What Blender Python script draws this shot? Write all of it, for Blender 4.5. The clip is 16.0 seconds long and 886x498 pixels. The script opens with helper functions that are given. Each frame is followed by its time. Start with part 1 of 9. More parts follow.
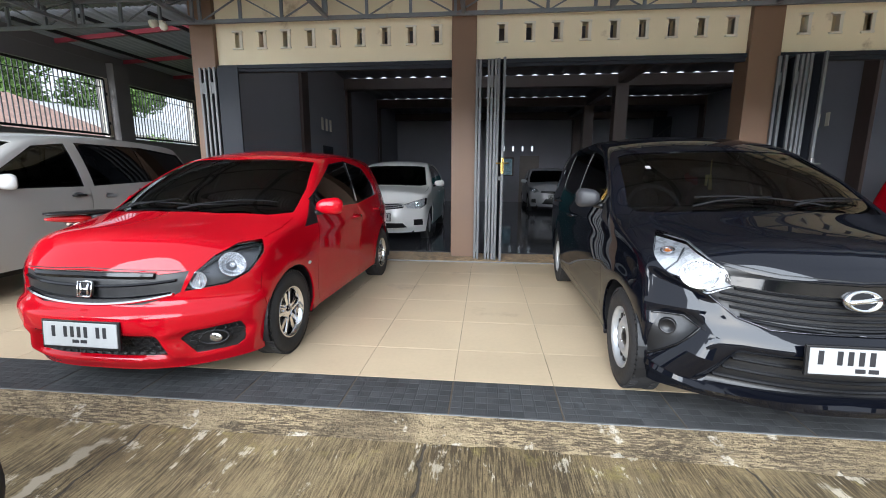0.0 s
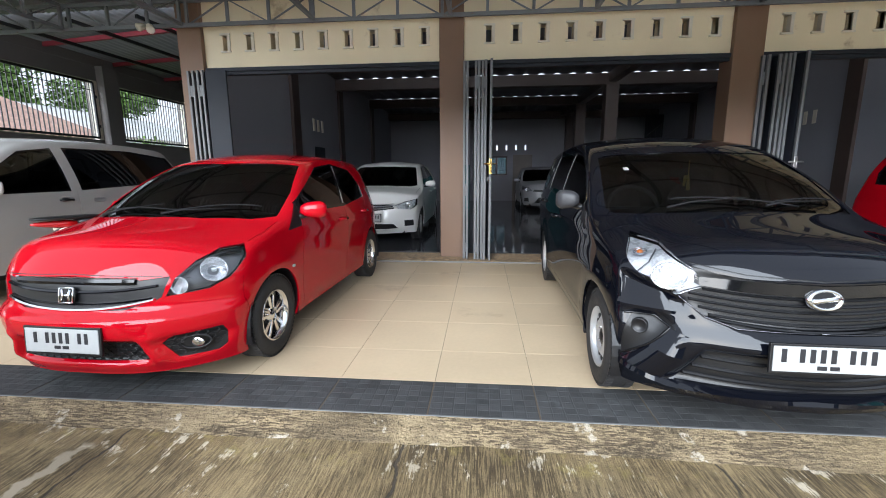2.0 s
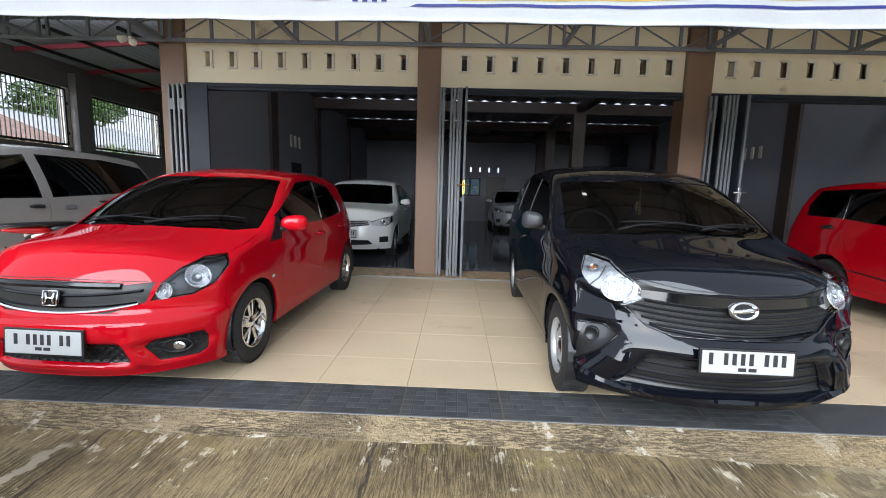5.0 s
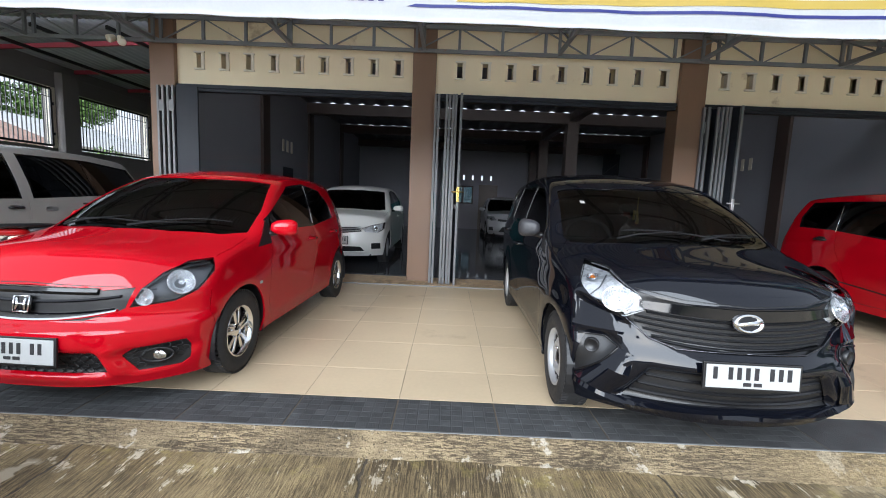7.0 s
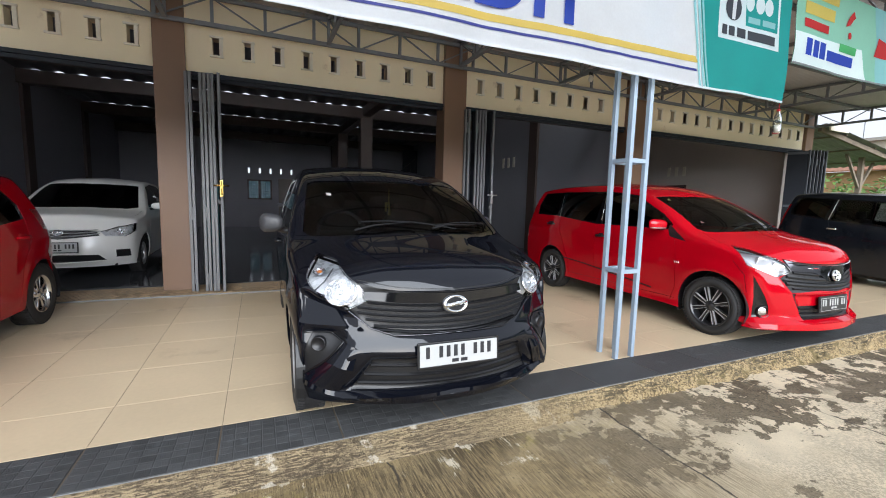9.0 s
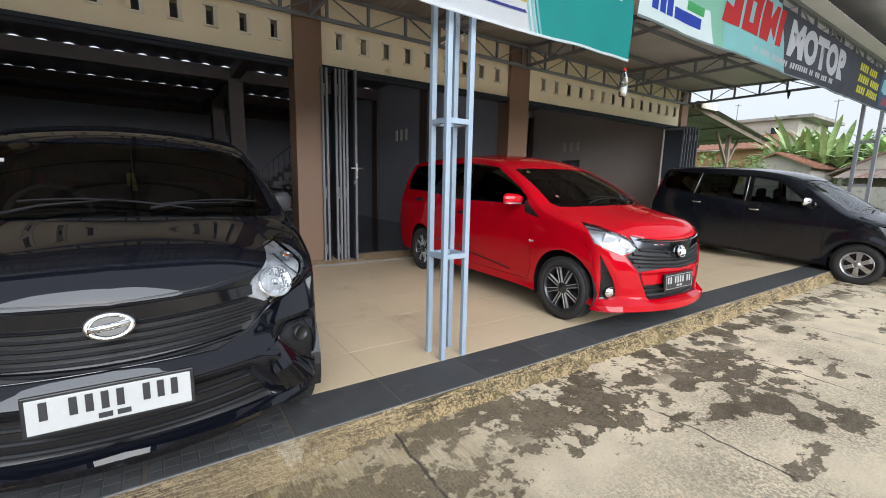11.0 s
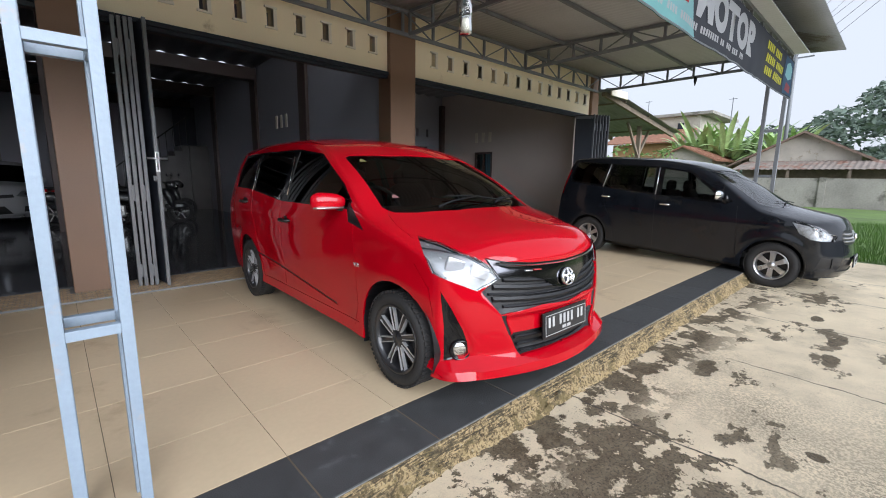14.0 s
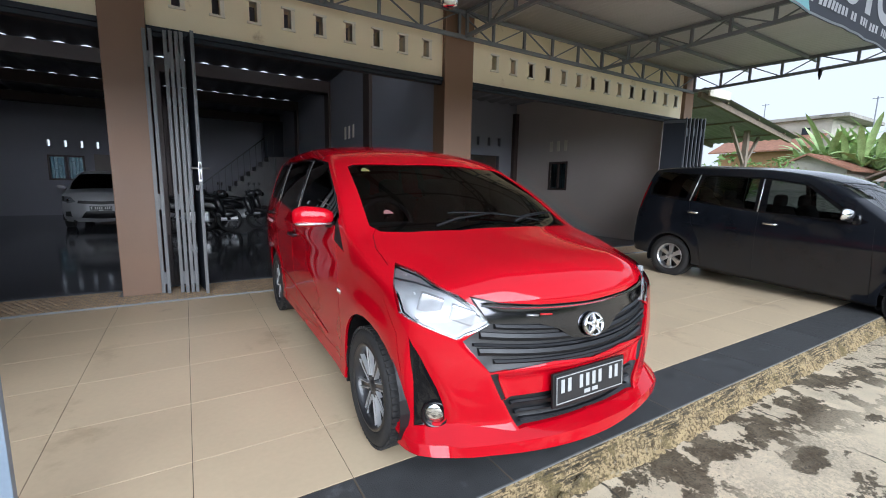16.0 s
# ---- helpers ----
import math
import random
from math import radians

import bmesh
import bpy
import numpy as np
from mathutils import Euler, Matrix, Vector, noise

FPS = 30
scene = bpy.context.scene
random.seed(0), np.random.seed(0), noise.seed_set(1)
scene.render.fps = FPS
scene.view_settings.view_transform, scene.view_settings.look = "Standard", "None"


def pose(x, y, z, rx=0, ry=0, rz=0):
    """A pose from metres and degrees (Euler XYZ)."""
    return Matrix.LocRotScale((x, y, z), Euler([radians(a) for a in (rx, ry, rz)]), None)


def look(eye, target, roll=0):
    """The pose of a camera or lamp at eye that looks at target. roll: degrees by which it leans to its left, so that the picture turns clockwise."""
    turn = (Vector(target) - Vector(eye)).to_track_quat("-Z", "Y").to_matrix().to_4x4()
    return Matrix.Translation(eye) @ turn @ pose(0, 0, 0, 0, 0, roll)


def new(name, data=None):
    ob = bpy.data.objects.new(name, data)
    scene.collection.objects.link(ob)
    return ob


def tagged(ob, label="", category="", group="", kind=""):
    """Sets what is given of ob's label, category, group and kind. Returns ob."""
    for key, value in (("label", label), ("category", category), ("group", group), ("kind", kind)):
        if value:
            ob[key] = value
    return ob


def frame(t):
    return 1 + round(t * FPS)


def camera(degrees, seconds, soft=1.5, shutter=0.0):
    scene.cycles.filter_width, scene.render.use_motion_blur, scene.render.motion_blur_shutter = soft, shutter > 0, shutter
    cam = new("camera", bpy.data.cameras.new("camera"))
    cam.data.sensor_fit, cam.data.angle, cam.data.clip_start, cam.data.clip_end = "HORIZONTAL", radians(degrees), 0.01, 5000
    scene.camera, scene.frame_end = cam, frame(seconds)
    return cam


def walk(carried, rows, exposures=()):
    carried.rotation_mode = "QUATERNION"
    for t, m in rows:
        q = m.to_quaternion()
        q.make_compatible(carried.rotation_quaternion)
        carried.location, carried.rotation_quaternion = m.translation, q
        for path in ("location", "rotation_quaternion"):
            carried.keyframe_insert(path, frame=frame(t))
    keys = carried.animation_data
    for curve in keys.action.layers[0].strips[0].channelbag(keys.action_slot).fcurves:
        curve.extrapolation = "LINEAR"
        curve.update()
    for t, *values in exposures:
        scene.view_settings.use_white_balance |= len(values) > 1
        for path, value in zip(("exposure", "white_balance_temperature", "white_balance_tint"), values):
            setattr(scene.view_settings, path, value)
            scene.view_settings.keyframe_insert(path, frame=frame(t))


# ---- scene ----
cam = camera(93.0, 16.0, soft=1.0)
PATH = [
    (0, (0.514, 0.314, 1.244), (0.318, 2.274, 0.895), 0.2),
    (0.5, (0.619, 0.291, 1.27), (0.398, 2.248, 0.922), -0.0),
    (1, (0.63, 0.291, 1.267), (0.412, 2.248, 0.914), -0.2),
    (1.5, (0.629, 0.295, 1.272), (0.427, 2.253, 0.918), -0.3),
    (2, (0.622, 0.293, 1.273), (0.441, 2.253, 0.919), -0.3),
    (2.5, (0.61, 0.291, 1.268), (0.441, 2.253, 0.919), -0.0),
    (3, (0.618, 0.278, 1.275), (0.465, 2.243, 0.932), 0.3),
    (3.5, (0.674, 0.244, 1.273), (0.539, 2.212, 0.941), 0.5),
    (4, (0.639, 0.137, 1.274), (0.536, 2.11, 0.965), 0.9),
    (4.5, (0.634, 0.062, 1.275), (0.562, 2.041, 0.992), 1.3),
    (7, (0.604, 0.157, 1.26), (0.589, 2.145, 1.034), 2.4),
    (7.5, (0.607, 0.156, 1.258), (0.654, 2.143, 1.04), 2.1),
    (8, (0.623, 0.133, 1.258), (0.815, 2.112, 1.043), 1.8),
    (8.5, (0.812, 0.18, 1.255), (1.277, 2.112, 1.037), 1.5),
    (9, (1.146, 0.204, 1.259), (1.951, 2.022, 1.039), 1.5),
    (9.5, (1.412, 0.225, 1.238), (2.419, 1.935, 0.988), 1.5),
    (9.7, (1.539, 0.251, 1.236), (2.578, 1.939, 0.975), 1.5),
    (11.8, (2.673, 0.53, 1.245), (3.835, 2.121, 0.901), 1.3),
    (12, (2.776, 0.571, 1.241), (3.967, 2.14, 0.898), 1.3),
    (12.5, (3.082, 0.685, 1.269), (4.349, 2.197, 0.94), 1.1),
    (13, (3.33, 0.881, 1.245), (4.644, 2.353, 0.918), 1.0),
    (13.5, (3.583, 0.996, 1.24), (4.919, 2.446, 0.91), 1.0),
    (14, (3.89, 0.982, 1.25), (5.228, 2.429, 0.912), 0.8),
    (14.5, (4.07, 1.027, 1.247), (5.397, 2.484, 0.904), 1.1),
    (15, (4.315, 1.153, 1.257), (5.606, 2.64, 0.912), 1.3),
    (15.5, (4.485, 1.118, 1.268), (5.689, 2.68, 0.936), 1.4),
    (16, (4.591, 1.09, 1.27), (5.622, 2.778, 0.972), 1.2),
]
EXPOSURES = [(0, 1.57, 5850, 9), (3.5, 1.57, 5850, 9), (4.5, 1.42, 5850, 9), (7.0, 1.46, 5850, 9), (8.5, 1.44, 5950, 11), (9.5, 1.13, 6100, 10), (12.0, 1.10, 6050, 11), (14.5, 1.04, 5900, 12), (16.0, 1.23, 5650, 10)]
walk(cam, [(t, look(eye, target, roll)) for t, eye, target, roll in PATH], EXPOSURES)

# ---- light: an overcast sky and a soft, veiled sun ----
world = bpy.data.worlds.new("overcast_sky")
scene.world = world
world.use_nodes = True
wn, wl = world.node_tree.nodes, world.node_tree.links
wn.clear()
sky = wn.new("ShaderNodeTexSky")
sky.sky_type = "NISHITA"
sky.sun_disc = False
sky.sun_elevation = radians(16)
sky.sun_rotation = radians(195)
sky.air_density, sky.dust_density, sky.ozone_density = 1.0, 6.0, 1.0
cloud = wn.new("ShaderNodeMix")
cloud.data_type = "RGBA"
cloud.inputs[0].default_value = 0.72
cloud.inputs[7].default_value = (9.6, 9.9, 10.4, 1)
wl.new(sky.outputs[0], cloud.inputs[6])
back = wn.new("ShaderNodeBackground")
back.inputs[1].default_value = 0.056
wl.new(cloud.outputs[2], back.inputs[0])
wout = wn.new("ShaderNodeOutputWorld")
wl.new(back.outputs[0], wout.inputs[0])

sun = new("sun", bpy.data.lights.new("sun", "SUN"))
sun.data.energy, sun.data.angle, sun.data.color = 2.9, radians(65), (0.94, 0.975, 1.0)
sun.matrix_world = look((-6, -24, 7.1), (0, 0, 0))

# ---- materials ----
def mat(name, color, rough=0.5, metal=0.0, vary=0.12, scale=3.0, grain=60.0, bump=0.0, bump_scale=None, coat=0.0,
        stain=None, stain_amount=0.0, stain_scale=1.5, per_piece=0.0, spec=0.5, coat_rough=0.03, per_island=0.0):
    """A procedural surface: base colour varied at two scales, roughness varied with it, a fine relief, stains of their own colour."""
    m = bpy.data.materials.new(name)
    m.use_nodes = True
    n, l = m.node_tree.nodes, m.node_tree.links
    p = n["Principled BSDF"]
    p.inputs["Metallic"].default_value = metal
    p.inputs["Specular IOR Level"].default_value = spec
    p.inputs["Coat Weight"].default_value = coat
    p.inputs["Coat Roughness"].default_value = coat_rough
    co = n.new("ShaderNodeTexCoord")
    geo = n.new("ShaderNodeNewGeometry")
    big, fine = n.new("ShaderNodeTexNoise"), n.new("ShaderNodeTexNoise")
    big.inputs["Scale"].default_value, big.inputs["Detail"].default_value = scale, 5
    fine.inputs["Scale"].default_value, fine.inputs["Detail"].default_value = grain, 3
    l.new(geo.outputs["Position"], big.inputs["Vector"])
    l.new(geo.outputs["Position"], fine.inputs["Vector"])
    add = n.new("ShaderNodeMath")
    add.operation = "MULTIPLY_ADD"
    add.inputs[1].default_value = 0.45
    l.new(fine.outputs[0], add.inputs[0])
    l.new(big.outputs[0], add.inputs[2])
    ramp = n.new("ShaderNodeMapRange")
    ramp.inputs[1].default_value, ramp.inputs[2].default_value = 0.45, 1.0
    ramp.inputs[3].default_value, ramp.inputs[4].default_value = 1 - vary, 1 + vary
    l.new(add.outputs[0], ramp.inputs[0])
    value = ramp.outputs[0]
    if per_piece:
        info = n.new("ShaderNodeObjectInfo")
        each = n.new("ShaderNodeMapRange")
        each.inputs[3].default_value, each.inputs[4].default_value = 1 - per_piece, 1 + per_piece
        l.new(info.outputs["Random"], each.inputs[0])
        times = n.new("ShaderNodeMath")
        times.operation = "MULTIPLY"
        l.new(value, times.inputs[0])
        l.new(each.outputs[0], times.inputs[1])
        value = times.outputs[0]
    if per_island:
        isle = n.new("ShaderNodeMapRange")
        isle.inputs[3].default_value, isle.inputs[4].default_value = 1 - per_island, 1 + per_island
        l.new(geo.outputs["Random Per Island"], isle.inputs[0])
        both_ = n.new("ShaderNodeMath")
        both_.operation = "MULTIPLY"
        l.new(value, both_.inputs[0])
        l.new(isle.outputs[0], both_.inputs[1])
        value = both_.outputs[0]
    tint = n.new("ShaderNodeVectorMath")
    tint.operation = "SCALE"
    tint.inputs[0].default_value = color[:3]
    l.new(value, tint.inputs["Scale"])
    colour = tint.outputs[0]
    if stain:
        blot = n.new("ShaderNodeTexNoise")
        blot.inputs["Scale"].default_value, blot.inputs["Detail"].default_value, blot.inputs["Roughness"].default_value = stain_scale, 8, 0.65
        l.new(geo.outputs["Position"], blot.inputs["Vector"])
        edge = n.new("ShaderNodeMapRange")
        edge.interpolation_type = "SMOOTHSTEP"
        edge.inputs[1].default_value, edge.inputs[2].default_value = 0.62 - 0.3 * stain_amount, 0.74 - 0.3 * stain_amount
        l.new(blot.outputs[0], edge.inputs[0])
        mix = n.new("ShaderNodeMix")
        mix.data_type = "RGBA"
        mix.inputs[7].default_value = (*stain[:3], 1)
        l.new(edge.outputs[0], mix.inputs[0])
        l.new(colour, mix.inputs[6])
        colour = mix.outputs[2]
    l.new(colour, p.inputs["Base Color"])
    ro = n.new("ShaderNodeMapRange")
    ro.inputs[3].default_value, ro.inputs[4].default_value = max(rough - 0.25 * rough, 0.0), min(rough + 0.25 * rough, 1.0)
    l.new(big.outputs[0], ro.inputs[0])
    l.new(ro.outputs[0], p.inputs["Roughness"])
    if bump:
        relief = n.new("ShaderNodeTexNoise")
        relief.inputs["Scale"].default_value, relief.inputs["Detail"].default_value = bump_scale or grain, 4
        l.new(geo.outputs["Position"], relief.inputs["Vector"])
        b = n.new("ShaderNodeBump")
        b.inputs["Strength"].default_value, b.inputs["Distance"].default_value = min(1.0, bump), 0.01
        l.new(relief.outputs[0], b.inputs["Height"])
        l.new(b.outputs[0], p.inputs["Normal"])
    return m


def glass(name, tint, gloss_rough=0.01, ior=1.5):
    """A thin pane: what passes takes its tint, the rest is mirrored by Fresnel."""
    m = bpy.data.materials.new(name)
    m.use_nodes = True
    n, l = m.node_tree.nodes, m.node_tree.links
    n.clear()
    out, mix = n.new("ShaderNodeOutputMaterial"), n.new("ShaderNodeMixShader")
    clear, shine, fre = n.new("ShaderNodeBsdfTransparent"), n.new("ShaderNodeBsdfGlossy"), n.new("ShaderNodeFresnel")
    clear.inputs[0].default_value = (*tint, 1)
    shine.inputs["Roughness"].default_value = gloss_rough
    fre.inputs[0].default_value = ior
    l.new(fre.outputs[0], mix.inputs[0])
    l.new(clear.outputs[0], mix.inputs[1])
    l.new(shine.outputs[0], mix.inputs[2])
    l.new(mix.outputs[0], out.inputs[0])
    return m


M_cream = mat("cream_wall_paint", (0.91, 0.79, 0.565), 0.7, vary=0.05, scale=1.2, grain=90, bump=0.12, stain=(0.55, 0.42, 0.26), stain_amount=0.05)
M_brown = mat("brown_pillar_paint", (0.225, 0.135, 0.085), 0.5, vary=0.07, scale=1.5, grain=120, bump=0.1)
M_trim_white = mat("white_vent_paint", (0.78, 0.72, 0.60), 0.55, vary=0.06, bump=0.1)
# grey deepened and blued: the hall's shadow tone is part of this colour
M_wall_in = mat("shade_toned_inner_wall", (0.285, 0.285, 0.315), 0.75, vary=0.06, scale=0.8, grain=80, bump=0.1)
M_wall_side = mat("taupe_side_wall", (0.60, 0.53, 0.48), 0.6, vary=0.06, scale=0.6, grain=70, bump=0.1)
M_darkbrown = mat("dark_brown_beam", (0.075, 0.052, 0.045), 0.5, vary=0.1)
M_carport = mat("grey_carport_concrete", (0.17, 0.155, 0.15), 0.75, vary=0.1, scale=1.4, bump=0.2)
M_doorgrey = mat("grey_steel_slat", (0.175, 0.18, 0.19), 0.42, metal=0.0, vary=0.08, scale=5, bump=0.05)
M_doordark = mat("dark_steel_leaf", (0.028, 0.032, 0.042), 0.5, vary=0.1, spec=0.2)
M_truss = mat("grey_painted_steel", (0.19, 0.2, 0.215), 0.5, vary=0.15, scale=4, stain=(0.2, 0.13, 0.09), stain_amount=0.08, stain_scale=6)
M_post = mat("pale_blue_grey_steel_paint", (0.25, 0.31, 0.38), 0.42, vary=0.1, scale=6, bump=0.1, stain=(0.3, 0.3, 0.31), stain_amount=0.12, stain_scale=9)
M_roof = mat("zinc_roof_sheet", (0.55, 0.55, 0.55), 0.5, metal=0.1, vary=0.12, scale=0.9, bump=0.1)
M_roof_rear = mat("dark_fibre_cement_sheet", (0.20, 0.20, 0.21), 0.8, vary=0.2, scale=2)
M_tile = mat("beige_floor_tile", (0.60, 0.475, 0.315), 0.36, vary=0.07, scale=1.6, grain=35, stain=(0.47, 0.36, 0.23), stain_amount=0.13, stain_scale=1.4, per_piece=0.035, spec=0.3)
M_grout = mat("dark_grout", (0.13, 0.10, 0.07), 0.9, vary=0.2)
M_darktile = mat("charcoal_paving_tile", (0.064, 0.065, 0.066), 0.62, vary=0.22, scale=9, grain=170, bump=0.35, per_piece=0.10, per_island=0.22, stain=(0.10, 0.105, 0.11), stain_amount=0.12, stain_scale=5, spec=0.3)
M_darkgrout = mat("grey_grout", (0.22, 0.225, 0.23), 0.9, vary=0.2)
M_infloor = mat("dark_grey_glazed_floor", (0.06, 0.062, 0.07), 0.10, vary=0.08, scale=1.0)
M_pebble = mat("tan_pebble_tile", (0.38, 0.27, 0.16), 0.5, vary=0.3, scale=9, grain=40, bump=0.4, per_piece=0.35)
M_black = mat("black_plastic", (0.009, 0.009, 0.010), 0.38, vary=0.15, bump=0.05)
M_gloss_black = mat("gloss_black_trim", (0.005, 0.005, 0.006), 0.08, spec=0.5, coat=0.0, vary=0.1)
M_rubber = mat("tyre_rubber", (0.022, 0.021, 0.021), 0.75, vary=0.25, scale=20, bump=0.2)
M_chrome = mat("chrome", (0.82, 0.83, 0.84), 0.1, metal=1.0, vary=0.03)
M_alloy = mat("silver_alloy", (0.58, 0.58, 0.59), 0.3, metal=0.9, vary=0.06)
M_steel_rim = mat("silver_painted_rim", (0.5, 0.51, 0.52), 0.4, metal=0.5, vary=0.06)
M_rimblack = mat("black_rim_paint", (0.02, 0.02, 0.022), 0.3, coat=0.4)
M_white_plate = mat("white_plate", (0.40, 0.405, 0.40), 0.4, vary=0.06)
M_ink = mat("black_ink", (0.015, 0.015, 0.018), 0.5)
M_grass = mat("grass_blades", (0.13, 0.25, 0.04), 0.6, vary=0.4, scale=6)


def cloth_print(name, c):
    """Thin printed sheeting: half of the daylight that falls on it comes out on its other side."""
    m = mat(name, c, 0.5, vary=0.05, scale=3)
    n, l = m.node_tree.nodes, m.node_tree.links
    p = n["Principled BSDF"]
    through_, mix = n.new("ShaderNodeBsdfTranslucent"), n.new("ShaderNodeMixShader")
    l.new(p.inputs["Base Color"].links[0].from_socket, through_.inputs[0])
    mix.inputs[0].default_value = 0.65
    out = n["Material Output"]
    l.new(p.outputs[0], mix.inputs[1])
    l.new(through_.outputs[0], mix.inputs[2])
    l.new(mix.outputs[0], out.inputs[0])
    return m

# ---- mesh helpers ----
def keep_shell_normals(me):
    """Shades a piece cut from a larger sheet by the sheet's own normals; its turned-in rim stays flat."""
    held = me.attributes.get("sheet_normal")
    if held is None:
        return
    rows_ = np.zeros(len(me.vertices) * 3, dtype=np.float32)
    held.data.foreach_get("vector", rows_)
    rows_ = rows_.reshape(-1, 3)
    loops_ = []
    for p in me.polygons:
        ns = [rows_[v] for v in p.vertices]
        if any(abs(n).sum() < 0.1 for n in ns):
            ns = [tuple(p.normal)] * len(ns)
        loops_ += [tuple(float(c) for c in n) for n in ns]
    me.normals_split_custom_set(loops_)
    me.attributes.remove(me.attributes["sheet_normal"])


def mesh_ob(name, bm, material, parent=None, label="", smooth=False):
    me = bpy.data.meshes.new(name)
    bm.normal_update()
    bm.to_mesh(me)
    bm.free()
    if material:
        me.materials.append(material)
    keep_shell_normals(me)
    if smooth:
        for p in me.polygons:
            p.use_smooth = True
    ob = new(name, me)
    if parent:
        ob.parent = parent
    if label:
        ob["label"] = label
    return ob


def part(name, bm, material, parent, label="", smooth=False):
    return mesh_ob(name, bm, material, parent, label, smooth)


def thing(name, label, category, group="", m=None, kind=""):
    ob = new(name)
    ob.empty_display_size = 0.2
    if m is not None:
        ob.matrix_world = m
    return tagged(ob, label, category, group, kind)


def add_box(bm, a, b, bevel=0.0, m=None):
    """A box between two corners, its edges bevelled."""
    a, b = Vector(a), Vector(b)
    r = bmesh.ops.create_cube(bm, size=1.0)
    size, mid = b - a, (a + b) / 2
    bmesh.ops.scale(bm, vec=size, verts=r["verts"])
    bmesh.ops.translate(bm, vec=mid, verts=r["verts"])
    verts = r["verts"]
    if bevel:
        edges = list({e for v in verts for e in v.link_edges})
        out = bmesh.ops.bevel(bm, geom=edges, offset=bevel, segments=2, affect="EDGES", profile=0.6)
        verts = list({v for v in verts if v.is_valid} | set(out["verts"]))
    if m is not None:
        bmesh.ops.transform(bm, matrix=m, verts=verts)
    return verts


def box(a, b, bevel=0.0):
    bm = bmesh.new()
    add_box(bm, a, b, bevel)
    return bm


def add_bar(bm, p, q, w, d=None, up=(0, 0, 1), bevel=0.0):
    """A bar of section w by d from p to q."""
    p, q = Vector(p), Vector(q)
    way = (q - p).normalized()
    up = Vector(up)
    if abs(way.dot(up)) > 0.98:
        up = Vector((0, 1, 0))
    side = way.cross(up).normalized()
    top = side.cross(way).normalized()
    d = d or w
    m = Matrix((side, way, top)).transposed().to_4x4()
    m.translation = (p + q) / 2
    add_box(bm, (-w / 2, -(q - p).length / 2, -d / 2), (w / 2, (q - p).length / 2, d / 2), bevel, m)


def add_tube(bm, pts, r, n=8, caps=True, radii=None):
    """A round tube along points."""
    pts = [Vector(p) for p in pts]
    rings = []
    for i, p in enumerate(pts):
        way = (pts[min(i + 1, len(pts) - 1)] - pts[max(i - 1, 0)]).normalized()
        a = way.orthogonal().normalized() if i == 0 else (a - way * a.dot(way)).normalized()
        b = way.cross(a)
        rr = radii[i] if radii else r
        rings.append([bm.verts.new(p + rr * (math.cos(t) * a + math.sin(t) * b)) for t in [2 * math.pi * k / n for k in range(n)]])
    for s, t in zip(rings, rings[1:]):
        for k in range(n):
            f = bm.faces.new((s[k], s[(k + 1) % n], t[(k + 1) % n], t[k]))
            f.smooth = True
    if caps:
        bm.faces.new(rings[0][::-1])
        bm.faces.new(rings[-1])
    return bm


def add_lathe(bm, profile, n=32, axis="x", m=None):
    """Turns (along the axis, radius) points round an axis."""
    rings = []
    for h, r in profile:
        ring = []
        for k in range(n):
            t = 2 * math.pi * k / n
            c, s = r * math.cos(t), r * math.sin(t)
            v = Vector((h, c, s)) if axis == "x" else Vector((s, h, c)) if axis == "y" else Vector((c, s, h))
            ring.append(bm.verts.new(m @ v if m is not None else v))
        rings.append(ring)
    for s, t in zip(rings, rings[1:]):
        for k in range(n):
            f = bm.faces.new((s[k], s[(k + 1) % n], t[(k + 1) % n], t[k]))
            f.smooth = True
    return rings


def add_plate(bm, outline, y0, y1, m=None):
    """A flat piece from an outline of (x, z), from y0 to y1 thick."""
    a = [bm.verts.new((x, y0, z)) for x, z in outline]
    b = [bm.verts.new((x, y1, z)) for x, z in outline]
    bm.faces.new(a)
    bm.faces.new(b[::-1])
    for i in range(len(a)):
        j = (i + 1) % len(a)
        bm.faces.new((a[j], a[i], b[i], b[j]))
    if m is not None:
        bmesh.ops.transform(bm, matrix=m, verts=a + b)
    return a + b


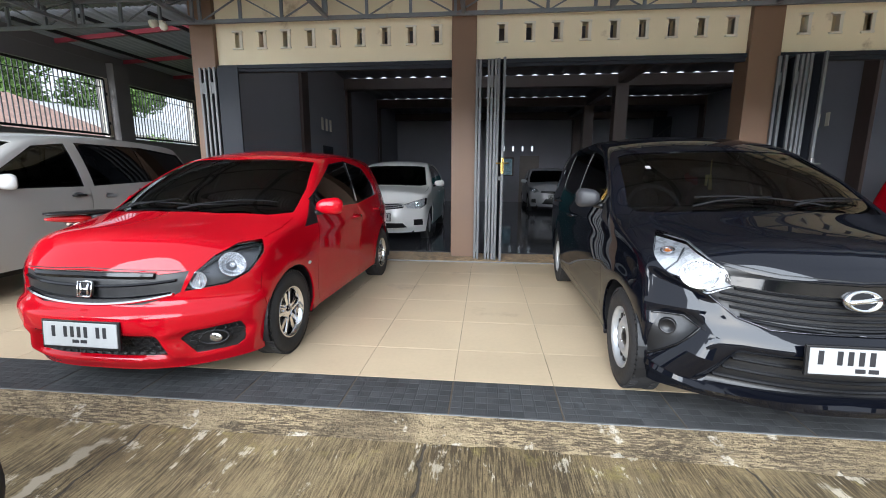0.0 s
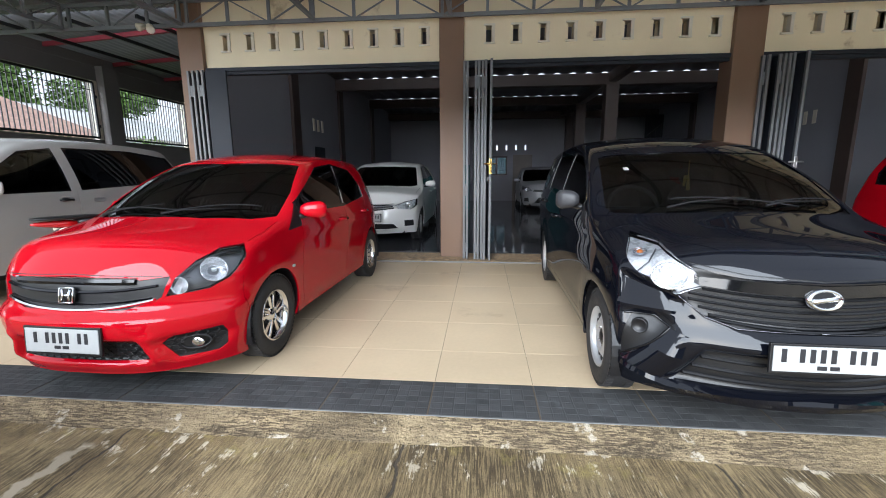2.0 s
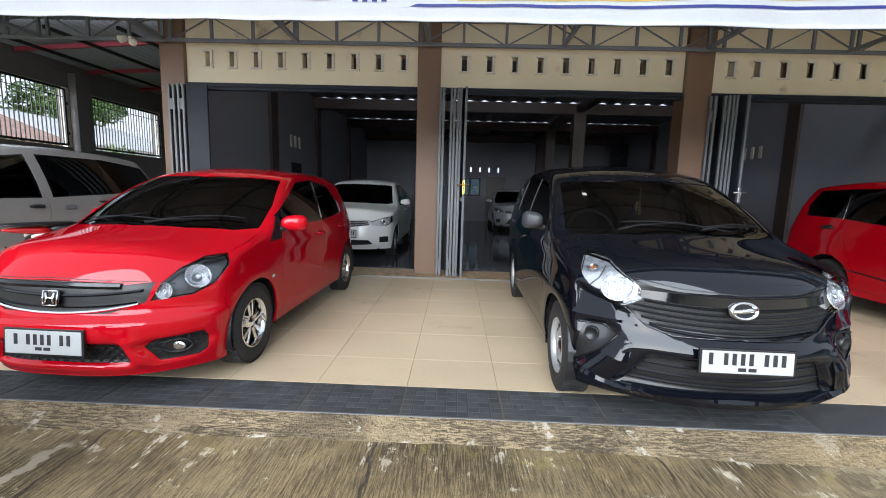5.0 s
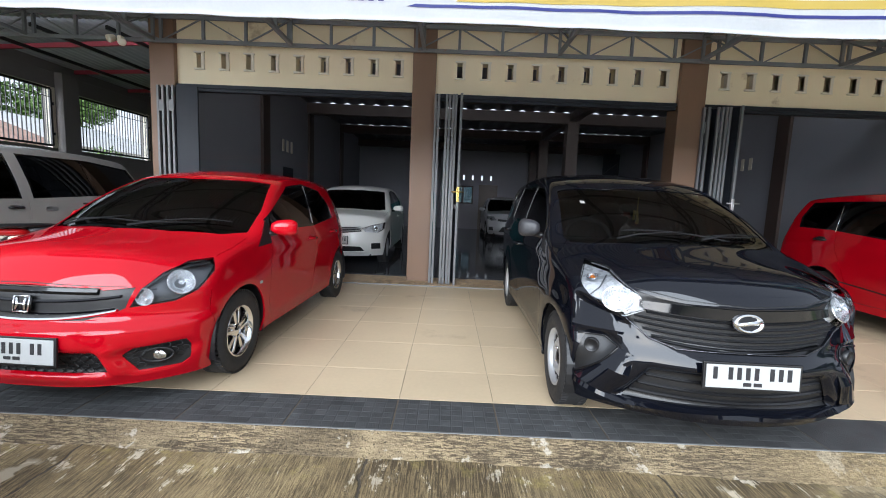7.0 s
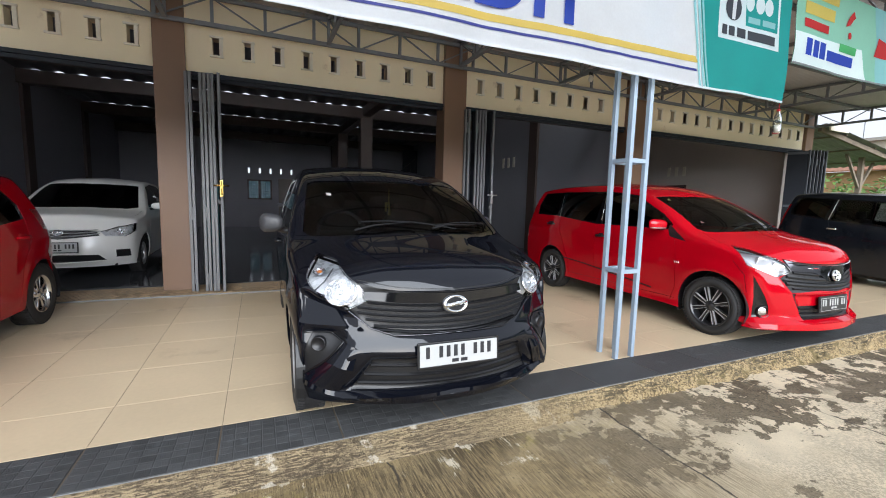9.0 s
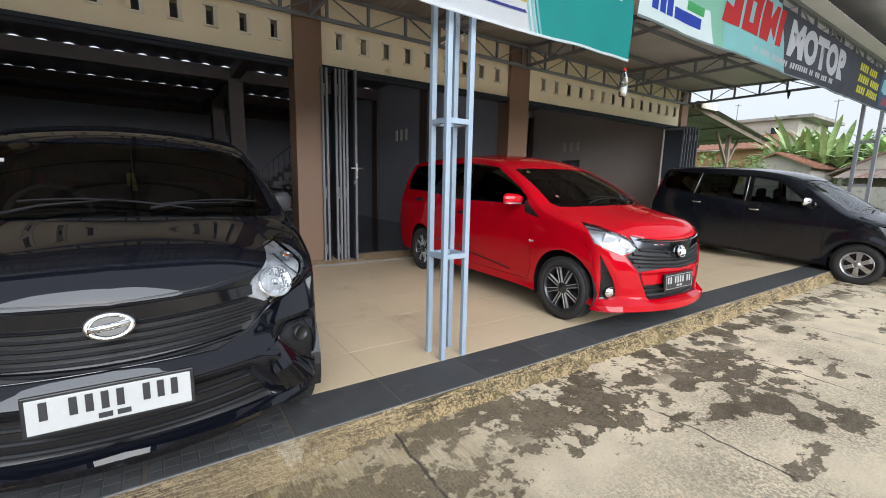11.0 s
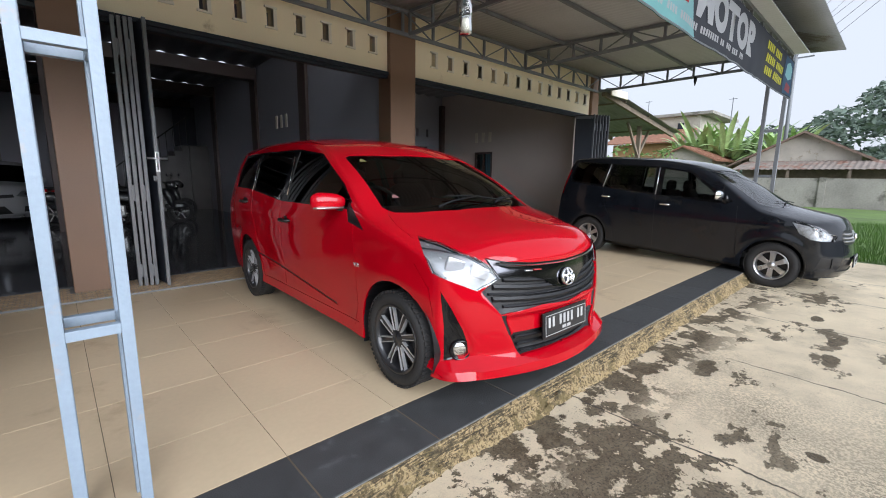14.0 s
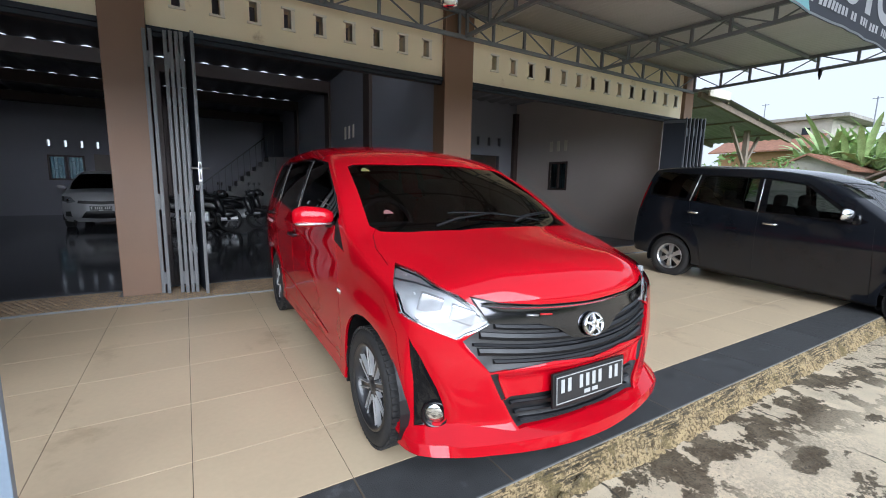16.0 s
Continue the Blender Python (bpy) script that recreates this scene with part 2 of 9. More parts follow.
def wall_with_holes(a, b, y0, y1, z0, z1, holes):
    """A wall along x from a to b, y0 to y1 thick, with holes (x0, x1, z0, z1) all the way through."""
    xs = sorted({a, b, *[h[0] for h in holes], *[h[1] for h in holes]})
    zs = sorted({z0, z1, *[h[2] for h in holes], *[h[3] for h in holes]})
    bm = bmesh.new()
    inside = lambda i, k: any(h[0] - 1e-6 <= xs[i] and xs[i + 1] <= h[1] + 1e-6 and h[2] - 1e-6 <= zs[k] and zs[k + 1] <= h[3] + 1e-6 for h in holes)
    solid = {(i, k) for i in range(len(xs) - 1) for k in range(len(zs) - 1) if not inside(i, k)}
    for i, k in solid:
        c = [(xs[i], zs[k]), (xs[i + 1], zs[k]), (xs[i + 1], zs[k + 1]), (xs[i], zs[k + 1])]
        bm.faces.new([bm.verts.new((x, y0, z)) for x, z in c])
        bm.faces.new([bm.verts.new((x, y1, z)) for x, z in reversed(c)])
        for (di, dk), (p, q) in {(0, -1): (0, 1), (1, 0): (1, 2), (0, 1): (2, 3), (-1, 0): (3, 0)}.items():
            if (i + di, k + dk) not in solid:
                (xa, za), (xb, zb) = c[p], c[q]
                bm.faces.new([bm.verts.new(v) for v in ((xb, y0, zb), (xa, y0, za), (xa, y1, za), (xb, y1, zb))])
    bmesh.ops.remove_doubles(bm, verts=bm.verts, dist=1e-5)
    bmesh.ops.recalc_face_normals(bm, faces=bm.faces)
    return bm

# ---- ground, road, terrace ----
def road_height(x, y):
    """The yard falls from the kerb towards the road, a little more so beside the lattice post."""
    far = 0.08 + 0.06 * min(1.0, max(0.0, (x - 1.0) / 6.0))
    return -far - 0.012 * max(0.0, min(2.1, 2.1 - y)) - 0.012 * max(0.0, min(4.0, x - 14.0))


def sheet(name, xs, ys, height, material, kind_label, category="ground"):
    bm = bmesh.new()
    grid = [[bm.verts.new((x, y, height(x, y))) for x in xs] for y in ys]
    for a, b in zip(grid, grid[1:]):
        for i in range(len(xs) - 1):
            bm.faces.new((a[i], a[i + 1], b[i + 1], b[i])).smooth = True
    return tagged(mesh_ob(name, bm, material), kind_label, category, kind="structure")


class Painter:
    """Small helpers to layer noise masks and colours on a material made by mat()."""

    def __init__(self, m):
        self.n, self.l = m.node_tree.nodes, m.node_tree.links
        self.p = self.n["Principled BSDF"]
        self.geo = self.n["Geometry"]
        self.base = self.p.inputs["Base Color"].links[0].from_socket
        sep = self.n.new("ShaderNodeSeparateXYZ")
        self.l.new(self.geo.outputs["Position"], sep.inputs[0])
        self.x, self.y, self.z = sep.outputs

    def put(self, node, k, v):
        if isinstance(v, (int, float)):
            node.inputs[k].default_value = v
        else:
            self.l.new(v, node.inputs[k])

    def math(self, op, a, b=0.0, clamp=True):
        x = self.n.new("ShaderNodeMath")
        x.operation, x.use_clamp = op, clamp
        self.put(x, 0, a)
        self.put(x, 1, b)
        return x.outputs[0]

    def noise(self, scale, detail=8, rough=0.62, offset=(0, 0, 0), stretch=(1, 1, 1), turn=0.0):
        mm = self.n.new("ShaderNodeMapping")
        mm.inputs["Location"].default_value = offset
        mm.inputs["Rotation"].default_value = (0, 0, radians(turn))
        mm.inputs["Scale"].default_value = stretch
        self.l.new(self.geo.outputs["Position"], mm.inputs[0])
        t = self.n.new("ShaderNodeTexNoise")
        t.inputs["Scale"].default_value, t.inputs["Detail"].default_value, t.inputs["Roughness"].default_value = scale, detail, rough
        self.l.new(mm.outputs[0], t.inputs["Vector"])
        return t.outputs[0]

    def ramp(self, v, lo, hi, a=0.0, b=1.0):
        r = self.n.new("ShaderNodeMapRange")
        r.inputs[1].default_value, r.inputs[2].default_value, r.inputs[3].default_value, r.inputs[4].default_value = lo, hi, a, b
        self.l.new(v, r.inputs[0])
        return r.outputs[0]

    def mask(self, scale, lo, hi, *more, **named):
        return self.ramp(self.noise(scale, *more, **named), lo, hi)

    def both(self, *ms):
        out = ms[0]
        for m in ms[1:]:
            out = self.math("MULTIPLY", out, m)
        return out

    def blend(self, a, colour, fac):
        x = self.n.new("ShaderNodeMix")
        x.data_type = "RGBA"
        self.put(x, 0, fac)
        self.l.new(a, x.inputs[6])
        x.inputs[7].default_value = (*colour, 1)
        return x.outputs[2]

    def bump(self, height, strength, distance):
        b = self.n.new("ShaderNodeBump")
        b.inputs["Strength"].default_value, b.inputs["Distance"].default_value = strength, distance
        self.l.new(height, b.inputs["Height"])
        if self.p.inputs["Normal"].links:
            self.l.new(self.p.inputs["Normal"].links[0].from_socket, b.inputs["Normal"])
        self.l.new(b.outputs[0], self.p.inputs["Normal"])


def concrete_material():
    """Old brushed concrete: brown and streaked to the west, pale with dark algae patches and joints to the east."""
    m = mat("brushed_concrete", (0.72, 0.605, 0.425), 0.8, vary=0.16, scale=3.2, grain=130, bump=0.35, bump_scale=150)
    k = Painter(m)
    west = k.ramp(k.math("ADD", k.x, k.ramp(k.noise(1.1, 4), 0.3, 0.7, -0.6, 0.6), False), 2.4, 4.0, 1.0, 0.0)
    east = k.math("SUBTRACT", 1.0, west)
    brush = k.noise(1.0, 5, 0.7, stretch=(95, 4.5, 1), turn=4)
    fine_brush = k.noise(1.0, 4, 0.7, stretch=(230, 13, 1), turn=-3)
    lines = k.ramp(brush, 0.475, 0.525)
    fine = k.ramp(fine_brush, 0.47, 0.53)
    # brown soil in the brush lines
    c = k.blend(k.base, (0.36, 0.265, 0.125), k.both(west, 0.95))
    c = k.blend(c, (0.50, 0.39, 0.21), k.both(west, k.mask(1.3, 0.50, 0.62, 6, 0.65, (9, 1, 0)), 0.6))
    c = k.blend(c, (0.085, 0.056, 0.026), k.both(west, k.math("ADD", k.both(lines, 0.48), k.both(fine, 0.44)), k.mask(2.4, 0.30, 0.52, 6, 0.7, (1, 5, 0))))
    c = k.blend(c, (0.05, 0.036, 0.02), k.both(west, k.mask(85, 0.60, 0.64, 4, 0.7, (3, 1, 0)), 0.9))
    c = k.blend(c, (0.06, 0.043, 0.022), k.both(west, k.math("ADD", k.both(lines, 0.55), 0.25), k.mask(0.9, 0.48, 0.60, 5, 0.6, (2.6, 8.2, 0))))
    # scraped places, ragged along the brush
    scraped = k.math("ADD", k.noise(3.2, 8, 0.7, (7, 3, 0), (1.0, 0.8, 1.0)), k.ramp(brush, 0.3, 0.7, -0.05, 0.05), False)
    c = k.blend(c, (0.70, 0.61, 0.45), k.both(west, k.ramp(scraped, 0.618, 0.640)))
    flakes = k.math("ADD", k.noise(5.0, 9, 0.72, (2, 8, 0), (1.7, 0.8, 1.0)), k.ramp(k.y, 1.70, 2.06, -0.11, 0.0), False)
    flakes = k.math("ADD", flakes, k.ramp(brush, 0.35, 0.65, 0.05, -0.05), False)
    c = k.blend(c, (0.70, 0.62, 0.47), k.both(west, k.ramp(flakes, 0.600, 0.622)))
    c = k.blend(c, (0.42, 0.34, 0.10), k.both(west, k.ramp(k.y, 1.95, 2.12), k.mask(5.0, 0.56, 0.68, 6, 0.7, (4, 4, 0)), 0.8))
    # an old filled crack
    crack = k.math("ABSOLUTE", k.math("ADD", k.math("ADD", k.x, 1.385, False), k.ramp(k.noise(6.0, 4), 0.3, 0.7, -0.05, 0.05), False), clamp=False)
    c = k.blend(c, (0.56, 0.48, 0.35), k.both(k.ramp(crack, 0.025, 0.04, 1.0, 0.0), k.ramp(k.y, 2.05, 2.08, 1.0, 0.0), k.ramp(k.y, 0.6, 0.8)))
    # grey weathering in broad soft grains, then pale worn places
    c = k.blend(c, (0.16, 0.13, 0.09), k.both(east, k.mask(0.55, 0.50, 0.66, 4, 0.5, (3, 9, 0)), k.mask(60, 0.44, 0.56, 4, 0.75), 0.75))
    c = k.blend(c, (0.20, 0.17, 0.12), k.both(east, k.mask(1.7, 0.52, 0.72, 7, 0.7, (8, 2, 0)), k.mask(95, 0.42, 0.56, 4, 0.75, (2, 4, 0)), 0.75))
    c = k.blend(c, (0.10, 0.08, 0.05), k.both(east, k.mask(120, 0.62, 0.66, 4, 0.7, (5, 5, 0)), k.mask(1.1, 0.40, 0.60, 4, 0.6, (2, 6, 0)), 0.8))
    # algae patches: small sharp islands, a denser bed beside the kerb, some single oval ones
    wob = k.noise(7.0, 7, 0.7, (1, 6, 0))
    algae = k.math("MULTIPLY", k.ramp(k.noise(2.1, 9, 0.66, (1.7, 4.4, 0), (0.8, 1.3, 1)), 0.592, 0.606), k.ramp(k.y, -1.5, 2.1, 0.55, 1.0))
    bed = k.both(k.ramp(k.y, 1.72, 2.0), k.mask(4.2, 0.50, 0.52, 9, 0.68, (4.1, 1.2, 0)))
    dark = k.math("MAXIMUM", algae, bed)
    for x, y, rx, ry in ((7.40, 1.82, 0.15, 0.06), (8.31, 1.20, 0.17, 0.06), (8.96, 1.18, 0.16, 0.045), (9.58, 1.41, 0.13, 0.05), (6.65, 1.10, 0.05, 0.05), (5.78, 1.68, 0.42, 0.34), (10.6, 1.5, 0.3, 0.2), (11.8, 0.7, 0.5, 0.15), (3.0, 1.75, 0.5, 0.2), (4.35, 1.85, 0.45, 0.22), (5.02, 1.95, 0.14, 0.10), (5.15, 1.40, 0.17, 0.09), (5.48, 1.30, 0.18, 0.12), (5.42, 1.10, 0.15, 0.09), (5.70, 1.0, 0.2, 0.12), (5.26, 1.72, 0.16, 0.08), (6.0, 1.83, 0.3, 0.1), (7.36, 1.80, 0.16, 0.06), (8.85, 1.22, 0.15, 0.05)):
        dx = k.math("DIVIDE", k.math("SUBTRACT", k.x, x, False), rx, False)
        dy = k.math("DIVIDE", k.math("SUBTRACT", k.y, y, False), ry, False)
        d = k.math("ADD", k.math("MULTIPLY", dx, dx, False), k.math("MULTIPLY", dy, dy, False), False)
        spread = 1.0 if rx < 0.2 else 2.6
        dark = k.math("MAXIMUM", dark, k.ramp(k.math("ADD", d, k.ramp(wob, 0.3, 0.7, -spread, spread), False), 0.9, 1.05, 1.0, 0.0))
    c = k.blend(c, (0.095, 0.068, 0.036), k.both(dark, k.math("SUBTRACT", 1.0, k.both(west, 0.7)), k.ramp(wob, 0.3, 0.6, 0.75, 1.0)))
    c = k.blend(c, (0.035, 0.026, 0.016), k.both(dark, east, k.mask(75, 0.52, 0.58, 5, 0.75, (7, 7, 0)), 0.75))
    c = k.blend(c, (0.30, 0.24, 0.14), k.both(dark, east, k.mask(60, 0.60, 0.64, 5, 0.75, (1, 7, 3)), 0.6))
    # slab joints running away from the building
    shift = k.math("ADD", k.math("SUBTRACT", k.x, 0.245, False), k.ramp(k.noise(5.0, 5), 0.3, 0.7, -0.02, 0.02), False)
    off = k.math("ABSOLUTE", k.math("SUBTRACT", k.math("FRACT", k.math("DIVIDE", shift, 1.493, False), clamp=False), 0.5, False), clamp=False)
    joint = k.both(k.ramp(off, 0.4945, 0.4965), k.mask(4.0, 0.35, 0.45, 4, 0.6, (3, 3, 3)))
    c = k.blend(c, (0.06, 0.05, 0.038), k.both(joint, 0.9))
    k.l.new(c, k.p.inputs["Base Color"])
    for link in list(k.p.inputs["Roughness"].links):
        k.l.remove(link)
    k.p.inputs["Roughness"].default_value = 0.75
    k.bump(brush, 0.8, 0.014)
    k.bump(k.noise(170, 4, 0.7), 0.6, 0.006)
    k.bump(k.math("SUBTRACT", 1.0, joint), 0.8, 0.015)
    k.bump(dark, 0.5, 0.006)
    return m


def kerb_material():
    """Rough trowelled kerb: streaks along its length, pale broken lower edge, moss and grit further east."""
    m = mat("mossy_kerb_concrete", (0.46, 0.355, 0.205), 0.88, vary=0.25, scale=5, grain=120, bump=0.6, bump_scale=60)
    k = Painter(m)
    west = k.ramp(k.x, 2.2, 3.6, 1.0, 0.0)
    streak = k.noise(1.0, 5, 0.72, stretch=(11, 110, 110), turn=-8)
    grit = k.noise(55, 5, 0.7)
    c = k.blend(k.base, (0.13, 0.095, 0.055), k.both(west, k.ramp(streak, 0.46, 0.53), k.mask(1.6, 0.32, 0.50, 6, 0.65, (5, 2, 0))))
    c = k.blend(c, (0.20, 0.15, 0.085), k.both(west, k.mask(0.8, 0.44, 0.60, 5, 0.6), 0.7))
    c = k.blend(c, (0.075, 0.055, 0.03), k.both(west, k.mask(2.6, 0.52, 0.60, 8, 0.72, (3, 7, 0), (0.5, 1.5, 1)), k.ramp(grit, 0.35, 0.55), 0.9))
    c = k.blend(c, (0.06, 0.045, 0.028), k.both(west, k.mask(70, 0.58, 0.62, 4, 0.7, (6, 1, 0)), 0.85))
    c = k.blend(c, (0.62, 0.55, 0.43), k.both(west, k.mask(2.6, 0.59, 0.615, 8, 0.68, (2, 9, 0))))
    ragged = k.math("ADD", k.y, k.ramp(k.noise(6.0, 6, 0.7), 0.3, 0.7, -0.05, 0.05), False)
    c = k.blend(c, (0.66, 0.60, 0.49), k.both(west, k.ramp(ragged, 2.160, 2.170, 1.0, 0.0), k.mask(2.2, 0.37, 0.44, 5, 0.6, (6, 6, 0))))
    east = k.math("SUBTRACT", 1.0, west)
    c = k.blend(c, (0.50, 0.37, 0.185), k.both(east, 0.9))
    c = k.blend(c, (0.10, 0.068, 0.03), k.both(east, k.ramp(grit, 0.50, 0.55), 0.85))
    c = k.blend(c, (0.06, 0.042, 0.022), k.both(east, k.mask(17, 0.57, 0.62, 6, 0.7, (4, 2, 6)), 0.85))
    c = k.blend(c, (0.48, 0.40, 0.26), k.both(east, k.mask(30, 0.60, 0.68, 4, 0.6, (2, 2, 2)), 0.8))
    c = k.blend(c, (0.17, 0.13, 0.05), k.both(east, k.mask(6.0, 0.54, 0.60, 8, 0.7, (8, 3, 1)), 0.85))
    beds = k.noise(1.0, 4, 0.7, stretch=(6, 70, 120))
    c = k.blend(c, (0.06, 0.048, 0.026), k.both(east, k.ramp(ragged, 2.27, 2.31), k.ramp(beds, 0.47, 0.53), k.mask(3.0, 0.36, 0.5, 6, 0.7, (1, 1, 1))))
    k.l.new(c, k.p.inputs["Base Color"])
    k.bump(streak, 0.6, 0.012)
    k.bump(grit, 0.9, 0.03)
    return m


M_concrete = concrete_material()
M_kerb = kerb_material()
M_field = mat("field_soil_and_grass", (0.12, 0.19, 0.045), 0.9, vary=0.4, scale=0.8, bump=0.4)

sheet("ground", [-260, -60, -12, 16, 24, 60, 260], [-260, -60, -8, 8, 60, 260], lambda x, y: -0.34, M_field, "grassy earth reaching to the horizon")
xs = [-12 + 0.2 * i for i in range(141)]
ys = [-7.5 + 0.4 * i for i in range(17)] + [-0.9 + 0.1 * i for i in range(31)] + [2.2, 2.335]
sheet("road", xs, ys, lambda x, y: road_height(x, y) + 0.006 * noise.noise((x * 1.7, y * 1.7, 0)), M_concrete,
      "worn brushed concrete forecourt with dark algae patches", "road")

# sloping kerb between the paving and the forecourt, broken along its lower edge
bm = bmesh.new()
kx = [-12 + 0.035 * i for i in range(763)]
rows = []
for f in range(10):
    row = []
    for x in kx:
        w = noise.noise((x * 2.1, 3.3, 0)) * (0.035 if x < 3 else 0.07) + noise.noise((x * 9, 1.3, 0)) * 0.014
        low = road_height(x, 2.05)
        y = 2.335 - (0.215 + w) * f / 9 * (1.0 if x < 3 else 0.55)
        drop = (f / 9) ** (1.0 if x < 3 else 0.75)
        z = -0.006 + (low - 0.03) * drop + (noise.noise((x * 14, f * 1.2, 5)) + 0.8 * noise.noise((x * 31, f * 2.3, 9))) * (0.008 if x < 3 else 0.032) * min(1, f)
        if f == 9:
            z = low - 0.06
        row.append(bm.verts.new((x, y, z)))
    rows.append(row)
for a, b in zip(rows, rows[1:]):
    for i in range(len(kx) - 1):
        bm.faces.new((a[i + 1], a[i], b[i], b[i + 1])).smooth = True
tagged(mesh_ob("kerb", bm, M_kerb), "mossy rough concrete kerb along the paving", "kerb", kind="structure")

# unseen wall, added to close the place: blocks low light, darkens reflections
tagged(mesh_ob("wall_unseen_street", box((-40, -13.2, -0.35), (60, -12.9, 1.3)), mat("dark_closing_wall", (0.07, 0.075, 0.055), 0.9, vary=0.4, scale=1.2, bump=0.3)),
       "unseen dark wall added across the road", "wall", kind="structure")
floor_ob = tagged(mesh_ob("floor", box((-12, 2.34, -0.3), (14.6, 6.25, -0.0022)), M_grout), "terrace floor of large beige tiles", "floor", kind="structure")
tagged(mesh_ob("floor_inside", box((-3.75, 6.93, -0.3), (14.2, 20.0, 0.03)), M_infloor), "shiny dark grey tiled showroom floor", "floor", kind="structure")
threshold = tagged(mesh_ob("threshold", box((-3.9, 6.25, -0.3), (14.3, 6.93, 0.016)), M_darkgrout), "raised pebble-tiled threshold strip", "threshold", kind="structure")

# ---- building ----
PILLARS = [(-3.92, -3.55), (0.0, 0.345), (3.95, 4.34), (7.94, 8.44), (14.18, 14.5)]
for n_, (a, b) in enumerate(PILLARS):
    tagged(mesh_ob(f"pillar_{n_ + 1}", box((a, 6.62, 0.0), (b, 6.95, 3.84), 0.008), M_brown), "square pillar painted brown", "pillar", "pillars of the front", "structure")

BAYS = [(-3.55, 0.0, [-3.26 + 0.374 * k for k in range(9)]), (0.345, 3.95, [0.655 + 0.378 * k for k in range(9)]),
        (4.34, 7.94, [4.581 + 0.38 * k for k in range(9)]), (8.44, 14.18, [8.851 + 0.388 * k for k in range(14)])]
VENT_LOW, VENT_HIGH = 3.095, 3.31
vent_m = M_trim_white
for n_, (a, b, vents) in enumerate(BAYS):
    holes = [(v, v + 0.078, VENT_LOW, VENT_HIGH) for v in vents]
    wall = tagged(mesh_ob(f"wall_front_{n_ + 1}", wall_with_holes(a, b, 6.70, 6.86, 2.855, 3.84, holes), M_cream),
                  "cream painted wall above the doorway with vent slots", "wall", kind="structure")
    for v in vents:
        bm = bmesh.new()
        add_box(bm, (v - 0.03, 6.672, VENT_HIGH), (v + 0.128, 6.76, VENT_HIGH + 0.025), 0.004)
        add_box(bm, (v - 0.03, 6.672, VENT_LOW - 0.025), (v + 0.128, 6.76, VENT_LOW), 0.004)
        add_box(bm, (v + 0.078, 6.678, VENT_LOW), (v + 0.122, 6.76, VENT_HIGH), 0.004)
        part("vent_frame", bm, vent_m, wall, "white cement vent surround")
    # steel track and brown rail under the lintel
    bm = bmesh.new()
    add_box(bm, (a, 6.66, 2.80), (b, 6.80, 2.852), 0.004)
    add_box(bm, (a, 6.69, 2.755), (b, 6.74, 2.80), 0.003)
    tagged(mesh_ob("door_track", bm, M_doordark), "dark steel folding door track under the lintel", "door track", "door tracks", "structure")
    bm = bmesh.new()
    add_box(bm, (a, 6.80, 2.775), (b, 6.88, 2.855), 0.004)
    tagged(mesh_ob("trim", bm, M_darkbrown), "dark brown lintel edge", "trim", kind="structure")

# inner walls
HALL_BACK = 19.8
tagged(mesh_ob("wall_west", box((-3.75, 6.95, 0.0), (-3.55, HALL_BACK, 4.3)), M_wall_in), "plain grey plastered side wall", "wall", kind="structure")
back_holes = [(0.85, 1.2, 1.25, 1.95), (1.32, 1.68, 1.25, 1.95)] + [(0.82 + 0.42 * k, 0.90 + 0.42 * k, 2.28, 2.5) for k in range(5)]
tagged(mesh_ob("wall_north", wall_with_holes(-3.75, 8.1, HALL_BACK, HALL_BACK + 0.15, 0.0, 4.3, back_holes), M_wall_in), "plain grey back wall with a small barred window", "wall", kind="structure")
# takes the shade-toned grey, darker than the taupe side walls
tagged(mesh_ob("wall_party", box((8.0, 6.95, 0.0), (8.2, HALL_BACK, 4.3)), M_wall_in), "dividing wall between the halls, in the shade-toned grey", "wall", kind="structure")
side = wall_with_holes(6.95, 12.0, -14.1, -13.95, 0.0, 4.3, [(9.75, 10.35, 1.27, 1.97)])
bmesh.ops.transform(side, matrix=pose(0, 0, 0, 0, 0, 90), verts=side.verts)
tagged(mesh_ob("wall_east", side, M_wall_side), "taupe side wall with a small barred window", "wall", kind="structure")
vents_d = [(10.3 + 0.42 * k, 10.4 + 0.42 * k, 2.55, 2.8) for k in range(8)]
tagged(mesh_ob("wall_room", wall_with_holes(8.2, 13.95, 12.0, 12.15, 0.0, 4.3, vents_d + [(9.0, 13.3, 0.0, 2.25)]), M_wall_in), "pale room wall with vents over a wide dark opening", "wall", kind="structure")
tagged(mesh_ob("wall_room_back", box((8.2, 16.0, 0.0), (14.1, 16.15, 4.3)), M_wall_side), "plain back wall of the further room", "wall", kind="structure")
tagged(mesh_ob("wall_room_side", box((13.95, 12.15, 0.0), (14.1, 16.0, 4.3)), M_wall_side), "plain side wall of the further room", "wall", kind="structure")

for n_, (x, y, w) in enumerate([(-3.55, 9.5, 0.07), (-3.55, 12.6, 0.07), (-3.55, 16.2, 0.07), (7.93, 9.6, 0.07), (7.93, 12.5, 0.07), (7.93, 16.2, 0.07)]):
    a = (x, y, 0.03) if x < 0 else (x, y, 0.03)
    tagged(mesh_ob("wall_post", box(a, (x + w, y + 0.36, 3.7), 0.006), M_darkbrown), "dark brown post set in the side wall", "post", "posts in the side walls", "structure")
tagged(mesh_ob("wall_post", box((13.8, 11.85, 0.03), (13.95, 11.998, 3.6), 0.006), M_darkbrown), "dark brown corner post", "post", kind="structure")
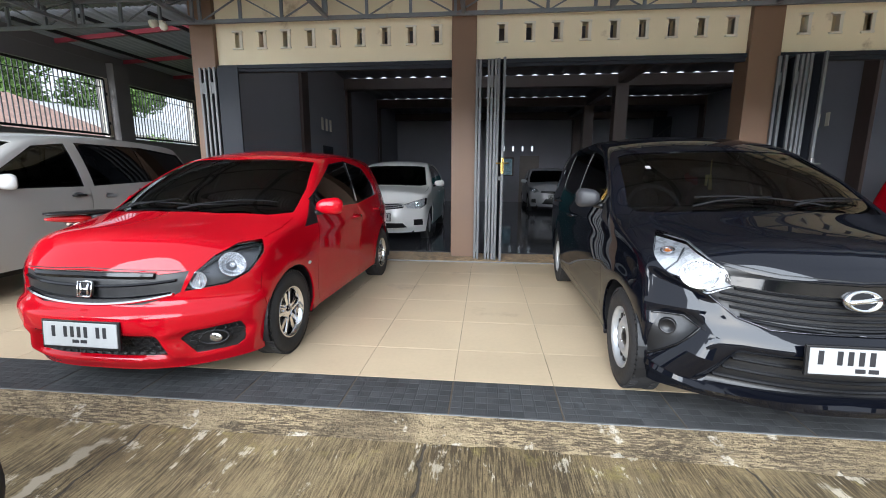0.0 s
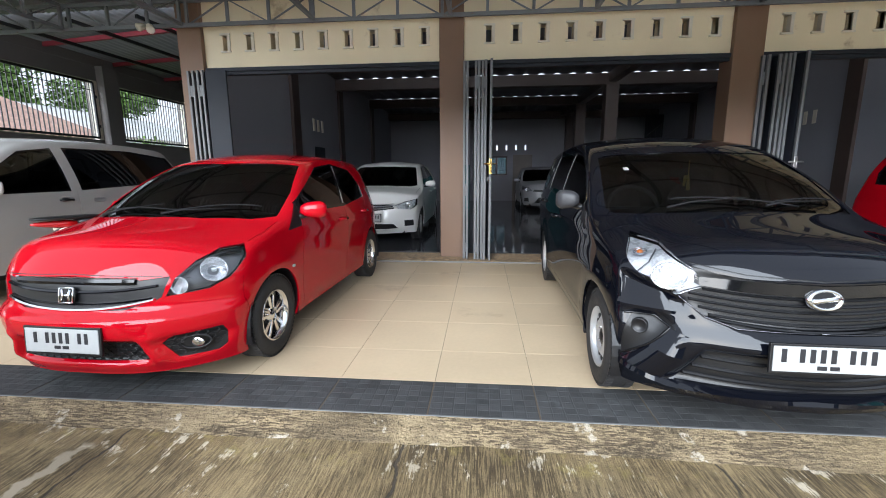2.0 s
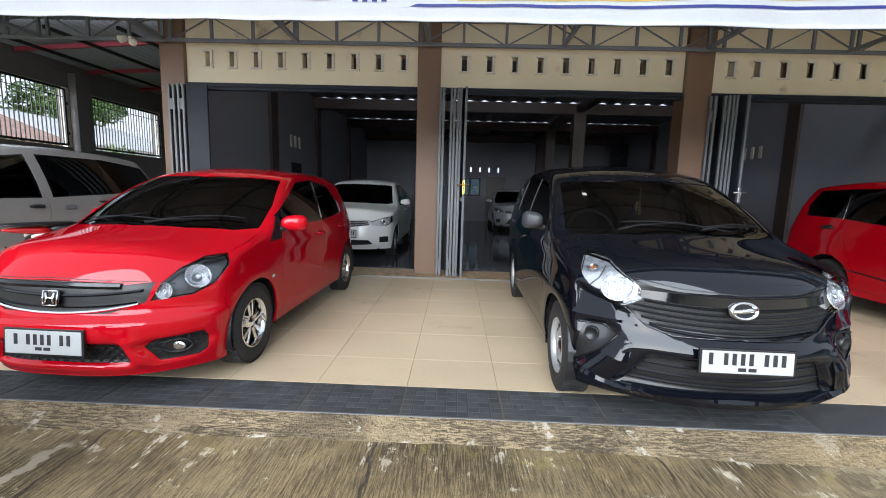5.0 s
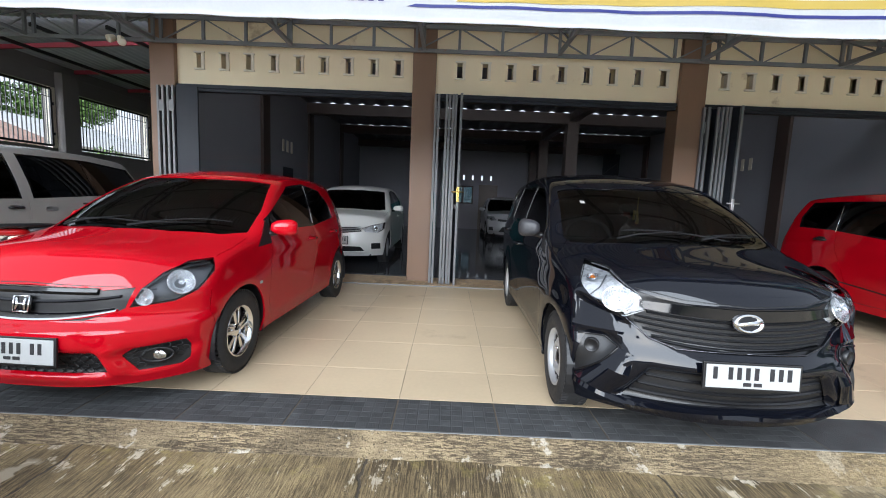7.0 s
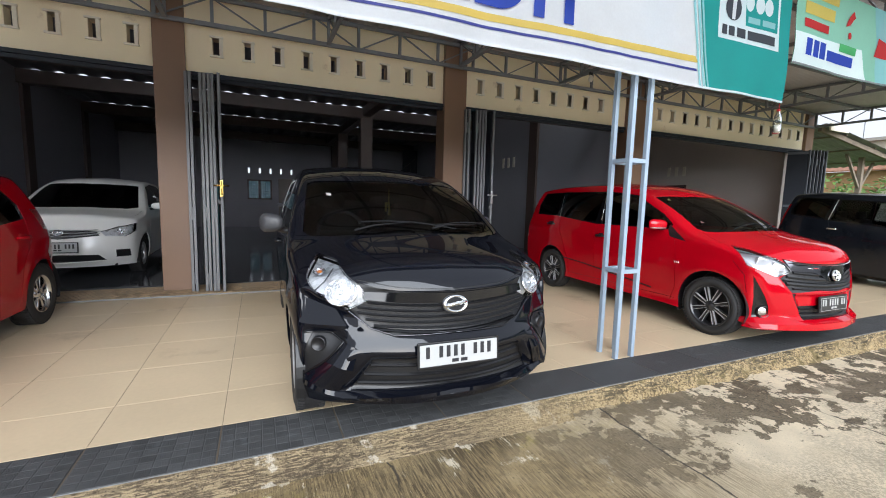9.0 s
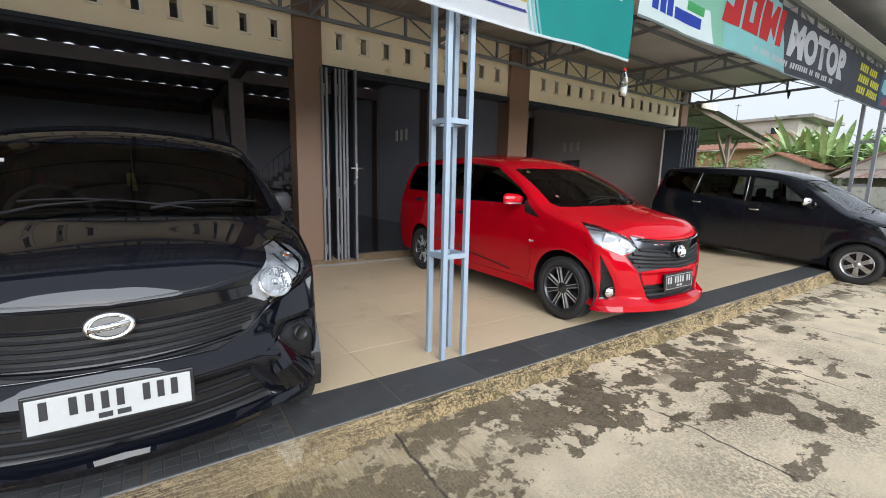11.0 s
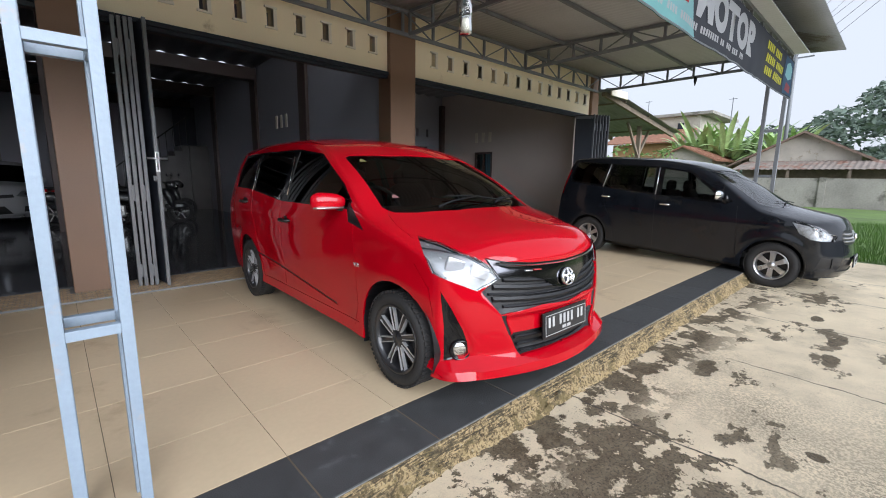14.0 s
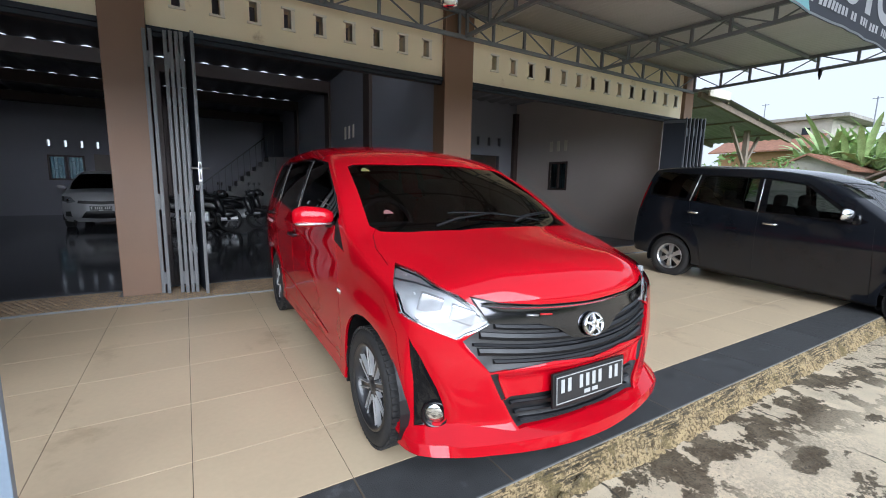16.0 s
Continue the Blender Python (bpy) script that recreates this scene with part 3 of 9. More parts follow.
for x, y, w in [(3.92, 12.5, 0.34), (4.2, 19.4, 0.38), (3.92, 16.2, 0.34)]:
    tagged(mesh_ob("column", box((x, y, 0.03), (x + w, y + 0.34, 3.60 if y < 13 else 3.66), 0.01), M_darkbrown), "dark brown square hall column", "column", "hall columns", "structure")
for y, z in ((12.5, 3.60), (16.2, 3.66), (19.42, 3.6)):
    tagged(mesh_ob("beam", box((-3.55, y, z), (8.0, y + 0.3, z + 0.29), 0.006), M_darkbrown), "dark brown cross beam under the roof", "beam", "cross beams", "structure")
for y0, y1 in ((6.95, 12.5), (12.8, 16.2), (16.5, 19.42)):
    tagged(mesh_ob("beam", box((3.97, y0, 3.66), (4.2, y1, 3.9), 0.006), M_darkbrown), "dark brown lengthwise beam under the roof", "beam", "lengthwise beams", "structure")


def wave_sheet(name, x0, x1, y0, z0, y1, z1, pitch, high, material, label, per=8, thick=0.0, category="roof"):
    """A corrugated sheet whose ridges run along y."""
    bm = bmesh.new()
    k = int((x1 - x0) / pitch * per)
    xs_ = [x0 + (x1 - x0) * i / k for i in range(k + 1)]
    rows_ = [[bm.verts.new((x, y, z + high * (0.5 + 0.5 * math.sin(2 * math.pi * x / pitch)))) for x in xs_] for y, z in ((y0, z0), (y1, z1))]
    for i in range(k):
        bm.faces.new((rows_[0][i], rows_[0][i + 1], rows_[1][i + 1], rows_[1][i])).smooth = True
    ob = mesh_ob(name, bm, material)
    solid = ob.modifiers.new("thickness", "SOLIDIFY")
    solid.thickness = thick or 0.004
    return tagged(ob, label, category, kind="structure")


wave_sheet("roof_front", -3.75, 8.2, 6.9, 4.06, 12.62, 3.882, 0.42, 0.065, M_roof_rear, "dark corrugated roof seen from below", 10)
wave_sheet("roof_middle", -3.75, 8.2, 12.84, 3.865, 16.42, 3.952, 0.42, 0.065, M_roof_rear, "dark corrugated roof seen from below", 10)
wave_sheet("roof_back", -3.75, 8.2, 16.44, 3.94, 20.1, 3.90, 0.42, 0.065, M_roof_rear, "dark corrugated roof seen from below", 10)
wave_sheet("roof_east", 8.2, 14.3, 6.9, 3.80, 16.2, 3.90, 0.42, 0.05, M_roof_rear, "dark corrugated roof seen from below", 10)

# canopy over the terrace
wave_sheet("canopy_roof", -4.2, 14.5, 6.9, 3.80, 2.5, 3.607, 0.105, 0.016, M_roof, "grey corrugated metal canopy roof")
# darker than the canopy sheet: the overhang's underside shade is in this colour
M_eave = mat("shaded_eave_sheet", (0.22, 0.225, 0.23), 0.6, metal=0.1, vary=0.2, scale=1.3, stain=(0.12, 0.10, 0.08), stain_amount=0.2)
wave_sheet("canopy_eave", -4.2, 14.5, 2.495, 3.602, 2.0, 3.56, 0.105, 0.02, M_eave, "stained corrugated sheet along the eave, darkened for underside shade")


def truss(name, a, b, low_a, low_b, high_a, high_b, step, label, w=0.05):
    """A flat lattice truss between two points: two chords, uprights and crossed diagonals."""
    a, b = Vector((*a, 0)), Vector((*b, 0))
    ob = thing(name, label, "roof truss", "trusses under the canopy", pose(0, 0, 0), "structure")
    lo = lambda f: a.lerp(b, f) + Vector((0, 0, low_a + (low_b - low_a) * f))
    hi = lambda f: a.lerp(b, f) + Vector((0, 0, high_a + (high_b - high_a) * f))
    bm = bmesh.new()
    add_bar(bm, lo(0), lo(1), w, w, bevel=0.004)
    part("bottom_chord", bm, M_truss, ob)
    bm = bmesh.new()
    add_bar(bm, hi(0), hi(1), w, w, bevel=0.004)
    part("top_chord", bm, M_truss, ob)
    k = max(2, round((b - a).length / step))
    for i in range(k + 1):
        bm = bmesh.new()
        add_bar(bm, lo(i / k), hi(i / k), w * 0.75, w * 0.75, up=(b - a).normalized())
        part("upright", bm, M_truss, ob)
        if i < k:
            p, q = (lo, hi) if i % 2 else (hi, lo)
            bm = bmesh.new()
            add_bar(bm, p(i / k), q((i + 1) / k), w * 0.35, w * 0.35)
            part("diagonal", bm, M_truss, ob)
    return ob


for y, z in ((3.3, 3.61), (4.5, 3.665), (5.6, 3.715)):
    bm = bmesh.new()
    add_bar(bm, (-8.0, y, z), (14.6, y, z), 0.045, 0.05, bevel=0.003)
    tagged(mesh_ob("roof_purlin", bm, M_truss), "grey steel purlin under the canopy sheet", "purlin", "purlins of the canopy", "structure")
truss("wall_truss", (-8.0, 6.52), (14.3, 6.52), 3.41, 3.41, 3.74, 3.74, 0.62, "grey steel lattice truss along the front wall")
for x in (-5.6, -3.74, -1.75, 0.17, 2.1, 4.14, 6.1, 8.2, 11.15, 14.2):
    truss("cross_truss", (x, 6.46), (x, 2.76), 3.41, 3.42, 3.735, 3.585, 0.55, "grey steel lattice truss under the canopy")
truss("eave_truss", (-8.0, 2.72), (14.3, 2.72), 3.38, 3.38, 3.58, 3.58, 0.62, "grey steel lattice truss along the eave")

# ---- cars: shells, cut-out panels, wheels ----
def curve_of(points):
    """A smooth curve through (a, b) points that does not overshoot."""
    xs_, ys_ = [float(p[0]) for p in points], [float(p[1]) for p in points]
    h = [b - a for a, b in zip(xs_, xs_[1:])]
    d = [(b - a) / k for a, b, k in zip(ys_, ys_[1:], h)]
    m = [d[0]] + [0 if p * q <= 0 else 2 * p * q / (p + q) for p, q in zip(d, d[1:])] + [d[-1]]

    def at(x):
        x = min(max(x, xs_[0]), xs_[-1])
        i = 0
        while i < len(h) - 1 and x > xs_[i + 1]:
            i += 1
        t = (x - xs_[i]) / h[i]
        return ((2 * t**3 - 3 * t**2 + 1) * ys_[i] + (t**3 - 2 * t**2 + t) * h[i] * m[i]
                + (3 * t**2 - 2 * t**3) * ys_[i + 1] + (t**3 - t**2) * h[i] * m[i + 1])

    return at


def car_shell(S, nu=110, nv=44, nw=28, soften=7):
    """Half a car body (x >= 0, nose towards -y) as one closed-fronted sheet: front, top, side and rear faces of a bent box."""
    top, front, rear = curve_of(S["top"]), curve_of(S["front"]), curve_of(S["rear"])
    wide, plan, sill = curve_of(S["wide"]), curve_of(S["plan"]), curve_of(S["sill"])
    crown = curve_of(S["crown"])
    hw, df, dr = S["half_width"], S["nose_sweep"], S["tail_sweep"]
    z0, z1 = S["hood_z"], S["tail_z"]
    zb0, zb1 = sill(0), sill(S["length"])
    g = lambda w: w ** S.get("sweep_power", 2.4)

    def side_point(u, v):
        F = front(zb0 + (z0 - zb0) * v) + df
        R = rear(zb1 + (z1 - zb1) * v) - dr
        y = F + (R - F) * u
        yt = front(z0) + df + (rear(z1) - dr - front(z0) - df) * u
        ze = top(yt) - crown(yt)
        z = sill(y) + (ze - sill(y)) * v
        x = hw * wide(z) * plan(y)
        for yw, zw, r in S["arches"]:
            d = math.hypot(y - yw, z - zw)
            x += S.get("flare", 0.018) * math.exp(-(((d - r - 0.03) / 0.05) ** 2))
        for zc, amount, spread, ya, yb in S.get("creases", ()):
            f = max(0.0, min(1.0, (y - ya) / 0.3)) * max(0.0, min(1.0, (yb - y) / 0.3))
            x += amount * f * math.exp(-(((z - zc) / spread) ** 2))
        return Vector((x, y, z))

    pts, faces, index = [], [], {}

    def vid(key, p):
        if key not in index:
            index[key] = len(pts)
            pts.append(p)
        return index[key]

    sides = [[side_point(i / nu, k / nv) for k in range(nv + 1)] for i in range(nu + 1)]

    def side_v(i, k):
        return vid(("s", i, k), sides[i][k])

    def front_v(i, k, end):
        if i == nw:
            return side_v(0 if end == 0 else nu, k)
        w, v = i / nw, k / nv
        s = sides[0 if end == 0 else nu][k]
        if end == 0:
            y = front(zb0 + (z0 - zb0) * v) + df * g(w)
            zc = crown(y) * (1 - w * w) * v ** 6
        else:
            y = rear(zb1 + (z1 - zb1) * v) - dr * g(w)
            zc = crown(y) * (1 - w * w) * v ** 6
        return vid(("e", end, i, k) if k < nv else ("t", 0 if end == 0 else nu, i), Vector((w * s.x, y, s.z + zc)))

    def top_v(i, j):
        if j == nw:
            return side_v(i, nv)
        if i in (0, nu):
            return front_v(j, nv, 0 if i == 0 else 1)
        w, u = j / nw, i / nu
        s = sides[i][nv]
        y = (front(z0) + df * g(w)) * (1 - u) + (rear(z1) - dr * g(w)) * u
        return vid(("t", i, j), Vector((w * s.x, y, s.z + crown(s.y) * (1 - w * w))))

    for i in range(nu):
        for k in range(nv):
            faces.append((side_v(i, k), side_v(i, k + 1), side_v(i + 1, k + 1), side_v(i + 1, k)))
        for j in range(nw):
            faces.append((top_v(i, j), top_v(i + 1, j), top_v(i + 1, j + 1), top_v(i, j + 1)))
    for i in range(nw):
        for k in range(nv):
            faces.append((front_v(i, k, 0), front_v(i, k + 1, 0), front_v(i + 1, k + 1, 0), front_v(i + 1, k, 0)))
            faces.append((front_v(i, k, 1), front_v(i + 1, k, 1), front_v(i + 1, k + 1, 1), front_v(i, k + 1, 1)))
    P = np.array([tuple(p) for p in pts])
    E = np.array(sorted({tuple(sorted((f[a], f[(a + 1) % 4]))) for f in faces for a in range(4)}))
    count = np.bincount(E.ravel(), minlength=len(P)).astype(float)[:, None]
    middle, keep = np.abs(P[:, 0]) < 1e-6, P[:, 2] < np.array([sill(y) + 0.004 for y in P[:, 1]])
    for _ in range(soften):
        acc = np.zeros_like(P)
        np.add.at(acc, E[:, 0], P[E[:, 1]])
        np.add.at(acc, E[:, 1], P[E[:, 0]])
        Q = 0.5 * P + 0.5 * acc / count
        Q[middle] = np.c_[np.zeros(middle.sum()), Q[middle][:, 1:]]
        Q[middle, 1:] = 0.5 * P[middle, 1:] + 0.5 * Q[middle, 1:]
        Q[keep, 2] = P[keep, 2]
        P = Q
    ease = lambda t: np.clip(t, 0, 1) ** 2 * (3 - 2 * np.clip(t, 0, 1))
    if S.get("hood_drop"):
        drop, x0, x1, ya, yb, za, zb = S["hood_drop"]
        P[:, 2] -= drop * ease((P[:, 0] - x0) / (x1 - x0)) * (1 - ease((P[:, 1] - ya) / (yb - ya))) * ease((P[:, 2] - za) / (zb - za))
    if S.get("ledge"):
        shelf = curve_of(S["ledge"])
        P[:, 1] += np.array([shelf(z) for z in P[:, 2]]) * (1 - ease((P[:, 1] - 0.30) / 0.35)) * (P[:, 2] < S["hood_z"])
    for poly, depth, edge in S.get("recess", ()):
        for i in range(len(P)):
            x, y, z = P[i]
            if y < 0.75:
                d = depth
                if isinstance(depth, tuple):
                    d = depth[0] * max(0.0, min(1.2, (z - depth[1]) / (depth[2] - depth[1])))
                P[i, 1] += d * dent(poly, x, z, edge)
    if S.get("recess"):
        nose = (P[:, 1] < 0.7) & (P[:, 2] < S["hood_z"]) & ~middle & ~keep
        for _ in range(S.get("nose_soft", 4)):
            acc = np.zeros_like(P)
            np.add.at(acc, E[:, 0], P[E[:, 1]])
            np.add.at(acc, E[:, 1], P[E[:, 0]])
            P[nose] = 0.5 * P[nose] + 0.5 * (acc / count)[nose]
    bm = bmesh.new()
    vs = [bm.verts.new(p) for p in P]
    for f in faces:
        bm.faces.new([vs[i] for i in reversed(f)])
    bm.normal_update()
    return bm


def dent(poly, x, z, edge):
    """1 well inside an outline of (x, z), 0 outside it, with a soft edge."""
    if not inside(poly, (x, z)):
        return 0.0
    d = 9.0
    for (ax, az), (bx, bz) in zip(poly, poly[1:] + poly[:1]):
        if ax <= -0.05 and bx <= -0.05:
            continue
        t = max(0.0, min(1.0, ((x - ax) * (bx - ax) + (z - az) * (bz - az)) / ((bx - ax) ** 2 + (bz - az) ** 2)))
        d = min(d, math.hypot(x - ax - t * (bx - ax), z - az - t * (bz - az)))
    t = min(1.0, d / edge)
    return t * t * (3 - 2 * t)


def inside(poly, p):
    x, y = p
    hit = False
    for (ax, ay), (bx, by) in zip(poly, poly[1:] + poly[:1]):
        if (ay > y) != (by > y) and x < (bx - ax) * (y - ay) / (by - ay) + ax:
            hit = not hit
    return hit


H = math.sqrt(0.5)
VIEWS = {"side": ((0, 1, 0), (0, 0, 1), (1, 0, 0), 0.25), "front": ((1, 0, 0), (0, 0, 1), (0, -1, 0), 0.12), "top": ((1, 0, 0), (0, 1, 0), (0, 0, 1), 0.2),
         "rear": ((1, 0, 0), (0, 0, 1), (0, 1, 0), 0.15), "corner": ((H, H, 0), (0, 0, 1), (H, -H, 0), 0.15), "tail": ((H, -H, 0), (0, 0, 1), (H, H, 0), 0.15)}


def carve(bm, layer, rid, view, poly, limit=None):
    """Cuts the sheet along an outline seen in a view and marks the faces inside it. Corner outlines may be given as places."""
    A, B, D, least = VIEWS[view]
    A, B, D = Vector(A), Vector(B), Vector(D)
    poly = [(A.dot(Vector(p)), B.dot(Vector(p))) if len(p) == 3 else p for p in poly]
    lo = [min(p[k] for p in poly) - 0.09 for k in (0, 1)]
    hi = [max(p[k] for p in poly) + 0.09 for k in (0, 1)]

    def good(f):
        c = f.calc_center_median()
        return lo[0] < A.dot(c) < hi[0] and lo[1] < B.dot(c) < hi[1] and f.normal.dot(D) > least and (limit is None or limit(c))

    some = {f for f in bm.faces if good(f)}
    for p, q in zip(poly, poly[1:] + poly[:1]):
        co = A * p[0] + B * p[1]
        no = A * (q[1] - p[1]) + B * (p[0] - q[0])
        if no.length < 1e-6:
            continue
        some = {f for f in some if f.is_valid}
        geom = list(some) + list({e for f in some for e in f.edges}) + list({v for f in some for v in f.verts})
        out = bmesh.ops.bisect_plane(bm, geom=geom, dist=2e-5, plane_co=co, plane_no=no)
        for e in out["geom_cut"]:
            if isinstance(e, bmesh.types.BMEdge):
                some.update(e.link_faces)
    bm.normal_update()
    for f in some:
        if f.is_valid and f.normal.dot(D) > least:
            c = f.calc_center_median()
            if (limit is None or limit(c)) and inside(poly, (A.dot(c), B.dot(c))):
                f[layer] = rid


def carve_line(bm, layer, rid, view, pts, width=0.006, limit=None):
    for (ax, ay), (bx, by) in zip(pts, pts[1:]):
        d = math.hypot(bx - ax, by - ay)
        ux, uy = (bx - ax) / d, (by - ay) / d
        ax_, ay_, bx_, by_ = ax - ux * width / 2, ay - uy * width / 2, bx + ux * width / 2, by + uy * width / 2
        nx, ny = -uy * width / 2, ux * width / 2
        carve(bm, layer, rid, view, [(ax_ + nx, ay_ + ny), (bx_ + nx, by_ + ny), (bx_ - nx, by_ - ny), (ax_ - nx, ay_ - ny)], limit)


def lift(bm, layer, rids, sides=(1, -1), offset=0.0, skirt=0.012, surf=None):
    """The marked faces as a sheet of their own, on one or both sides, moved along their normals, with an edge turned inwards."""
    out = bmesh.new()
    held = out.verts.layers.float_vector.new("sheet_normal") if surf else None
    rids = {rids} if isinstance(rids, int) else set(rids)
    chosen = [f for f in bm.faces if f[layer] in rids]
    for s in sides:
        made = {}
        for f in chosen:
            ring = []
            for v in f.verts:
                if v not in made:
                    n = surf.normal(v.co) if surf else v.normal
                    p = v.co + n * offset
                    made[v] = out.verts.new((p.x * s, p.y, p.z))
                    if surf:
                        made[v][held] = (n.x * s, n.y, n.z)
                ring.append(made[v])
            try:
                out.faces.new(ring if s > 0 else ring[::-1]).smooth = True
            except ValueError:
                pass
    bmesh.ops.remove_doubles(out, verts=[v for v in out.verts if abs(v.co.x) < 1e-4], dist=2e-4)
    out.normal_update()
    if skirt:
        rim = [e for e in out.edges if len(e.link_faces) == 1 and not all(abs(v.co.x) < 1e-4 for v in e.verts)]
        normals = {v: v.normal.copy() for e in rim for v in e.verts}
        new_v = {v: out.verts.new(v.co - n * skirt) for v, n in normals.items()}
        for e in rim:
            e.smooth = False
            p, q = e.verts
            loop = e.link_loops[0]
            if loop.vert is not p:
                p, q = q, p
            f = out.faces.new((q, p, new_v[p], new_v[q]))
            f.smooth = True
    return out


M_machined = mat("machined_alloy_face", (0.62, 0.62, 0.63), 0.35, metal=0.5, vary=0.05)


def wheel(parent, name, m, radius, width, rim_r, style):
    """A wheel with its axis along x, its face towards +x."""
    w = new(name)
    w.parent = parent
    w.matrix_local = m
    h = width / 2
    bm = bmesh.new()
    R, r = radius, rim_r
    prof = [(-h * 0.8, r), (-h * 0.98, r + 0.02), (-h, r + (R - r) * 0.55), (-h * 0.9, R - 0.022), (-h * 0.72, R - 0.006), (-h * 0.3, R), (0, R),
            (h * 0.3, R), (h * 0.72, R - 0.006), (h * 0.9, R - 0.022), (h, r + (R - r) * 0.55), (h * 0.98, r + 0.02), (h * 0.8, r)]
    add_lathe(bm, prof, 48)
    bmesh.ops.recalc_face_normals(bm, faces=bm.faces)
    # tread blocks
    for k in range(60):
        t = 2 * math.pi * k / 60
        mm = pose(0, 0, 0, math.degrees(t), 0, 0)
        for x0, x1 in ((-h * 0.86, -h * 0.42), (h * 0.42, h * 0.86)):
            add_box(bm, (x0, -0.010, R - 0.012), (x1, 0.010, R + 0.0015), 0, mm)
    part("tyre", bm, M_rubber, w, "black rubber tyre")
    paint = {"steel": M_steel_rim, "six": M_alloy, "chrome": M_chrome, "blade": M_rimblack}[style]
    bm = bmesh.new()
    face = h * 0.55
    add_lathe(bm, [(h * 0.82, r + 0.004), (h * 0.9, r + 0.002), (h * 0.88, r - 0.008), (face, r - 0.018), (-h * 0.7, r - 0.03)], 48)
    bmesh.ops.recalc_face_normals(bm, faces=bm.faces)
    part("rim", bm, paint, w)
    bm = bmesh.new()
    add_lathe(bm, [(-0.01, r - 0.02), (-0.008, 0.06), (0.0, 0.0005)], 32)
    part("brake_disc", bm, M_black if style != "steel" else paint, w)
    spin = lambda k, n: pose(0, 0, 0, 360 * k / n, 0, 0)
    side = Matrix(((0, 1, 0, 0), (1, 0, 0, 0), (0, 0, 1, 0), (0, 0, 0, 1)))
    if style == "steel":
        bm = bmesh.new()
        add_lathe(bm, [(face - 0.03, r - 0.016), (face - 0.012, r - 0.03), (face - 0.005, r * 0.70), (face + 0.012, r * 0.56), (face + 0.014, r * 0.42), (face - 0.012, r * 0.34), (face - 0.014, 0.03), (face - 0.01, 0.001)], 48)
        bmesh.ops.recalc_face_normals(bm, faces=bm.faces)
        part("spoke_disc", bm, paint, w, "silver pressed steel disc")
        for k in range(16):
            bm = bmesh.new()
            add_lathe(bm, [(face - 0.016, 0.017), (face + 0.002, 0.0165), (face + 0.001, 0.0005)], 12, m=spin(k, 16) @ Matrix.Translation((-0.003, 0, r * 0.78)))
            part("vent_hole", bm, M_black, w)
    else:
        n, wi, wo, twist = {"six": (6, 0.024, 0.040, 0.0), "chrome": (5, 0.024, 0.036, 0.0), "blade": (8, 0.012, 0.018, 0.015)}[style]
        for k in range(n):
            bm = bmesh.new()
            tw = twist if k % 2 == 0 else twist * 0.2
            pair = ((-1, 1) if style == "chrome" else (0,))
            for s in pair:
                off_i, off_o = (s * 0.012, s * 0.034) if s else (0, 0)
                k_w = 0.55 if s else 1.0
                outline = [(off_i - wi * k_w, 0.045), (off_i + wi * k_w, 0.045), (off_o + tw + wo * k_w * 0.8, r * 0.75), (off_o + tw + wo * k_w, r - 0.012), (off_o + tw - wo * k_w, r - 0.012), (off_o + tw - wo * k_w * 0.8, r * 0.75)]
                v = add_plate(bm, outline, face - 0.03, face - 0.004, spin(k + (0.5 if style == "blade" else 0), n) @ side)
                for p in v:
                    if p.co.x > face - 0.01:
                        d = math.hypot(p.co.y, p.co.z) / r
                        p.co.x += 0.012 * (1 - (2 * d - 1) ** 2)
            bmesh.ops.recalc_face_normals(bm, faces=bm.faces)
            bmesh.ops.bevel(bm, geom=list(bm.edges), offset=0.003, segments=1, affect="EDGES")
            part("spoke", bm, paint, w)
        if style == "blade":
            for k in range(8):
                bm = bmesh.new()
                for g in (-1, 1):
                    v = add_plate(bm, [(g * 0.012 - 0.0018, 0.05), (g * 0.012 + 0.0018, 0.05), (g * 0.019 + 0.0172, r - 0.006), (g * 0.019 + 0.0128, r - 0.006)], face - 0.012, face + 0.010, spin(k + 0.5, 8) @ side)
                bmesh.ops.recalc_face_normals(bm, faces=bm.faces)
                part("spoke", bm, M_machined, w, "machined silver spoke face")
    bm = bmesh.new()
    add_lathe(bm, [(face - 0.03, 0.062), (face - 0.004, 0.058), (face + 0.004, 0.046), (face + 0.004, 0.030), (face + 0.012, 0.026), (face + 0.013, 0.0005)], 32)
    bmesh.ops.recalc_face_normals(bm, faces=bm.faces)
    part("hub_cap", bm, M_black if style == "steel" else paint, w)
    for k in range(4 if style != "six" else 5):
        bm = bmesh.new()
        add_lathe(bm, [(face - 0.01, 0.009), (face + 0.010, 0.008), (face + 0.010, 0.0004)], 6, m=spin(k + 0.5, 4 if style != "six" else 5) @ Matrix.Translation((0, 0, 0.052 if style != "steel" else 0.058)))
        part("wheel_nut", bm, M_chrome if style != "blade" else M_black, w)
    return w


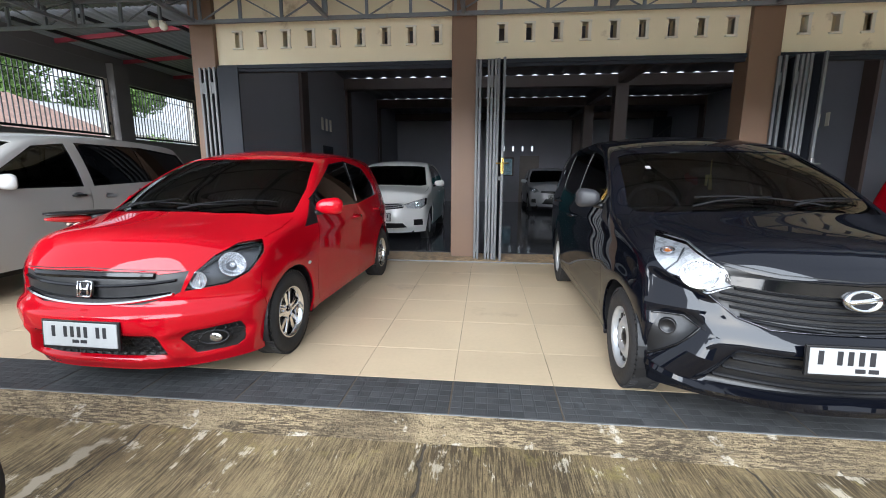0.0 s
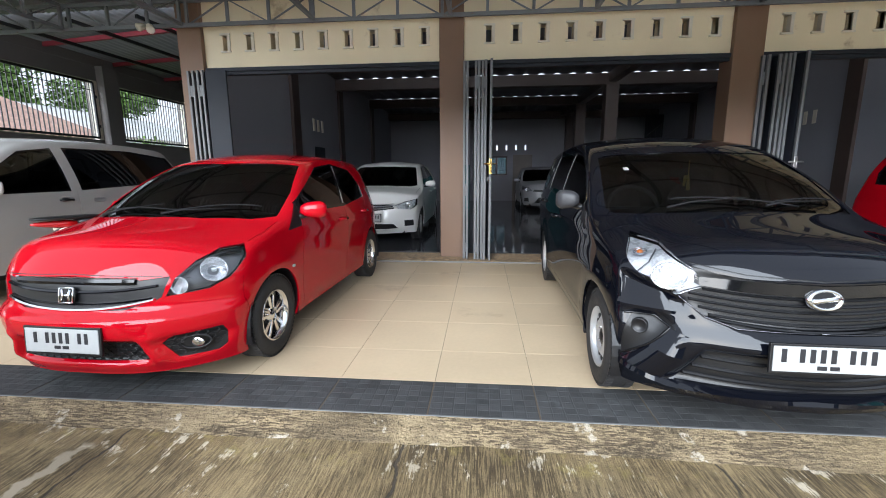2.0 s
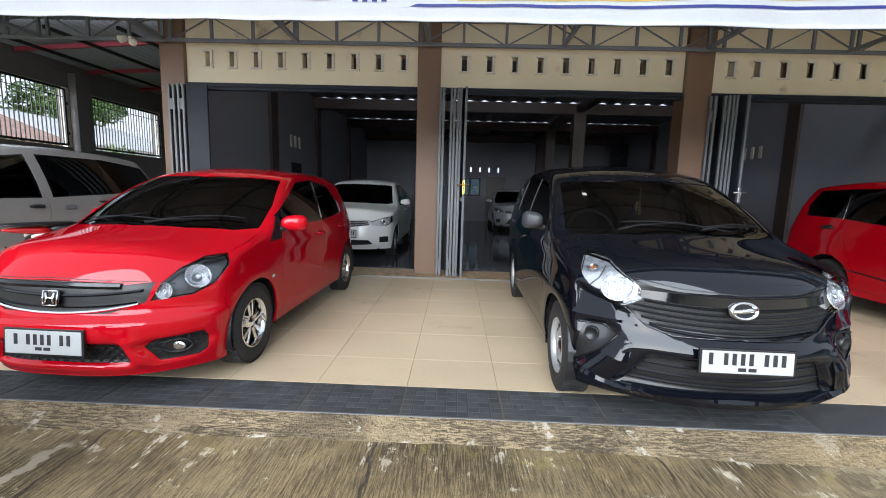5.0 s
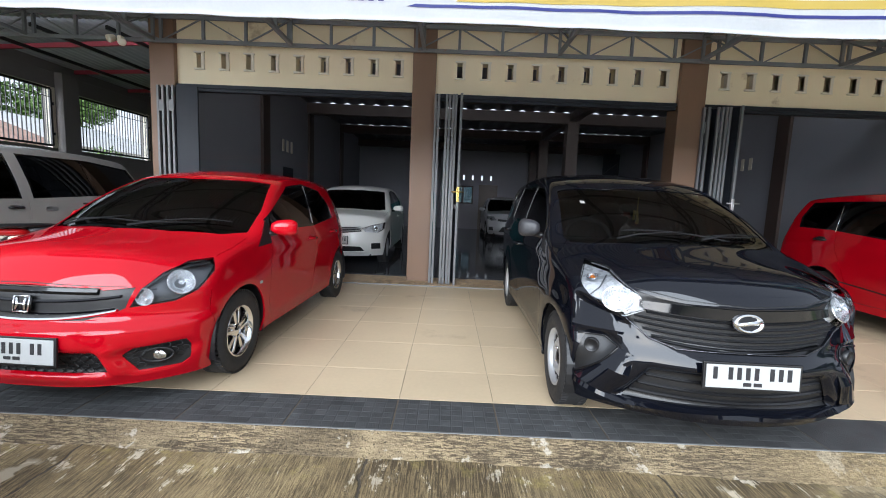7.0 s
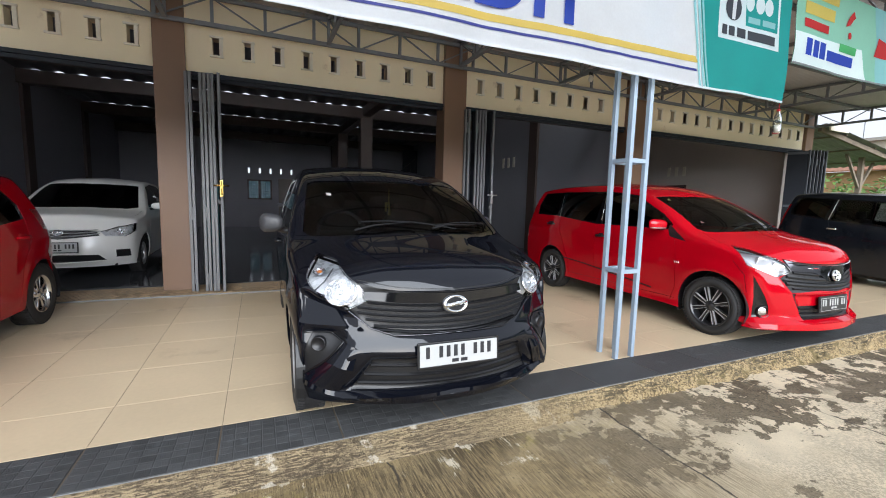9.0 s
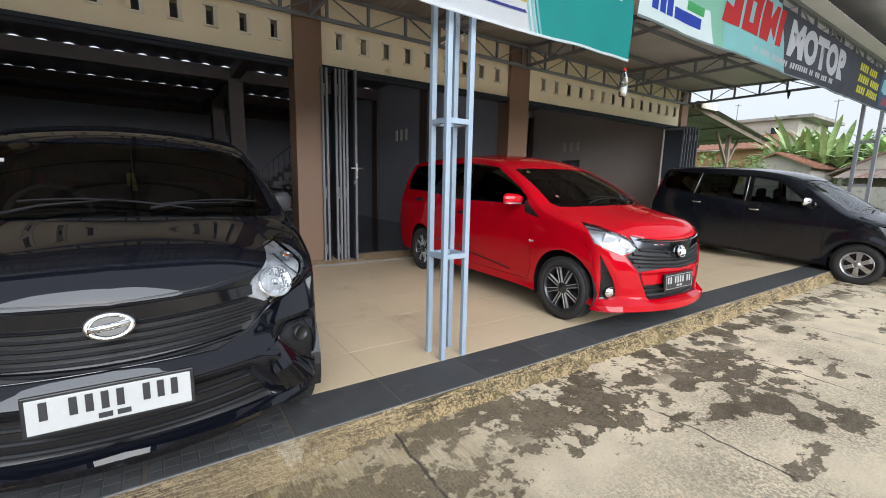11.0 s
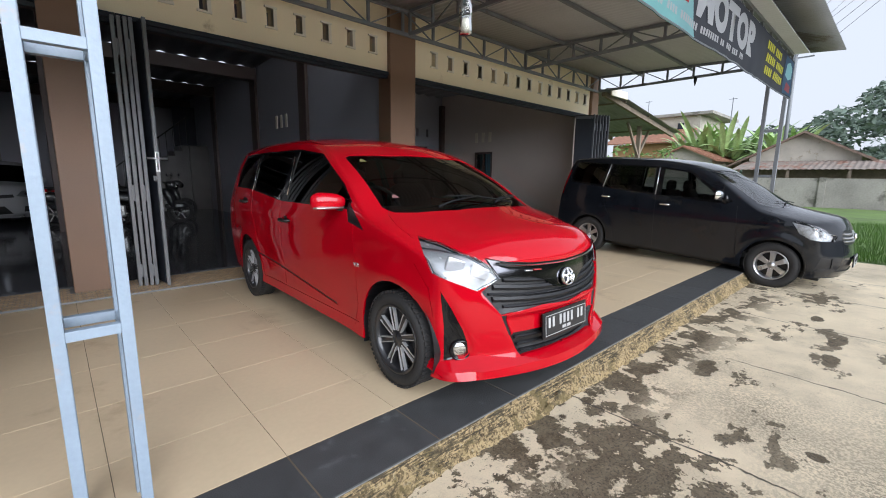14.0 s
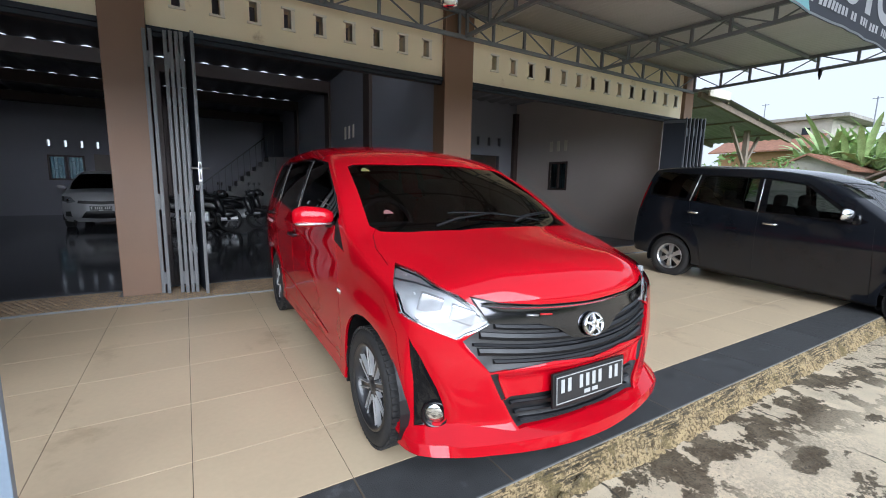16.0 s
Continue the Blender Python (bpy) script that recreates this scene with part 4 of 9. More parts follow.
class Surface:
    """Finds the place on a car's shell under a point of a view, and the normal there."""

    def __init__(self, bm):
        from mathutils.bvhtree import BVHTree
        self.tree = BVHTree.FromBMesh(bm)
        bm.faces.ensure_lookup_table()
        self.rings = [[v.co.copy() for v in f.verts] for f in bm.faces]
        flat = lambda v: Vector((0, v.normal.y, v.normal.z)).normalized() if abs(v.co.x) < 1e-4 else v.normal.copy()
        self.normals = [[flat(v) for v in f.verts] for f in bm.faces]

    def normal(self, co):
        """The sheet's normal at a place, blended between the corners of the face there."""
        from mathutils.interpolate import poly_3d_calc
        p, _, i, _ = self.tree.find_nearest(co)
        n = Vector()
        for w, c in zip(poly_3d_calc(self.rings[i], p), self.normals[i]):
            n += w * c
        return n.normalized()

    def front(self, x, z, out=0.0):
        s = 1 if x >= 0 else -1
        p, n, _, _ = self.tree.ray_cast(Vector((abs(x) + 1e-4, -3, z)), Vector((0, 1, 0)))
        p = p + n * out
        return Vector((p.x * s, p.y, p.z))

    def beside(self, x, z):
        """As front, but past the edge of the nose it goes on, falling back."""
        hit, xx, zz = None, x, z
        while hit is None:
            hit = self.tree.ray_cast(Vector((xx + 1e-4, -3, zz)), Vector((0, 1, 0)))[0]
            xx -= 0.004
            if xx < x - 0.12:
                xx, zz = x, zz + 0.01
        return Vector((x, min(hit.y, 0.42) + 1.2 * (x - xx - 0.004), z))

    def frame_at(self, x, z):
        """A matrix at the nose whose y axis points into the car."""
        s = 1 if x >= 0 else -1
        p, n, _, _ = self.tree.ray_cast(Vector((abs(x) + 1e-4, -3, z)), Vector((0, 1, 0)))
        y = Vector((-n.x * s, -n.y, -n.z))
        side_ = y.cross(Vector((0, 0, 1))).normalized()
        up = side_.cross(y)
        m = Matrix((side_, y, up)).transposed().to_4x4()
        m.translation = (p.x * s, p.y, p.z)
        return m

    def side(self, y, z, out=0.0, s=1):
        p, n, _, _ = self.tree.ray_cast(Vector((3, y, z)), Vector((-1, 0, 0)))
        p = p + n * out
        return Vector((p.x * s, p.y, p.z))

    def top(self, x, y, out=0.0):
        s = 1 if x >= 0 else -1
        p, n, _, _ = self.tree.ray_cast(Vector((abs(x) + 1e-4, y, 4)), Vector((0, 0, -1)))
        p = p + n * out
        return Vector((p.x * s, p.y, p.z))


# ---- body shapes: metres from the nose, the ground and the middle ----
SMALL_MPV = dict(
    length=4.07, half_width=0.825, hood_z=0.845, tail_z=1.44, nose_sweep=0.30, tail_sweep=0.12, sweep_power=2.6,
    top=[(0.0, 0.828), (0.3, 0.912), (0.62, 0.988), (0.80, 1.03), (0.95, 1.075), (1.03, 1.125), (1.25, 1.265), (1.55, 1.41), (1.75, 1.495), (2.0, 1.55), (2.5, 1.595), (3.1, 1.585), (3.6, 1.545), (3.9, 1.50), (4.1, 1.45)],
    front=[(0.2, 0.10), (0.3, 0.03), (0.42, 0.0), (0.56, 0.02), (0.64, 0.035), (0.74, 0.05), (0.80, 0.085), (0.845, 0.14)],
    rear=[(0.25, 3.98), (0.45, 4.07), (0.7, 4.06), (0.95, 4.02), (1.2, 3.96), (1.44, 3.84)],
    wide=[(0.18, 0.93), (0.3, 0.965), (0.5, 0.985), (0.7, 1.0), (0.9, 0.995), (1.0, 0.975), (1.15, 0.93), (1.3, 0.875), (1.45, 0.805), (1.56, 0.73)],
    plan=[(0.0, 0.90), (0.25, 0.945), (0.5, 0.975), (0.8, 0.995), (1.2, 1.0), (3.0, 1.0), (3.6, 0.98), (4.07, 0.93)],
    sill=[(0.0, 0.2), (0.5, 0.19), (1.2, 0.22), (2.8, 0.23), (3.5, 0.25), (4.07, 0.28)],
    crown=[(0.0, 0.022), (0.3, 0.04), (0.6, 0.06), (1.0, 0.068), (1.3, 0.06), (1.7, 0.05), (2.5, 0.05), (3.9, 0.05)],
    arches=[(0.65, 0.30, 0.335), (3.19, 0.30, 0.335)], creases=[(0.90, 0.010, 0.05, 0.5, 4.0), (0.33, 0.010, 0.04, 0.9, 3.1)])

HATCH = dict(
    length=3.64, half_width=0.84, hood_z=0.765, tail_z=1.36, nose_sweep=0.36, tail_sweep=0.16, sweep_power=2.5,
    top=[(0.0, 0.742), (0.3, 0.845), (0.6, 0.925), (0.9, 0.983), (1.0, 1.005), (1.25, 1.16), (1.55, 1.325), (1.8, 1.42), (2.1, 1.465), (2.5, 1.48), (3.0, 1.455), (3.3, 1.42), (3.64, 1.36)],
    front=[(0.17, 0.13), (0.27, 0.03), (0.38, 0.0), (0.5, 0.01), (0.6, 0.035), (0.68, 0.07), (0.765, 0.15)],
    rear=[(0.25, 3.55), (0.45, 3.64), (0.7, 3.63), (0.95, 3.56), (1.2, 3.44), (1.36, 3.34)],
    wide=[(0.16, 0.92), (0.28, 0.96), (0.5, 0.985), (0.7, 1.0), (0.86, 0.99), (0.95, 0.965), (1.1, 0.91), (1.25, 0.84), (1.38, 0.76), (1.48, 0.68)],
    plan=[(0.0, 0.86), (0.25, 0.93), (0.5, 0.97), (0.8, 0.99), (1.2, 1.0), (2.6, 1.0), (3.2, 0.96), (3.64, 0.88)],
    sill=[(0.0, 0.17), (0.5, 0.17), (1.2, 0.2), (2.5, 0.21), (3.1, 0.24), (3.64, 0.27)],
    crown=[(0.0, 0.03), (0.3, 0.055), (0.6, 0.074), (1.0, 0.075), (1.3, 0.06), (1.8, 0.055), (3.4, 0.06)],
    arches=[(0.755, 0.30, 0.325), (3.10, 0.30, 0.325)], creases=[(0.80, 0.012, 0.05, 0.9, 3.6), (0.30, 0.012, 0.04, 1.0, 2.9)])

OLD_MPV = dict(
    length=4.14, half_width=0.825, hood_z=0.86, tail_z=1.55, nose_sweep=0.26, tail_sweep=0.10, sweep_power=2.6,
    top=[(0.0, 0.87), (0.3, 0.945), (0.6, 1.005), (0.88, 1.055), (0.98, 1.09), (1.2, 1.23), (1.5, 1.42), (1.72, 1.545), (2.0, 1.63), (2.5, 1.675), (3.2, 1.68), (3.7, 1.65), (4.14, 1.58)],
    front=[(0.22, 0.10), (0.32, 0.02), (0.45, 0.0), (0.6, 0.03), (0.72, 0.06), (0.80, 0.10), (0.86, 0.16)],
    rear=[(0.28, 4.08), (0.5, 4.14), (0.8, 4.12), (1.1, 4.08), (1.35, 4.02), (1.55, 3.95)],
    wide=[(0.2, 0.94), (0.35, 0.97), (0.6, 0.99), (0.8, 1.0), (0.95, 0.99), (1.1, 0.965), (1.3, 0.915), (1.5, 0.855), (1.66, 0.78)],
    plan=[(0.0, 0.90), (0.25, 0.945), (0.5, 0.98), (0.8, 1.0), (1.2, 1.0), (3.2, 1.0), (3.8, 0.98), (4.14, 0.94)],
    sill=[(0.0, 0.24), (0.5, 0.22), (1.2, 0.24), (2.8, 0.25), (3.5, 0.28), (4.14, 0.32)],
    crown=[(0.0, 0.05), (0.6, 0.07), (1.0, 0.065), (1.4, 0.05), (2.5, 0.045), (4.0, 0.05)],
    arches=[(0.73, 0.31, 0.345), (3.385, 0.31, 0.345)], creases=[(0.85, 0.008, 0.05, 0.5, 4.0)])

BIG_MPV = dict(
    length=4.58, half_width=0.885, hood_z=0.93, tail_z=1.55, nose_sweep=0.30, tail_sweep=0.16, sweep_power=2.6,
    top=[(0.0, 0.94), (0.4, 1.02), (0.8, 1.08), (0.98, 1.11), (1.3, 1.32), (1.65, 1.54), (1.9, 1.65), (2.3, 1.71), (3.0, 1.735), (3.8, 1.70), (4.3, 1.62), (4.58, 1.55)],
    front=[(0.24, 0.10), (0.36, 0.02), (0.5, 0.0), (0.68, 0.03), (0.8, 0.07), (0.93, 0.16)],
    rear=[(0.3, 4.5), (0.55, 4.58), (0.9, 4.56), (1.15, 4.48), (1.35, 4.36), (1.55, 4.2)],
    wide=[(0.2, 0.94), (0.35, 0.97), (0.6, 0.99), (0.85, 1.0), (1.0, 0.985), (1.2, 0.95), (1.4, 0.885), (1.6, 0.80), (1.74, 0.72)],
    plan=[(0.0, 0.88), (0.25, 0.94), (0.5, 0.975), (0.9, 1.0), (3.2, 1.0), (4.0, 0.97), (4.58, 0.89)],
    sill=[(0.0, 0.26), (0.6, 0.24), (1.4, 0.27), (3.0, 0.28), (4.58, 0.34)],
    crown=[(0.0, 0.05), (0.8, 0.07), (1.2, 0.06), (1.8, 0.05), (4.3, 0.06)],
    arches=[(0.83, 0.33, 0.36), (3.58, 0.33, 0.36)], creases=[(0.95, 0.010, 0.05, 0.6, 4.4)])

SEDAN = dict(
    length=4.2, half_width=0.845, hood_z=0.79, tail_z=1.02, nose_sweep=0.32, tail_sweep=0.14, sweep_power=2.5,
    top=[(0.0, 0.8), (0.3, 0.885), (0.7, 0.965), (1.0, 1.02), (1.25, 1.17), (1.6, 1.37), (1.9, 1.47), (2.3, 1.505), (2.8, 1.485), (3.1, 1.42), (3.45, 1.22), (3.7, 1.08), (4.2, 1.04)],
    front=[(0.18, 0.12), (0.28, 0.03), (0.4, 0.0), (0.55, 0.02), (0.66, 0.06), (0.79, 0.15)],
    rear=[(0.25, 4.1), (0.5, 4.2), (0.8, 4.18), (1.02, 4.1)],
    wide=[(0.16, 0.92), (0.3, 0.965), (0.5, 0.985), (0.7, 1.0), (0.88, 0.99), (0.98, 0.965), (1.15, 0.91), (1.3, 0.84), (1.5, 0.72)],
    plan=[(0.0, 0.87), (0.25, 0.935), (0.5, 0.975), (0.9, 1.0), (3.2, 1.0), (4.2, 0.9)],
    sill=[(0.0, 0.18), (0.6, 0.18), (1.4, 0.21), (4.2, 0.27)],
    crown=[(0.0, 0.055), (0.7, 0.075), (1.2, 0.06), (1.8, 0.05), (3.0, 0.05), (4.2, 0.05)],
    arches=[(0.80, 0.30, 0.325), (3.35, 0.30, 0.325)], creases=[(0.82, 0.010, 0.05, 0.6, 4.0)])


M_red = mat("red_car_paint", (0.40, 0.001, 0.008), 0.5, coat=0.9, vary=0.03, scale=2, grain=200, spec=0.0, coat_rough=0.03)
M_blackpaint = mat("black_car_paint", (0.0034, 0.0040, 0.0068), 0.4, coat=0.9, vary=0.1, scale=2, grain=200, spec=0.0, coat_rough=0.015)
# white paint greyed for the shade under the side roof
M_shadedwhite = mat("shaded_white_car_paint", (0.46, 0.455, 0.44), 0.35, coat=0.8, vary=0.03, scale=2, grain=150)
# dusty black, its base also lifted and blued to suggest reflected sky
M_dustyblack = mat("dusty_sky_tinted_black_paint", (0.006, 0.0075, 0.011), 0.4, coat=1.0, vary=0.25, scale=3, grain=200, spec=0.08, coat_rough=0.03)
M_whitepaint = mat("white_car_paint", (0.80, 0.79, 0.76), 0.35, coat=0.8, vary=0.03, scale=2, grain=150)
M_silverpaint = mat("silver_car_paint", (0.30, 0.30, 0.31), 0.35, coat=0.8, vary=0.03, scale=2, grain=150)
M_tint = glass("dark_tinted_glass", (0.035, 0.035, 0.037))
M_tint_front = glass("tinted_windscreen_glass", (0.15, 0.16, 0.17))
# index raised far above glass to strengthen the mirrored sky; no real coating
M_clear_glass = glass("sky_boosted_windscreen_glass", (0.7, 0.75, 0.77), 0.02, 3.4)
M_tint_light = glass("lightly_tinted_glass", (0.36, 0.38, 0.38))
M_lens = glass("clear_lens", (0.93, 0.94, 0.95), 0.02)
M_amber = mat("amber_lens", (0.75, 0.2, 0.02), 0.2, coat=0.5)
M_tail = mat("red_lens", (0.4, 0.008, 0.01), 0.15, coat=0.6)
M_housing = mat("lamp_housing_silver", (0.42, 0.43, 0.45), 0.25, metal=0.6, vary=0.08, scale=12, bump=0.15, bump_scale=30)
M_housing_dark = mat("lamp_housing_dark", (0.05, 0.05, 0.055), 0.3, vary=0.1)
M_cabin = mat("dark_cabin_trim", (0.02, 0.02, 0.021), 0.7, vary=0.15)
M_seat = mat("dark_grey_seat_cloth", (0.05, 0.047, 0.045), 0.9, vary=0.15, grain=150, bump=0.2)
M_grey_plastic = mat("grey_mirror_plastic", (0.03, 0.03, 0.033), 0.5, vary=0.1, grain=200, bump=0.1)
M_plate_black = mat("black_plate", (0.02, 0.02, 0.022), 0.4)
M_reflector = mat("lamp_reflector", (0.62, 0.63, 0.64), 0.25, metal=0.45, vary=0.08, scale=20, coat=0.4)
M_lampwhite = mat("white_lamp_reflector", (0.68, 0.69, 0.71), 0.28, metal=0.2, vary=0.15, scale=25)
M_smoky_housing = mat("smoky_lamp_housing", (0.13, 0.135, 0.145), 0.3, metal=0.3, vary=0.12, scale=12)
M_facets = mat("faceted_chrome_reflector", (0.74, 0.75, 0.77), 0.16, metal=0.9, vary=0.12, scale=30, bump=0.9, bump_scale=34)
M_sticker = mat("faded_sticker", (0.30, 0.28, 0.28), 0.5)
M_redmark = mat("dull_red_sticker", (0.20, 0.09, 0.09), 0.5)
M_olive = mat("olive_sticker", (0.16, 0.14, 0.05), 0.5)
M_wheelrim = mat("grey_steering_rim", (0.10, 0.10, 0.105), 0.5)
M_smoke = mat("smoked_chrome", (0.10, 0.10, 0.11), 0.12, metal=1.0, vary=0.05)
M_wiper = mat("grey_black_wiper", (0.012, 0.012, 0.013), 0.65, vary=0.1, spec=0.12)
M_yellow = mat("yellow_tassel", (0.8, 0.68, 0.2), 0.7)


def add_strip(bm, pts, high, deep):
    """A bar of even section laid along points across a car's nose."""
    rings = []
    for p in pts:
        p = Vector(p)
        rings.append([bm.verts.new(p + Vector((0, y, z))) for y, z in ((0, -high / 2), (-deep * 0.3, 0), (0, high / 2), (deep, high / 2), (deep, -high / 2))])
    for a, b in zip(rings, rings[1:]):
        for k in range(5):
            bm.faces.new((a[k], b[k], b[(k + 1) % 5], a[(k + 1) % 5]))
    bm.faces.new(rings[0])
    bm.faces.new(rings[-1][::-1])
    bmesh.ops.recalc_face_normals(bm, faces=bm.faces)


def plate_on(name, car, surf, rows_, material, label="", steps=10, sides=(1, -1)):
    """A crisp-edged panel proud of the nose. rows_: lines of (x, z, how far it stands out), joined row to row; the lines stay sharp."""
    for s in sides:
        bm = bmesh.new()
        grid = []
        for line in rows_:
            row = []
            for (xa, za, oa), (xb, zb, ob_) in zip(line, line[1:]):
                for k in range(steps + (line[-1] == (xb, zb, ob_))):
                    f = k / steps
                    p = surf.beside(xa + (xb - xa) * f, za + (zb - za) * f)
                    row.append(bm.verts.new((s * abs(p.x), p.y - oa - (ob_ - oa) * f, p.z)))
            grid.append(row)
        for a, b in zip(grid, grid[1:]):
            for i in range(len(a) - 1):
                ring = (a[i], a[i + 1], b[i + 1], b[i])
                bm.faces.new(ring if s > 0 else ring[::-1]).smooth = True
        bmesh.ops.recalc_face_normals(bm, faces=bm.faces)
        for a in grid[1:-1]:
            for v, w in zip(a, a[1:]):
                e = bm.edges.get((v, w))
                e.smooth = False
        rim = [e for e in bm.edges if e.is_boundary]
        out = bmesh.ops.extrude_edge_only(bm, edges=rim)
        for v in out["geom"]:
            if isinstance(v, bmesh.types.BMVert):
                v.co.y += 0.05
            elif isinstance(v, bmesh.types.BMEdge):
                v.smooth = False
        for e in rim:
            e.smooth = False
        bmesh.ops.recalc_face_normals(bm, faces=bm.faces)
        part(name, bm, material, car, label)


def bead_on(name, car, surf, pts, r, material, out=0.004, sides=(1, -1), label=""):
    """A thin bead along (x, z) points of the nose."""
    for s in sides:
        bm = bmesh.new()
        line = []
        for (xa, za), (xb, zb) in zip(pts, pts[1:]):
            for k in range(8):
                line.append(surf.front(s * (xa + (xb - xa) * k / 8 + 1e-4), za + (zb - za) * k / 8, out))
        line.append(surf.front(s * pts[-1][0], pts[-1][1], out))
        add_tube(bm, line, r, 6)
        part(name, bm, material, car, label)


def add_pillow(bm, mid, size, power=0.45, m=None):
    """A rounded block: a ball pressed towards its box."""
    r = bmesh.ops.create_uvsphere(bm, u_segments=24, v_segments=14, radius=1.0)
    for v in r["verts"]:
        c = [math.copysign(abs(t) ** power, t) for t in v.co]
        k = max(abs(t) for t in v.co) / max(1e-6, max(abs(t) for t in c))
        v.co = Vector([c[i] * size[i] / 2 * (0.55 + 0.45 * k) for i in range(3)])
    for f in {f for v in r["verts"] for f in v.link_faces}:
        f.smooth = True
    bmesh.ops.transform(bm, matrix=Matrix.Translation(mid) @ (m or Matrix()), verts=r["verts"])
    return r["verts"]


def number_plate(car, surf, z, light=True, w=0.46, h=0.15, chars=(1, 4, 3), lean=0.0):
    """A pressed plate whose signs are plain bars."""
    y = min(surf.front(0.0, z).y, surf.front(0.2, z).y) - 0.006
    base = new("number_plate")
    base.parent = car
    base.matrix_local = pose(0, y, z, -4, 0, 0)
    part("plate_frame", box((-w / 2, -0.014, -h / 2), (w / 2, 0.0, h / 2), 0.004), M_black, base, "black plate holder")
    a, b = (M_white_plate, M_ink) if light else (M_plate_black, M_white_plate)
    part("plate_face", box((-w / 2 + 0.012, -0.018, -h / 2 + 0.011), (w / 2 - 0.012, -0.010, h / 2 - 0.011), 0.003), a, base, "white plate face" if light else "black plate face with a white edge line")
    if not light:
        bm = bmesh.new()
        e, t = 0.017, 0.0035
        for p, q in (((-w / 2 + e, -h / 2 + e), (w / 2 - e, -h / 2 + e + t)), ((-w / 2 + e, h / 2 - e - t), (w / 2 - e, h / 2 - e)),
                     ((-w / 2 + e, -h / 2 + e + t), (-w / 2 + e + t, h / 2 - e - t)), ((w / 2 - e - t, -h / 2 + e + t), (w / 2 - e, h / 2 - e - t))):
            add_box(bm, (p[0], -0.0195, p[1]), (q[0], -0.017, q[1]))
        part("edge_line", bm, b, base)
    step, wide = 0.041, 0.021
    total = sum(chars) * step + (len(chars) - 1) * 0.032
    x = -total / 2
    for n_ in chars:
        bm = bmesh.new()
        for k in range(n_):
            add_box(bm, (x + 0.006, -0.0205, -0.014), (x + 0.006 + wide, -0.017, 0.046), 0.0015)
            x += step
        x += 0.032
        part("plate_bar", bm, b, base)
    bm = bmesh.new()
    for k in range(2):
        add_box(bm, (-0.045 + 0.05 * k, -0.0205, -0.045), (-0.007 + 0.05 * k, -0.017, -0.027), 0.001)
    part("plate_bar", bm, b, base)
    return base


def emblem(car, surf, z, w, h, kind):
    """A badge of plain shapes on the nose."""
    p = surf.front(0.0, z)
    base = new("emblem")
    base.parent = car
    base.matrix_local = pose(0, p.y - 0.012, z, -12, 0, 0)
    bm = bmesh.new()
    if kind == "square":
        add_pillow(bm, (0, 0.008, 0), (w * 1.12, 0.02, h * 1.12), 0.3)
        part("badge_ground", bm, M_gloss_black, base)
        bm = bmesh.new()
        pts = [(w / 2 * s * (1 - 0.08 * (t < 0)), -0.004, h / 2 * t) for s, t in ((-1, -1), (-1, 1), (1, 1), (1, -1), (-1, -1))]
        for a, b in zip(pts, pts[1:]):
            add_tube(bm, [a, b], w * 0.05, 8)
        for s in (-1, 1):
            add_tube(bm, [(s * w * 0.30, -0.006, h * 0.38), (s * w * 0.2, -0.006, -0.02 * h), (s * w * 0.3, -0.006, -h * 0.38)], w * 0.075, 8)
        add_tube(bm, [(-w * 0.2, -0.006, 0), (w * 0.2, -0.006, 0)], w * 0.06, 8)
        part("badge", bm, M_chrome, base, "chrome badge")
    else:
        r = add_lathe(bm, [(0.004, 0.5), (-0.004, 0.49), (-0.008, 0.45)], 40, "y", Matrix.Diagonal((w, 1, h, 1)))
        bm.faces.new(r[-1])
        bmesh.ops.recalc_face_normals(bm, faces=bm.faces)
        part("badge_ground", bm, M_gloss_black if kind == "oval" else M_smoke, base)
        bm = bmesh.new()
        m = Matrix.Diagonal((w, 1, h, 1))
        add_lathe(bm, [(-0.002, 0.5), (-0.016, 0.475), (-0.020, 0.41), (-0.014, 0.35), (-0.006, 0.33)] if kind == "oval" else [(-0.004, 0.5), (-0.014, 0.48), (-0.016, 0.43), (-0.008, 0.395)], 40, "y", m)
        if kind == "oval":
            add_tube(bm, [(-0.40 * w, -0.012, -0.10 * h), (-0.1 * w, -0.014, -0.02 * h), (0.1 * w, -0.014, 0.02 * h), (0.40 * w, -0.012, 0.10 * h)], h * 0.12, 8)
        else:
            for k in range(5):
                t = radians(90 + 72 * k)
                add_tube(bm, [(0, -0.014, 0), (0.42 * w * math.cos(t), -0.012, 0.42 * h * math.sin(t))], h * 0.09, 8, radii=[h * 0.13, h * 0.05])
        bmesh.ops.recalc_face_normals(bm, faces=bm.faces)
        part("badge", bm, M_chrome, base, "chrome badge")
    return base


def lamp_bowl(parent, surf, x, z, r, squash=1.0, depth=0.05, bulb=None, back=None):
    """A reflector bowl behind a lamp's lens."""
    m = surf.frame_at(x, z) @ Matrix.Translation((0, 0.008, 0)) @ Matrix.Diagonal((1, 1, squash, 1))
    p = m @ Vector((0, -0.004, 0))
    bm = bmesh.new()
    add_lathe(bm, [(0.004, r), (-0.002, r * 0.97), (0.0, r * 0.90), (depth * 0.55, r * 0.66), (depth * 0.95, r * 0.3), (depth, 0.001)], 28, "y", m)
    part("reflector", bm, back or M_chrome, parent)
    bm = bmesh.new()
    k_ = 0.62 if back is None else (0.8 if bulb is M_amber else 0.4)
    add_pillow(bm, m @ Vector((0, 0.012, 0)), (r * k_, r * k_, r * k_), 0.9)
    part("bulb", bm, bulb or M_lens, parent)


